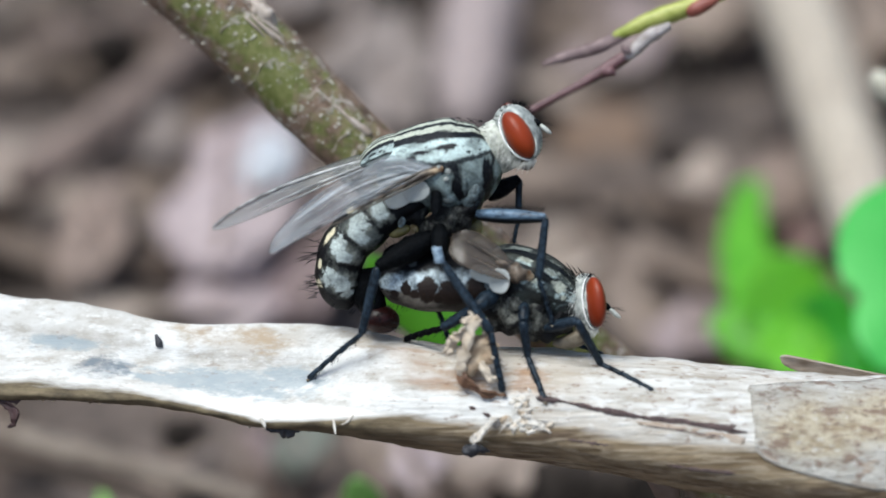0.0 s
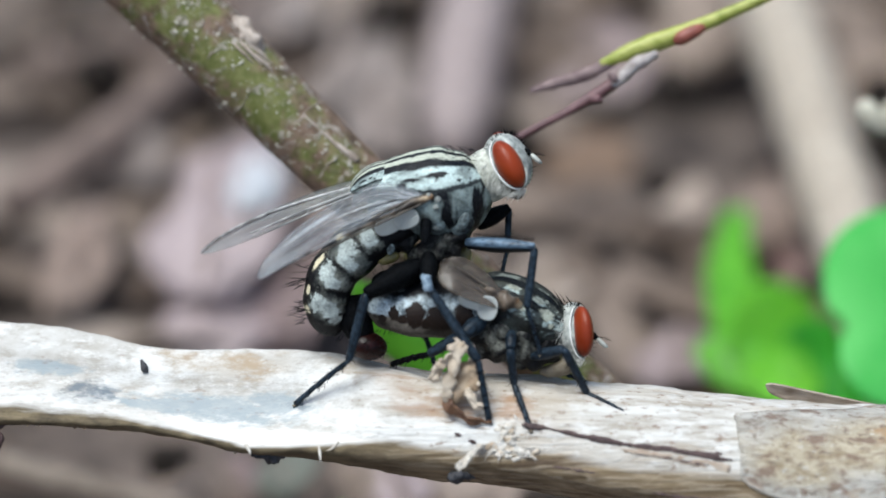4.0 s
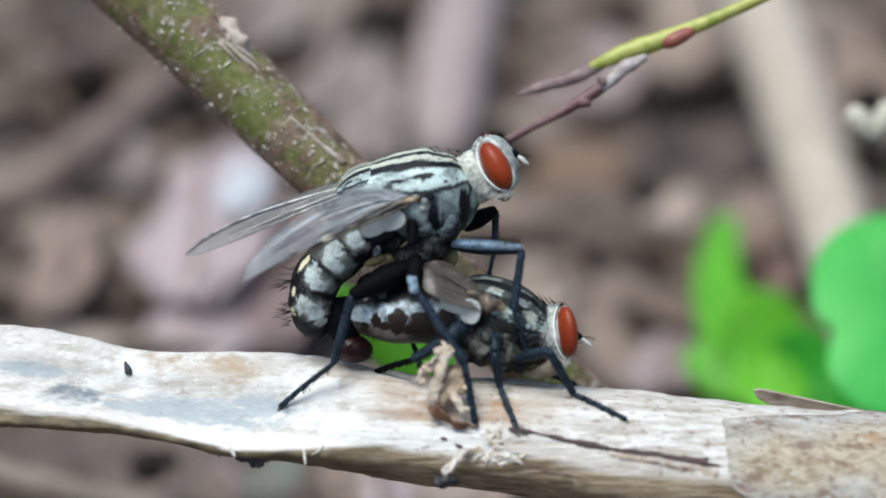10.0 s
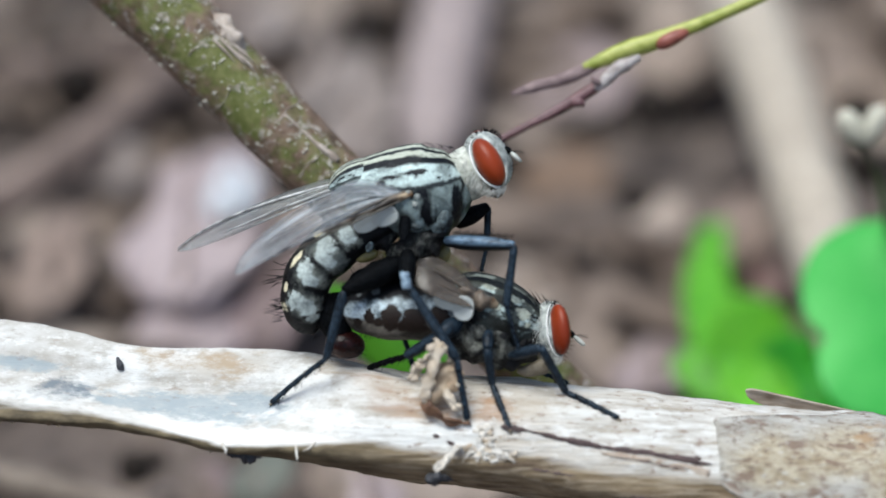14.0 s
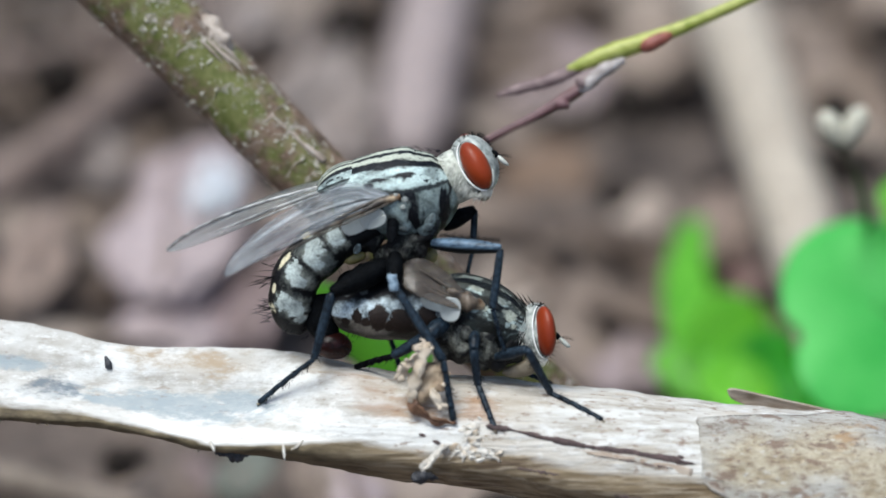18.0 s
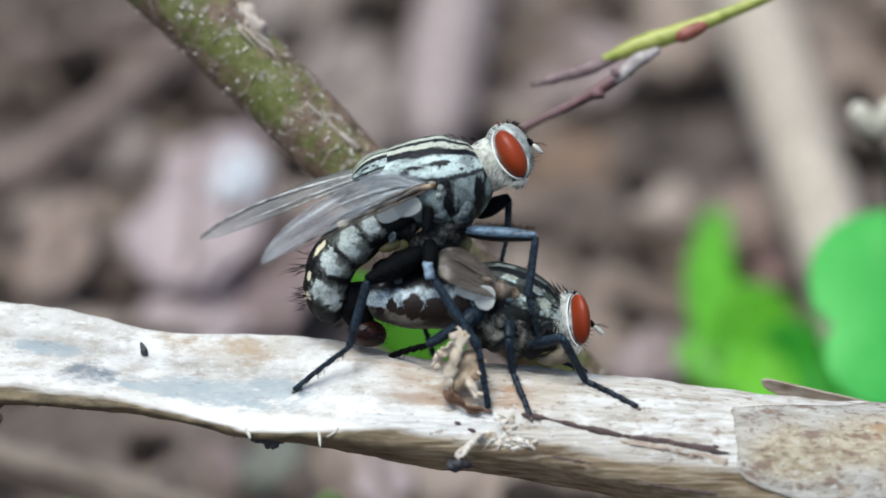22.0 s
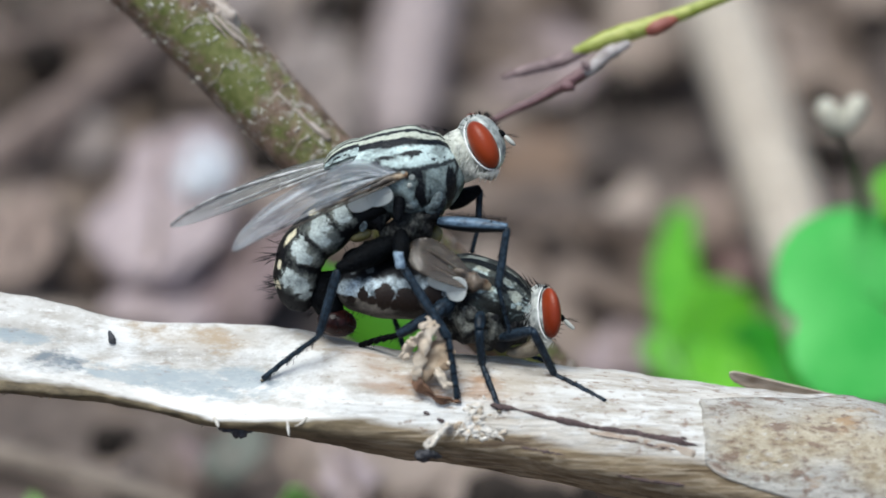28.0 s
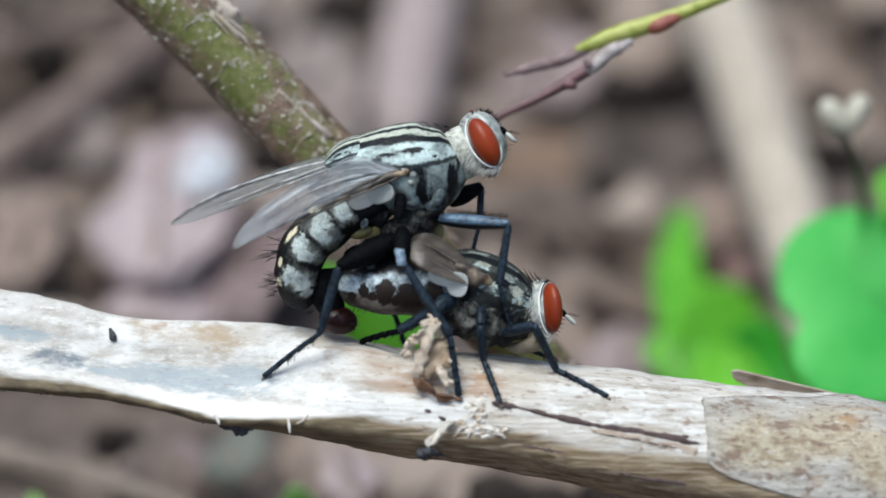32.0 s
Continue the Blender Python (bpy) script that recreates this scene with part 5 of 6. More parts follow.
    leg(fly, "far_front_leg", [(2.78, -3.57, -0.6), (3.41, -3.75, -1.2), (3.9, -4.45, -1.3), (4.86, -4.86, -1.2)], [(0.22, 0.2), (0.16, 0.14), (0.11, 0.1)], [LEG, LEG, LEG], rng)
    leg(fly, "far_middle_leg", [(1.59, -3.22, -0.8), (1.36, -2.9, -1.7), (1.62, -4.14, -2.2), (1.66, -4.87, -2.1)], [(0.22, 0.2), (0.16, 0.14), (0.11, 0.1)], [LEG, LEG, LEG], rng)
    return fly


MALE = male()
FEMALE = female()


# ---- the green branch with its side twig ----
def branch():
    root = thing("green_branch", (21, -29, -9), "olive green woody branch with pale warts and scars", "branch")
    path = [(-30, 29.3, -4), (-16.72, 15.72, -5), (-12.37, 11.44, -5.4), (-9.9, 8.91, -5.5), (-7.36, 6.2, -5.5), (-4.82, 3.6, -5.6), (-1.64, 0.67, -5.8), (1.7, -2.8, -6.2), (5.61, -6.72, -7), (9.87, -11, -8), (21, -29.5, -10)]
    rad = [2.0, 1.92, 1.84, 1.77, 1.68, 1.57, 1.52, 1.5, 1.5, 1.5, 1.6]
    part("stem", loft(bmesh.new(), path, rad, (0, 0, 1), 160, 32, None, 0.03, 0.8), BARK, root)
    # ring scars and a long scar lying on the bark
    top, low = Vector((-12.43, 11.42, -5.45)), Vector((-4.75, 3.64, -5.55))
    def on_bark(s, d, lift=1.0):
        r = 1.86 + (1.59 - 1.86) * s
        return tuple(top.lerp(low, s) + Vector((0.715 * d, 0.70 * d, math.sqrt(max(0.0, 1 - d * d)))) * r * lift)
    for s0, r, lo, hi in ((0.615, 0.05, -0.92, 0.95), (0.83, 0.045, -0.85, 0.6), (0.18, 0.04, -0.3, 0.8), (0.40, 0.03, -0.9, 0.1)):
        line = [on_bark(s0 + 0.006 * math.sin(9 * d), d, 0.993) for d in (lo + (hi - lo) * k / 8 for k in range(9))]
        part("ring_scar", tube(line, [0.55 * r * (0.6 + 0.5 * (k % 3)) for k in range(9)], 40, 8, (0, 0, 1), 0.5, 3), SCAR, root, "pale ring scar")
    part("long_scar", tube([on_bark(0.62, 0.35, 0.98), on_bark(0.72, 0.4, 0.98), on_bark(0.8, 0.42, 0.96), on_bark(0.9, 0.5, 0.94)], [0.05, 0.07, 0.12, 0.18], 24, 8, (0, 0, 1), 0.6, 3.5), SCAR, root, "long pale scar")
    for s0, d0, s1, d1, r in ((0.22, 0.55, 0.36, 0.52, 0.12), (0.26, 0.66, 0.38, 0.7, 0.10), (0.2, 0.42, 0.33, 0.40, 0.08), (0.30, 0.6, 0.41, 0.58, 0.09)):
        part("bud_splinter", tube([on_bark(s0, d0, 1.02), on_bark((s0 + s1) / 2, (d0 + d1) / 2, 1.06), on_bark(s1, d1, 1.03)], [r * 0.6, r * 0.8, r * 0.2], 14, 8, (0, 0, 1), 0.5, 4), SCAR, root, "pale splinter of a torn bud")
    part("knob", tube([(-10.3, 11.45, -4.6), (-9.72, 10.82, -4.35), (-9.3, 10.2, -4.4), (-9.1, 9.75, -4.6)], [0.3, 0.46, 0.34, 0.1], 26, 16, (0, 0, 1), 0.7, 2.6), SCAR, root, "torn grey bud scar")
    # warts
    rng = random.Random(11)
    me = mesh_of("wart", ball((0, 0, 0), (1, 1, 1), (0, 0, 0), 8), WART, Vector((0, 0, 0)))
    base = ANCHOR[root.name]
    for k in range(260):
        s = rng.uniform(0, 1)
        d = max(-0.97, min(0.97, rng.choice((-0.85, -0.1, 0.1, 0.35, 0.7)) + rng.gauss(0, 0.16)))
        c = Vector((-14.35, 13.39, -5.4)).lerp(Vector((-4.50, 3.38, -5.5)), s)
        r = (1.93 + (1.57 - 1.93) * s) * 1.015
        p = c + Vector((0.715 * d, 0.70 * d, math.sqrt(1 - d * d))) * r - base
        z = 0.018 + 0.042 * rng.random() ** 2.5
        ob = new("wart", me)
        ob.parent = root
        ob.matrix_basis = Matrix.Translation(p * S) @ pose(0, 0, 0, 0, 0, rng.choice((-45, -45, 40, 0))) @ Matrix.Diagonal((z * rng.uniform(1.0, 3.0), z, z * 0.5, 1))
    # side twig
    twig = part("side_twig", tube([(-2.39, 3.28, -5.4), (-0.1, 4.56, -5.5), (2.45, 5.94, -5.5), (4.49, 6.91, -5.5), (5.76, 7.62, -5.5), (7.09, 8.44, -5.5)],
                [0.272, 0.24, 0.176, 0.192, 0.272, 0.24], 40, 12, (0, 0, 1), 0.12, 2), TWIG_RED, root, "thin reddish side twig")
    part("twig_joint", tube([(6.51, 7.96, -5.3), (7.06, 8.46, -5.2), (7.65, 8.97, -5.2), (8.49, 9.38, -5.3)], [0.16, 0.272, 0.32, 0.16], 20, 12, (0, 0, 1), 0.3, 2), TWIG_PALE, twig, "grey scaly joint")
    part("twig_bud", tube([(5.48, 7.33, -5.1), (5.78, 7.37, -5), (5.98, 7.22, -5)], [0.16, 0.208, 0.064], 8, 10), TWIG_RED, twig)
    part("twig_bud", tube([(6.64, 8.19, -5), (6.43, 8.33, -4.9), (6.33, 8.53, -4.9)], [0.16, 0.16, 0.048], 8, 10), TWIG_GREY, twig)
    part("green_shoot", tube([(6.0, 8.95, -5.5), (6.9, 9.3, -5.4), (8.0, 9.72, -5.4), (9.2, 10.08, -5.4), (10.6, 10.58, -5.4), (12.0, 11.12, -5.4), (13.9, 11.9, -5.3), (18.14, 13.75, -5), (26, 17.1, -4)],
                             [0.2, 0.33, 0.42, 0.40, 0.32, 0.28, 0.25, 0.22, 0.17], 70, 12, (0, 0, 1), 0.08, 2), TWIG_GREEN, twig, "yellow-green shoot")
    part("red_node", tube([(9.25, 9.86, -5.2), (9.6, 9.98, -5.12), (10.2, 10.26, -5.12), (10.62, 10.44, -5.2)], [0.2, 0.33, 0.30, 0.16], 14, 12, (0, 0, 1), 0.06, 2), TWIG_RUST, twig, "red stretch of the shoot")
    part("dead_tip", tube([(2.77, 7.87, -6), (3.74, 8.17, -5.9), (5.14, 8.51, -5.7), (6.02, 8.85, -5.6), (6.68, 9.12, -5.5)], [0.12, 0.25, 0.30, 0.30, 0.22], 26, 10, (0, 0, 1), 0.2, 2), TWIG_GREY, twig, "withered grey tip")
    return root


branch()


# ---- small bits on the stalk ----
def ribbon(path, half, across, thick=0.09, count=26, cup=0.3):
    bm = blade(path, [(h, h) for h in half], across, thick, count, 8, cup)
    for v in bm.verts:
        v.co += noise.noise_vector(v.co * 2.2) * 0.16 + noise.noise_vector(v.co * 6.0) * 0.07
    return bm


def face_depth(u, v):
    """Depth of the stalk's near face at a place (right of the hollow)."""
    mid = [float(np.interp(u, STALK_PTS[:, 0], STALK_PTS[:, k])) for k in (1, 2)]
    wide = float(np.interp(u, STALK_PTS[:, 0], STALK_WIDE))
    near = section(ROUNDED, 200)[20:100][::-1]
    return mid[1] + float(np.interp((v - mid[0]) / wide, near[:, 0], near[:, 1])) * wide


def face_sheet(upper, lower, lift, thick, count=24, cells=8):
    """A thin flake on the near face between two edges, rough along its ends."""
    a, b = spline(upper, count), spline(lower, count)
    rows = []
    for i in range(count):
        row = []
        for k in range(cells + 1):
            u, v = a[i] + (b[i] - a[i]) * (k / cells)
            rag = noise.noise(Vector((u * 2.5, v * 3, 2))) * 0.09 + noise.noise(Vector((u * 8, v * 8, 5))) * 0.05
            row.append((u + (rag if 0 < i < count - 1 else rag * 2.5), v + rag, face_depth(u, v) + lift + 0.5 * rag))
        rows.append(row)
    return sheet(rows, thick)


def lump(c, r, rng):
    """An irregular crumb."""
    bm = ball(c, (r * rng.uniform(0.8, 1.5), r * rng.uniform(0.6, 1.0), r * 0.7), (0, 0, rng.uniform(-40, 40)), 12)
    for v in bm.verts:
        v.co += noise.noise_vector(v.co * 5.0 + Vector((r, 0, 7))) * r * 0.75
    return bm


def bits():
    rng = random.Random(33)
    for k in range(15):
        u = -18.6 + 0.62 * k + rng.uniform(-0.25, 0.25)
        mid, wide = float(np.interp(u, STALK_PTS[:, 0], STALK_PTS[:, 1])), float(np.interp(u, STALK_PTS[:, 0], STALK_WIDE))
        part("bark_crumb", lump((u, mid - wide * rng.uniform(0.93, 1.0), wide * rng.uniform(0.45, 0.8)), rng.uniform(0.06, 0.15), rng), SPLINT if k % 4 else CHAFF, STALK_ROOT)
    part("loose_strip", face_sheet([(6.0, -7.32), (7.4, -7.5), (8.8, -7.8), (10.4, -8.12)], [(6.2, -7.5), (7.4, -7.72), (8.7, -8.02), (10.3, -8.42)], 0.015, 0.04), TORN, STALK_ROOT, "torn brown edge below the crack")
    part("broken_stub", tube([(6.7, -9.1, -0.2), (7.0, -9.9, -0.2), (7.4, -10.8, -0.4), (7.9, -11.6, -0.7)], [0.7, 0.62, 0.5, 0.2], 20, 14, (0, 0, 1), 0.3, 1.2), RUSSET, STALK_ROOT, "brown broken stub under the stalk")
    husk = thing("dry_husk", (0.14, -6.01, 1.96), "curled tan scrap of dry husk stuck on the stalk", "husk")
    part("curl", ribbon([(-1.12, -5.0, 2.1), (-0.98, -5.4, 2.25), (-0.55, -5.78, 2.35), (0.1, -6.08, 2.3), (0.78, -6.15, 2.1)], [0.12, 0.20, 0.19, 0.14, 0.06], (0.5, 0.8, 0.5)), RUST, husk, "rust-brown curl at the foot")
    part("strip", ribbon([(-1.12, -5.3, 2.2), (-0.98, -4.7, 2.45), (-0.78, -4.0, 2.6), (-0.58, -3.4, 2.7), (-0.42, -2.85, 2.7)], [0.1, 0.22, 0.28, 0.32, 0.26], (1, 0.2, 0.5)), CREAM, husk)
    part("strip", ribbon([(-0.95, -5.4, 2.1), (-0.62, -4.9, 2.2), (-0.35, -4.35, 2.3), (-0.1, -3.9, 2.4), (0.05, -3.6, 2.3)], [0.2, 0.42, 0.50, 0.46, 0.2], (1, 0.3, 0.2)), CHAFF, husk)
    part("strip", ribbon([(-0.2, -4.9, 2.2), (0.12, -4.6, 2.35), (0.3, -4.2, 2.4), (0.22, -3.75, 2.3)], [0.12, 0.26, 0.26, 0.1], (1, 0, 0.3)), CHAFF, husk)
    part("strip", ribbon([(-1.5, -4.35, 2.3), (-1.3, -3.85, 2.5), (-1.0, -3.55, 2.6), (-0.65, -3.3, 2.6)], [0.16, 0.24, 0.24, 0.12], (0.7, 0.7, 0.2)), CREAM, husk)
    part("flake", ribbon([(-0.16, -4.75, 2.3), (-0.05, -5.1, 2.35), (0.18, -5.45, 2.3), (0.42, -5.6, 2.2)], [0.06, 0.16, 0.15, 0.05], (0.8, 0.5, 0.2)), CREAM, husk, "pale papery flake")
    for c, r in (((-0.72, -3.0, 2.72), 0.17), ((-0.3, -2.95, 2.7), 0.15), ((-0.5, -2.78, 2.6), 0.14), ((-0.2, -3.2, 2.65), 0.13), ((-1.5, -3.95, 2.5), 0.13), ((-1.28, -3.7, 2.6), 0.12), ((-1.45, -4.3, 2.4), 0.14), ((0.32, -4.55, 2.45), 0.11), ((0.28, -3.95, 2.4), 0.12), ((-0.02, -3.6, 2.5), 0.13)):
        part("crumb", lump(c, r, rng), CREAM, husk)
    # crumbs and frayed fibres at the lower lip
    tuft = thing("frayed_fibres", (1.06, -7.03, 2.27), "crumbs and frayed white fibres torn from the stalk", "fibres")
    part("strand", ribbon([(0.42, -7.05, 2.5), (0.18, -7.25, 2.75), (-0.2, -7.5, 2.85), (-0.5, -7.8, 2.85), (-0.66, -8.05, 2.8)], [0.10, 0.15, 0.16, 0.14, 0.06], (0.8, 0.5, 0.2), 0.14), FIBRE, tuft, "thick white strand")
    for a, b, r in (((1.34, -6.6, 0), (0.9, -7.1, 0), 0.07), ((1.64, -6.35, 0), (1.25, -6.78, 0), 0.08), ((1.5, -7.3, 0), (2.5, -7.62, 0), 0.06), ((1.8, -7.55, 0), (2.6, -7.7, 0), 0.05), ((0.9, -7.2, 0), (0.4, -7.7, 0), 0.05), ((1.2, -7.4, 0), (1.0, -7.85, 0), 0.045), ((2.0, -7.2, 0), (3.1, -7.35, 0), 0.05), ((0.7, -7.0, 0), (0.1, -7.15, 0), 0.05)):
        a, b = Vector((a[0], a[1], face_depth(a[0], a[1]))), Vector((b[0], b[1], face_depth(b[0], b[1]) + 0.1))
        mid = a.lerp(b, 0.5) + Vector((rng.uniform(-0.06, 0.06), rng.uniform(0.02, 0.08), 0.12))
        part("fibre", tube([tuple(a), tuple(mid), tuple(b)], [r * 0.5, r * 0.5, r * 0.12], 10, 7, (0, 0.3, 1), 0.5, 5), FIBRE, tuft)
    for cu, cv, su, sv, count, big in ((1.42, -6.45, 0.36, 0.30, 26, 0.19), (1.0, -7.3, 0.45, 0.26, 24, 0.16), (1.98, -7.58, 0.45, 0.15, 14, 0.14), (1.5, -6.95, 0.35, 0.28, 14, 0.13), (2.1, -6.75, 0.3, 0.2, 8, 0.10)):
        for k in range(count):
            u, v = cu + rng.gauss(0, 0.6) * su, cv + rng.gauss(0, 0.6) * sv
            part("crumb", lump((u, v, face_depth(u, v) + 0.02), big * rng.uniform(0.35, 1.0), rng), FIBRE if k % 3 else CREAM, tuft)
    solid("dirt_clod", tube([(-1.11, -8.45, 1.9), (-0.84, -8.4, 2), (-0.44, -8.34, 2.1), (0.02, -8.47, 2)], [0.06, 0.22, 0.2, 0.04], 26, 16, (0, 0, 1), 0.9, 4.5), DIRT, (-0.51, -8.4, 2), "black clod of dirt caught under the fibres", "dirt", "dirt on the stalk")
    for c, r in (((-8.85, -7.26, 1.5), 0.35), ((-8.38, -7.38, 1.5), 0.4), ((-8.08, -7.31, 1.5), 0.28), ((-9.08, -7.22, 1.5), 0.22)):
        solid("dirt_clod", tube([(c[0] - r, c[1], c[2]), (c[0] - r * 0.5, c[1], c[2]), (c[0] + r * 0.4, c[1] - 0.05, c[2]), (c[0] + r, c[1], c[2])], [0.04, r * 0.6, r * 0.5, 0.04], 20, 14, (0, 0, 1), 1.0, 5), DIRT, c, "black crumb of dirt hanging under the stalk", "dirt", "dirt on the stalk")
    curl = thing("dry_curl", (-20.15, -5.57, 1.6), "small curled reddish brown scrap hanging under the stalk", "scrap")
    part("strip", ribbon([(-20.92, -5.39, 1.5), (-20.21, -5.61, 1.8), (-19.56, -5.64, 1.9), (-19.35, -5.47, 1.8)], [0.12, 0.2, 0.16, 0.05], (0.2, 0.9, 0.5)), CURL, curl)
    part("strip", ribbon([(-20.57, -5.57, 1.6), (-19.96, -5.98, 1.8), (-19.68, -6.4, 1.8), (-19.8, -6.78, 1.7), (-20.15, -6.88, 1.6)], [0.1, 0.18, 0.14, 0.12, 0.04], (0.9, 0.3, 0.4)), CURL, curl)
    solid("dark_speck", tube([(-14.07, -3.37, -0.24), (-13.97, -3.55, -0.11), (-13.91, -3.74, -0.05), (-13.77, -3.88, -0.04)], [0.06, 0.13, 0.15, 0.03], 10, 10, (0, 0, 1), 0.4, 3), DIRT, (-13.93, -3.6, -0.15), "blue-black speck on the pale stalk", "speck")
    for pts, r in (([(-6.34, -6.96, 2.19), (-6.28, -7.25, 2.38), (-6.24, -7.53, 2.58)], 0.09), ([(-5.54, -6.81, 2.07), (-5.75, -7.02, 2.3), (-6, -7.13, 2.45)], 0.09), ([(-9.34, -6.8, 2.22), (-9.19, -7.02, 2.36), (-9.13, -7.17, 2.46)], 0.12)):
        solid("loose_fibre", tube(pts, [r * 0.7, r * 0.6, r * 0.2], 8, 7, (0, 0.3, 1), 0.3, 4), FIBRE, pts[0], "short pale fibre hanging from the stalk", "fibre", "loose fibres")
    # the long crack
    for line, wide, seed in (([(2.13, -6.27, 2.14), (3.38, -6.55, 2.22), (4.99, -6.95, 2.32), (6.83, -7.29, 2.44), (8.66, -7.58, 2.5), (10.45, -7.94, 2.57)], 0.17, 0), ([(6.36, -7.54, 2.48), (7.74, -7.76, 2.55), (9.57, -8.12, 2.61)], 0.07, 5),
                             ([(2.79, -7.96, 2.44), (3.83, -8.11, 2.49), (5.09, -8.34, 2.54)], 0.08, 9), ([(7.16, -9.14, 2.58), (8.42, -9.36, 2.63), (9.91, -9.54, 2.7)], 0.08, 14)):
        c = spline(line, 70)
        hw = [max(0.03, wide * (0.42 + 0.5 * k / 70 + 0.7 * noise.noise(Vector((k * 0.12, seed, 0))) + 0.25 * noise.noise(Vector((k * 0.7, seed, 3))))) for k in range(70)]
        for k in range(70):
            c[k][1] += 0.05 * noise.noise(Vector((k * 0.3, seed, 8)))
        solid("crack", loft(bmesh.new(), [tuple(q) for q in c], [(h * min(1, 0.25 + k / 8, 0.1 + (69 - k) / 6), 0.05) for k, h in enumerate(hw)], (0, 1, 0), 70, 8, None, 0.3, 4), CRACK, tuple(c[0]), "dark crack along the stalk", "crack", kind="structure")
    for c, r in (((2.3, -6.33, 2.2), 0.24), ((2.62, -6.4, 2.22), 0.16), ((-0.6, -6.62, 2.2), 0.15), ((-0.02, -6.91, 2.28), 0.14), ((5.72, -6.24, 1.77), 0.13), ((4.06, -4.96, 0.23), 0.09), ((9.79, -6.72, 1.78), 0.14), ((9.94, -7.64, 2.41), 0.12), ((1.67, -5.03, 1.06), 0.08)):
        solid("fleck", tube([(c[0] - r * 1.3, c[1] + 0.05, c[2]), (c[0] - r * 0.4, c[1], c[2]), (c[0] + r * 0.5, c[1] - 0.06, c[2]), (c[0] + r * 1.3, c[1] - 0.1, c[2])], [0.02, r * 0.5, r * 0.6, 0.02], 8, 8, (0, 0, 1), 0.5, 4), CRACK, c, "small dark brown fleck on the stalk", "fleck", "flecks on the stalk")


bits()


# ---- plants and litter behind ----
def seedling():
    root = thing("seedling", (18.27, -13.09, -41.33), "bright green lobed seedling growing from the soil", "plant")
    base = Vector((18.27, -13.09, -41.33))
    for spine, wid, ac, mat in (
            ([(17.45, -9.13, -42), (16.73, -5.69, -47), (16.5, -1.56, -53), (17.71, 2.87, -58)], [(1.8, 1.8), (1.9, 2.0), (1.7, 1.7), (0.9, 0.9)], (1, 0.3, 0), GREEN),
            ([(18.61, -8.62, -40), (16.35, -7.66, -42), (14.46, -6.69, -43), (13.27, -6.38, -44)], [(1.6, 1.6), (1.9, 1.9), (1.5, 1.5), (0.6, 0.6)], (0.1, 1, -0.5), GREEN),
            ([(15.8, -7.3, -42), (17.97, -5.6, -45), (20.17, -5.31, -47), (21.87, -6.51, -48)], [(1.6, 1.6), (3.2, 3.2), (3.0, 3.0), (1.2, 1.2)], (0.3, 0.7, -0.75), BRIGHT),
            ([(16.3, -8.9, -39), (17.88, -8.26, -40), (19.33, -8.62, -40), (20.41, -9.34, -40)], [(1.5, 1.5), (2.2, 2.2), (2.0, 2.0), (0.8, 0.8)], (0, 0.75, -0.7), BRIGHT),
            # these two leaflets take the darker green because they lie in shade
            ([(19.4, -7.48, -45), (21.45, -7.16, -46), (23.34, -8.3, -46), (24.51, -10.34, -45)], [(1.4, 1.4), (2.6, 2.6), (2.2, 2.2), (0.6, 0.6)], (0.2, 0.85, -0.5), SHADED_GREEN),
            ([(19.13, -9.78, -41), (21.12, -9.13, -42), (22.59, -9.5, -42), (23.69, -10.6, -42)], [(1.2, 1.2), (2.0, 2.0), (1.7, 1.7), (0.5, 0.5)], (0, 0.85, -0.5), SHADED_GREEN)):
        part("leaflet", blade(spine, wid, ac, 0.15, 18, 8, 0.15), mat, root)
    part("stalk", tube([tuple(base), tuple(base.lerp(Vector((17.52, -9.34, -40)), 0.5)), (17.52, -9.34, -40)], [0.5, 0.45, 0.5], 10, 10), PALE_STEM, root, "pale green stalk")


def round_plant():
    root = thing("round_leaf_plant", (28.49, -16.02, -36.25), "fresh green plant with round lobed leaves", "plant")
    base = Vector((28.49, -16.02, -36.25))
    def disc(c, radius, tilt, notch, bite):
        rows = []
        m = Matrix.Translation(c) @ pose(0, 0, 0, *tilt)
        for i in range(13):
            r = i / 12
            row = []
            for k in range(49):
                a = notch + math.radians(6) + (2 * math.pi - math.radians(12)) * k / 48
                dent = 1 - bite * math.exp(-((a - 3.40) / 0.13) ** 2) + 1.5 * bite * math.exp(-((a - 3.98) / 0.5) ** 2) + 0.02 * math.sin(3 * a)
                p = Vector((math.cos(a), 1.16 * math.sin(a), 0)) * (max(r, 0.02) * radius * dent)
                p.z = -0.08 * radius * r * r + 0.06 * radius * math.sin(2 * a) * r
                row.append(tuple(m @ p))
            rows.append(row)
        return sheet(rows, 0.16)
    for c, r, tilt, notch, bite in (((23.94, -2.67, -25), 5.25, (-30, 10, 0), -0.6, 0.2), ((26.24, 3.08, -27), 1.7, (-30, 10, 0), 0.3, 0.1)):
        leafo = part("leaf", disc(c, r, tilt, notch, bite), ROUND if r > 3 else GREEN, root)
        part("leafstalk", tube([tuple(Vector(c) + Vector((0.3, -0.2, -0.2))), tuple(Vector(c).lerp(base, 0.4) + Vector((1.5, -1, -3))), tuple(base)], [0.3, 0.35, 0.5], 14, 8), PALE_STEM, leafo, "pale green leafstalk")


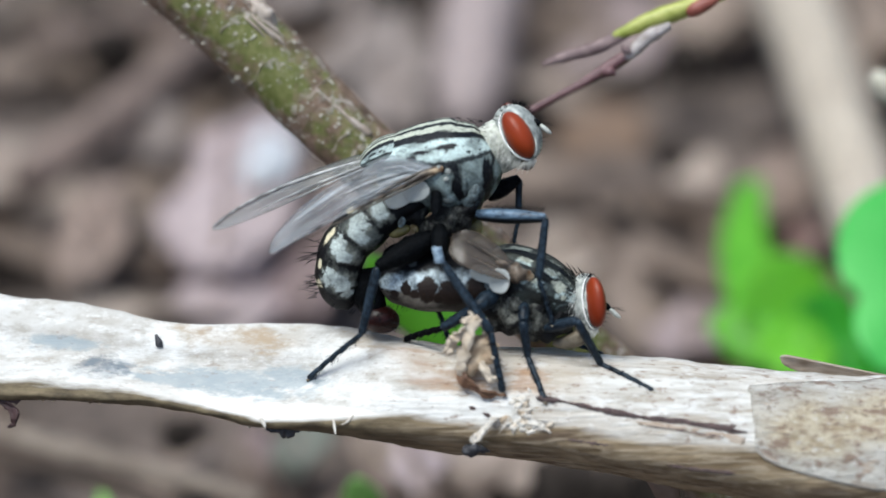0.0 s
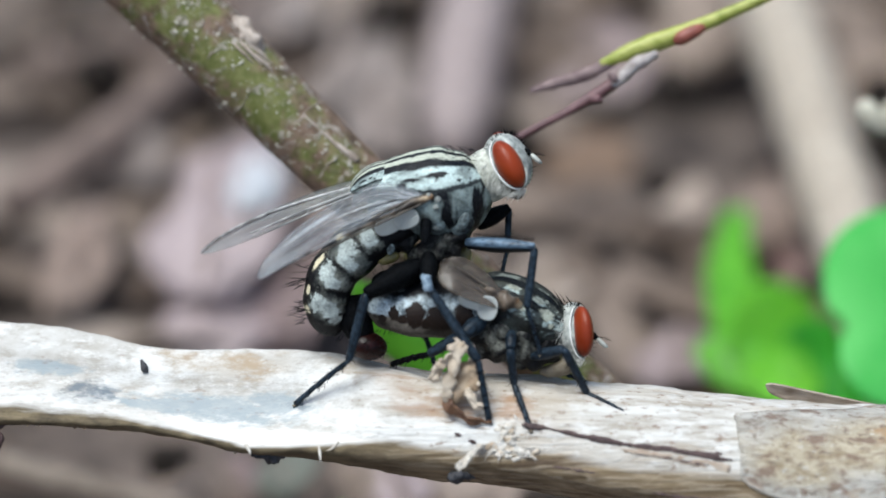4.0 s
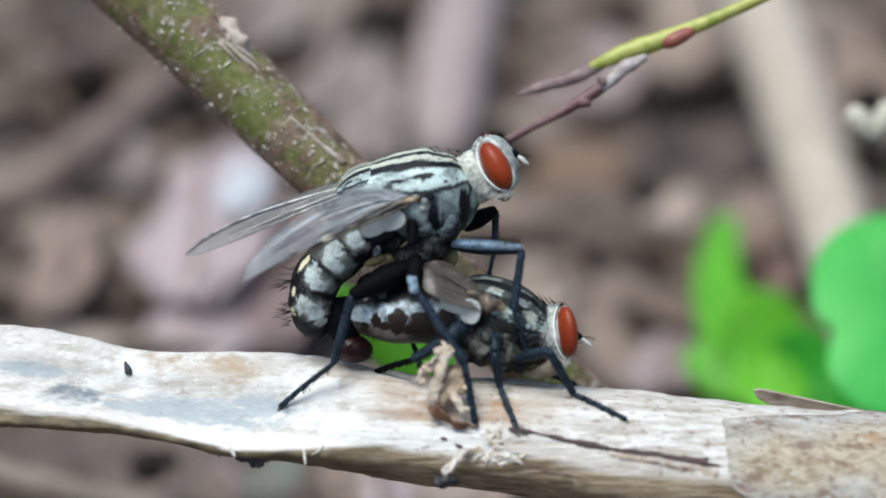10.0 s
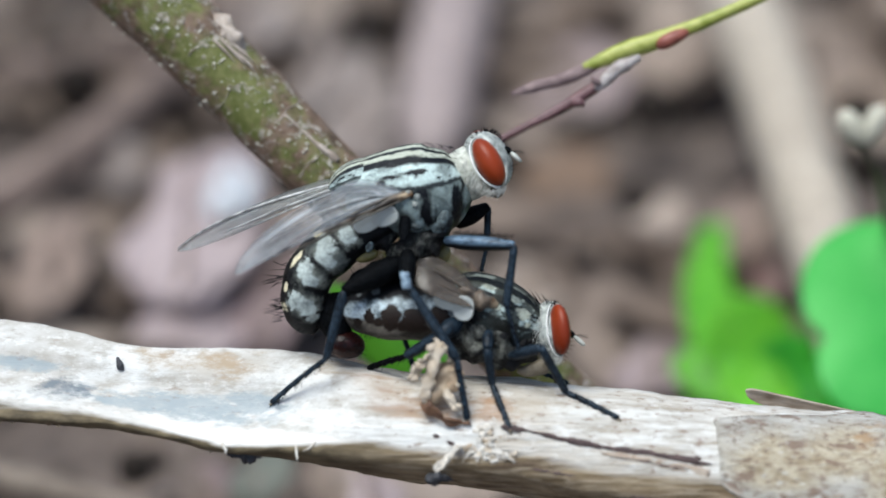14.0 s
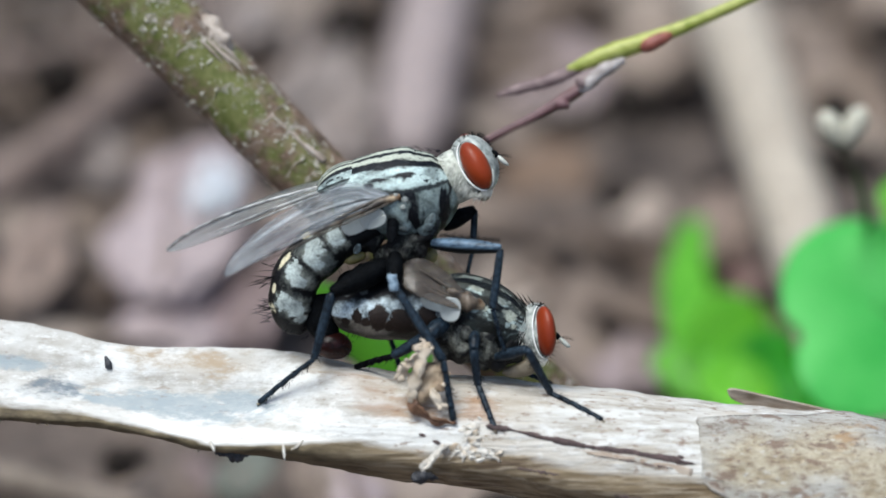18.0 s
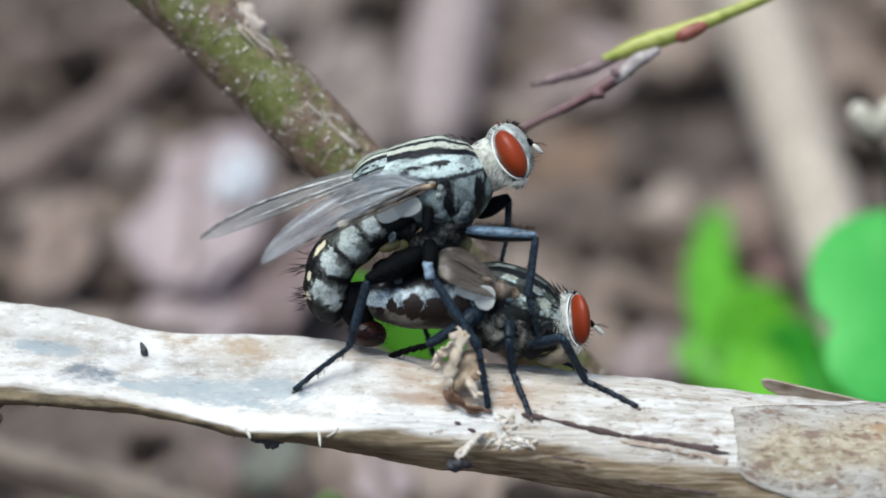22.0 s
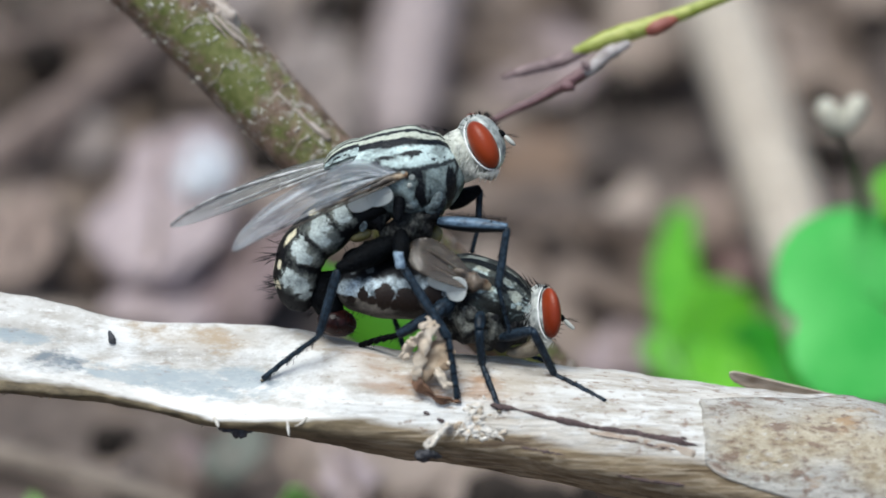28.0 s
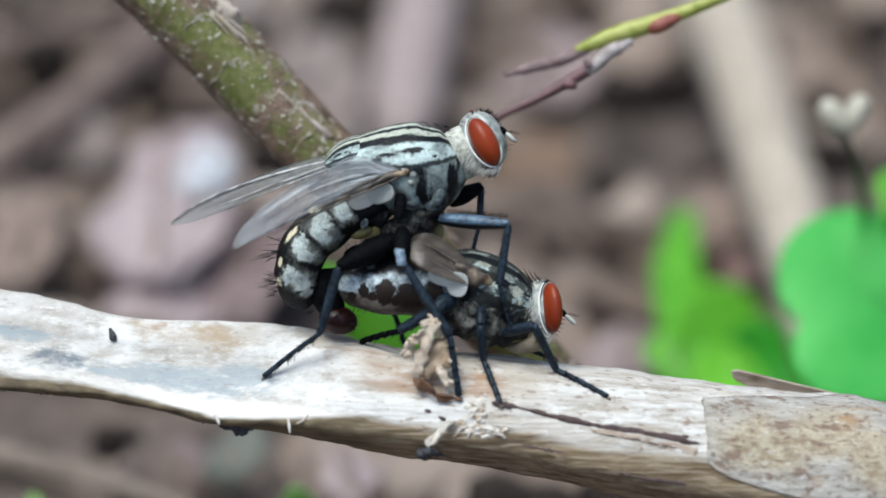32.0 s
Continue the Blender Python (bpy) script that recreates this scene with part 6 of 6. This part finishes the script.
def small_leaf(name, spine, wid, ac, foot, label, mat):
    root = thing(name, foot, label, "plant", "small seedlings")
    part("leaf", blade(spine, wid, ac, 0.12, 16, 8, 0.2), mat, root)
    part("stalk", tube([foot, tuple(Vector(foot).lerp(Vector(spine[0]), 0.6) + Vector((0.5, 0, 0.4))), spine[0]], [0.35, 0.3, 0.3], 10, 8), PALE_STEM, root, "pale green stalk")


def lying(name, path, rad, mat, label, cat, group=""):
    """A stem or stick on the soil: two lengths with a thickened joint between them."""
    pts, r = spline(path, 41), spline(rad, 41)[:, 0]
    root = thing(name, tuple(pts[20]), label, cat, group)
    for a, b in ((0, 21), (20, 41)):
        part("length", tube([tuple(q) for q in pts[a:b]], list(r[a:b]), 30, 14, (0, 0, 1), 0.14, 0.35), mat, root)
    part("joint", tube([tuple(pts[19]), tuple(pts[20]), tuple(pts[21])], [r[20] * 0.9, r[20] * 1.15, r[20] * 0.9], 8, 14, (0, 0, 1), 0.1, 0.5), mat, root)


def dead_leaf(spine, wid, mat, label):
    root = thing("dead_leaf", spine[1], label, "dead leaf", "dead leaves")
    bm = blade(spine, wid, (1, 0.25, 0.15), 0.25, 30, 16, 0.2)
    for v in bm.verts:
        v.co += noise.noise_vector(v.co * 0.22) * 1.6 + noise.noise_vector(v.co * 0.7) * 0.5
    part("blade", bm, mat, root)
    part("midrib", tube([tuple(Vector(q) + Vector((0, 0.1, 0.3))) for q in spine], [0.35, 0.35, 0.3, 0.15][:len(spine)], 20, 8), BROWN, root, "brown midrib")


def background():
    seedling()
    round_plant()
    small_leaf("green_leaf", [(-0.38, -5.41, -11), (-1.76, -4.37, -12), (-3.72, -3.2, -13), (-5.45, -1.64, -13), (-6.23, -0.58, -13)], [(0.3, 0.3), (1.5, 1.5), (1.7, 1.7), (1.1, 1.1), (0.1, 0.1)], (0.5, 1, 0.3), (19.12, -16.05, -16), "bright green leaf just behind the stalk", GREEN)
    small_leaf("green_leaf", [(-7.6, -16.17, -23.99), (-7.72, -14.11, -21.56), (-7.85, -12.62, -20.14)], [(0.3, 0.3), (1.1, 1.1), (0.3, 0.3)], (1, 0.2, 0.2), (-8.03, -18.46, -32.03), "tip of a light green seedling on the soil", TENDER)
    small_leaf("green_leaf", [(-22.93, -16.67, -27.13), (-22.92, -15.05, -25.93), (-23.09, -13.8, -26.1)], [(0.2, 0.2), (0.7, 0.7), (0.15, 0.15)], (1, 0.2, 0.2), (-23.84, -18.46, -32.03), "tip of a light green seedling on the soil", TENDER)
    lying("fallen_cane", [(25.36, 44.34, -128.8), (24.56, 26.69, -96.23), (24.41, 14.9, -73.8), (24.69, 4.61, -57.99), (25.27, -4.52, -46.18), (26.79, -12.72, -37.97), (27.5, -17.15, -32.29)], [3.4, 3.4, 3.1, 2.7, 2.4, 2.2, 2.0], STRAW, "pale dead straw-coloured stem lying on the soil", "cane", "canes on the soil")
    lying("fallen_cane", [(0.2, 37.21, -124.46), (-1.2, 26.84, -104.49), (-2.4, 18.29, -87.67), (-3.2, 11.49, -77.9), (-3.5, 8.45, -74.63)], [3.2, 3.4, 3.4, 3.0, 1.8], ROSY, "short pale dead stem lying on the soil", "cane", "canes on the soil")
    lying("brown_stick", [(-34.11, -10.49, -34.83), (-30.59, -11.22, -33.56), (-26.73, -12.11, -32.03), (-21.94, -13.08, -30.34), (-18.35, -13.86, -28.99), (-14.16, -14.78, -27.4)], [0.62, 0.66, 0.74, 0.66, 0.62, 0.5], FAWN, "fawn brown stick lying on the soil", "stick", "sticks on the soil")
    # dark rod added below the fawn stick to paint its shaded underside
    lying("brown_stick", [(-33.97, -11.83, -34.31), (-30.47, -12.55, -33.07), (-28.2, -12.98, -32.31), (-25.56, -13.56, -31.32), (-22.93, -14.22, -30.16), (-19.26, -15.22, -28.43)], [0.5, 0.62, 0.58, 0.7, 0.6, 0.5], STICK_SHADE, "dark umber rod added as the shaded underside of the fawn stick", "stick", "sticks on the soil")
    lying("brown_stick", [(-38.16, 4.9, -66.49), (-32.17, 10.86, -75.82), (-26.94, 18.56, -90.15), (-23.84, 26.48, -105.87)], [1.8, 1.8, 1.6, 1.4], BROWN, "brown stick lying on the soil", "stick", "sticks on the soil")
    lying("brown_stick", [(-43.75, 18.19, -91.51), (-34.59, 19.85, -92.38), (-25.76, 20.81, -96.04)], [1.2, 1.3, 1.0], BROWN, "brown stick lying on the soil", "stick", "sticks on the soil")
    # a broad pale dead leaf
    for spine, wid, label in (([(-20.64, -2.38, -53.88), (-20.56, 0.86, -55.48), (-21.01, 4.9, -60.5), (-21.5, 9.0, -67.6)], [(2.4, 2.6), (4.4, 5.0), (4.8, 5.6), (3.2, 3.4)], "broad pale pinkish dead leaf on the soil"),
                              ([(-31.38, -3.24, -56.38), (-31.28, 0.88, -59.53), (-32.45, 4.98, -68.62)], [(1.2, 1.2), (3.0, 3.0), (0.8, 0.8)], "small tan dead leaf on the soil"),
                              ([(-4.96, -15.8, -34.64), (-5.68, -14.18, -35.44), (-6.52, -12.72, -37.97)], [(0.8, 0.8), (1.8, 1.8), (0.6, 0.6)], "small pale dead leaf on the soil")):
        dead_leaf(spine, wid, PALE_LEAF if "pale" in label else TAN_LEAF, label)
    dead_leaf([(-14.53, -5.28, -50.86), (-14.19, -2.38, -53.88), (-13.73, 0.88, -58.52), (-13.64, 3.52, -64.09)], [(2.2, 2.2), (3.8, 3.8), (3.6, 3.6), (1.6, 1.6)], PUCE, "dark reddish mauve brown dead leaf on the soil")
    dead_leaf([(-21.2, -7.6, -48.6), (-21.0, -5.2, -52.4), (-20.8, -2.9, -56.2), (-20.8, -0.6, -60.0)], [(2.6, 2.6), (5.2, 5.0), (5.4, 4.6), (2.6, 2.4)], PALE_LEAF, "broad pale pinkish dead leaf on the soil")
    dead_leaf([(8.0, 13.5, -85.4), (9.0, 16.0, -89.7), (10.0, 18.6, -94.2), (10.5, 21.0, -98.4)], [(2.0, 2.0), (4.4, 4.4), (4.2, 4.2), (1.6, 1.6)], MAUVE, "dull mauve brown dead leaf on the soil")
    dead_leaf([(-30.5, 14.0, -86.3), (-29.0, 16.6, -90.8), (-27.0, 19.4, -95.6)], [(1.4, 1.4), (3.4, 3.4), (1.4, 1.4)], TAN_LEAF, "tan dead leaf on the soil")
    dead_leaf([(17.97, 0.24, -60.42), (19.52, 1.95, -62.38), (21.54, 4.22, -67.31), (22.65, 6.16, -71.67)], [(1.6, 1.6), (3.0, 3.0), (3.0, 3.0), (1.2, 1.2)], TAN_LEAF, "tan dead leaf on the soil")
    dead_leaf([(22.02, -2.62, -55.46), (22.32, -1.01, -57.25), (22.38, 0.87, -61.5)], [(1.2, 1.2), (2.4, 2.4), (1.0, 1.0)], REDDISH, "reddish brown dead leaf on the soil")
    dead_leaf([(-15.18, 12.6, -81.82), (-14.12, 15.9, -86.55), (-13.63, 19.57, -92.9), (-13.78, 23.71, -101.07)], [(2.0, 2.0), (4.4, 4.4), (4.4, 4.4), (2.0, 2.0)], DUN, "dun brown dead leaf on the soil")
    dead_leaf([(-31.32, 6.9, -71.96), (-31.28, 9.36, -75.21), (-31.9, 11.81, -80.46)], [(2.0, 2.0), (4.0, 4.0), (1.8, 1.8)], DUN, "dun brown dead leaf on the soil")
    dead_leaf([(-21.22, 20.0, -94.64), (-21.23, 23.19, -99.16), (-21.59, 26.92, -106.63)], [(1.8, 1.8), (4.0, 4.0), (2.0, 2.0)], DUN, "dun brown dead leaf on the soil")
    dead_leaf([(-9.34, 8.48, -74.7), (-9.8, 11.3, -78.57), (-9.87, 14.34, -83.83), (-9.75, 17.38, -90.11)], [(1.6, 1.6), (3.2, 3.2), (3.2, 3.2), (1.6, 1.6)], DUN, "dun brown dead leaf on the soil")
    dead_leaf([(12.3, -8.6, -47.0), (12.5, -7.2, -49.2), (12.9, -5.8, -51.6)], [(1.2, 1.2), (2.6, 2.6), (1.0, 1.0)], MAUVE, "small mauve brown dead leaf on the soil")
    dead_leaf([(-13.31, -14.18, -35.44), (-12.94, -12.77, -35.88), (-12.74, -11.49, -38.09)], [(0.8, 0.8), (1.7, 1.7), (0.7, 0.7)], SAGE, "small sage green fallen leaf on the soil")
    # near-black lumps added to make the dark patches among the litter
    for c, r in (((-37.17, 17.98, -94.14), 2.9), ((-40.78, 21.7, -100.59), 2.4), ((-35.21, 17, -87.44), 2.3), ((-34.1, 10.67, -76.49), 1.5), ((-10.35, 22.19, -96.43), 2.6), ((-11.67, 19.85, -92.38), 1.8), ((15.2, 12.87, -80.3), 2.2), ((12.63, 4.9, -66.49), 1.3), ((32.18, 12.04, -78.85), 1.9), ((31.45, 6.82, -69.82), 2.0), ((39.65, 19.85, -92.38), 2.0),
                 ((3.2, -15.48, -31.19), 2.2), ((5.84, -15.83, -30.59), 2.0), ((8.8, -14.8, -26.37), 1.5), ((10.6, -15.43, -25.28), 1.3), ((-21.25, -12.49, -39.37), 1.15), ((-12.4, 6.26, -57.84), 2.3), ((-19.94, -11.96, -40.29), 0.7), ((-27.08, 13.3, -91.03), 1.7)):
        solid("soil_clod", tube([(c[0] - r, c[1], c[2]), (c[0] - r * 0.7, c[1], c[2]), (c[0], c[1] + 0.2 * r, c[2]), (c[0] + r * 0.8, c[1], c[2]), (c[0] + r * 1.1, c[1], c[2])], [0.2, r * 0.7, r, r * 0.7, 0.2], 16, 16, (0, 0, 1), 0.35, 0.35), DARK_LUMP, c, "dark crumbly lump added as a dark patch on the soil", "soil clod", "clods of soil")
    # extra pale blade that paints the sky's sheen on the pinkish leaf
    dead_leaf([(-17.9, 2.9, -55.9), (-17.8, 4.4, -57.2), (-17.9, 6.0, -60.0), (-18.3, 7.6, -64.0)], [(0.9, 0.9), (2.0, 2.0), (2.0, 2.0), (0.8, 0.8)], WHITISH, "bluish white blade added as the sheen on the pinkish dead leaf")
    dead_leaf([(-14.99, -14.4, -34.07), (-16.06, -13.36, -36.86), (-17.28, -12.45, -40.44)], [(0.6, 0.6), (1.5, 1.5), (0.6, 0.6)], PUCE, "dark reddish mauve dead leaf on the soil")
    husk = thing("pale_husk", (30.05, -4.86, -55.58), "small pale two-lobed dry husk on a thin dark stem", "husk")
    part("stem", tube([(30.05, -4.86, -55.58), (24.62, 1.35, -30), (22.03, 4.22, -20), (20.76, 6.13, -18)], [0.35, 0.3, 0.26, 0.2], 24, 8), STEM, husk, "thin dark stem")
    for a, b in (((20.7, 6.01, -18), (19.76, 7.77, -18)), ((20.82, 6.01, -18), (21.87, 7.95, -18))):
        a, b = Vector(a), Vector(b)
        part("lobe", tube([tuple(a), tuple(a.lerp(b, 0.4)), tuple(a.lerp(b, 0.8)), tuple(b)], [0.25, 0.6, 0.55, 0.16], 14, 12), HUSK, husk)


background()


# ---- what moves: both flies sway a little on their legs (seconds, forward and upward shift of the head) ----
SWAY_MALE = [(0, -0.065, 0.007), (0.5, -0.052, 0.021), (1, -0.036, 0.035), (1.5, -0.045, 0.032), (2, -0.060, 0.030), (2.5, -0.030, 0.031), (3, 0.033, 0.003), (3.5, 0.082, -0.041), (5.5, 0.074, -0.059), (6, 0.034, -0.052), (6.5, 0.005, -0.045), (7, 0.005, -0.026), (7.5, 0.004, -0.029), (8, -0.022, -0.057), (8.5, -0.026, -0.054), (9, -0.000, -0.040), (9.5, 0.030, -0.028), (10, 0.051, -0.018), (10.5, 0.037, -0.018), (11, 0.005, -0.010), (11.5, -0.003, 0.009), (12, 0.003, 0.018), (12.5, 0.007, 0.020), (13, 0.007, 0.031), (13.5, -0.002, 0.035), (15.5, 0.002, -0.004), (16, -0.009, -0.009), (16.5, -0.020, 0.001), (17, -0.002, 0.004), (17.5, 0.026, -0.019), (18, 0.042, -0.024), (18.5, 0.029, 0.002), (19, 0.006, 0.023), (19.5, 0.013, -0.002), (20, 0.012, -0.053), (20.5, -0.020, -0.061), (21, -0.040, -0.029), (21.5, -0.033, -0.003), (22, -0.023, -0.014), (22.5, -0.037, -0.024), (23, -0.057, 0.006), (23.5, -0.039, 0.012), (24, -0.011, -0.006), (24.5, -0.014, 0.008), (25, -0.049, 0.021), (25.5, -0.084, 0.002), (27.5, 0.039, -0.014), (28, 0.027, -0.009), (28.5, 0.021, -0.025), (29, 0.011, -0.016), (29.5, 0.007, 0.003), (30, 0.039, 0.006), (30.5, 0.061, 0.014), (31, 0.034, 0.032), (31.5, 0.001, 0.032), (32, -0.004, -0.000)]
SWAY_FEMALE = [(0, 0.058, 0.006), (0.5, 0.044, 0.011), (1, 0.045, 0.028), (1.5, 0.028, 0.023), (2, 0.011, 0.005), (2.5, 0.045, -0.003), (3, 0.094, -0.022), (3.5, 0.118, -0.026), (5.5, 0.094, 0.001), (6, 0.067, 0.010), (6.5, 0.047, -0.004), (7, -0.004, -0.013), (7.5, -0.057, -0.020), (8, -0.083, -0.010), (8.5, -0.085, 0.017), (9, -0.074, 0.020), (9.5, -0.051, 0.008), (10, -0.023, 0.004), (10.5, -0.009, 0.007), (11, -0.012, 0.001), (11.5, 0.003, -0.007), (12, 0.004, -0.007), (12.5, -0.038, -0.012), (13, -0.048, -0.008), (13.5, -0.017, 0.010), (15.5, -0.024, 0.045), (16, -0.028, 0.061), (16.5, -0.030, 0.049), (17, -0.027, 0.030), (17.5, -0.014, 0.010), (18, 0.016, -0.007), (18.5, 0.024, 0.007), (19, 0.010, 0.026), (19.5, 0.008, 0.010), (20, 0.011, -0.020), (20.5, 0.015, -0.032), (21, -0.003, -0.026), (21.5, -0.031, -0.006), (22, -0.032, 0.006), (22.5, -0.037, 0.006), (23, -0.051, -0.002), (23.5, -0.030, -0.032), (24, 0.014, -0.058), (24.5, 0.020, -0.045), (25, -0.008, -0.011), (25.5, -0.034, 0.008), (27.5, 0.038, -0.074), (28, 0.030, -0.048), (28.5, 0.009, -0.042), (29, -0.002, -0.042), (29.5, 0.002, -0.038), (30, 0.030, -0.015), (30.5, 0.044, 0.031), (31, 0.036, 0.068), (31.5, 0.022, 0.074), (32, 0.004, 0.049)]


def sway(fly, rows, reach):
    rest = fly.matrix_basis.copy()
    walk(fly, [(t, rest @ pose(du * 0.3 * S, dv * S, 0, 0, 0, -math.degrees(du * 0.7 / reach))) for t, du, dv in rows])


def motions():
    sway(MALE, SWAY_MALE, 9.1)
    sway(FEMALE, SWAY_FEMALE, 2.4)


motions()
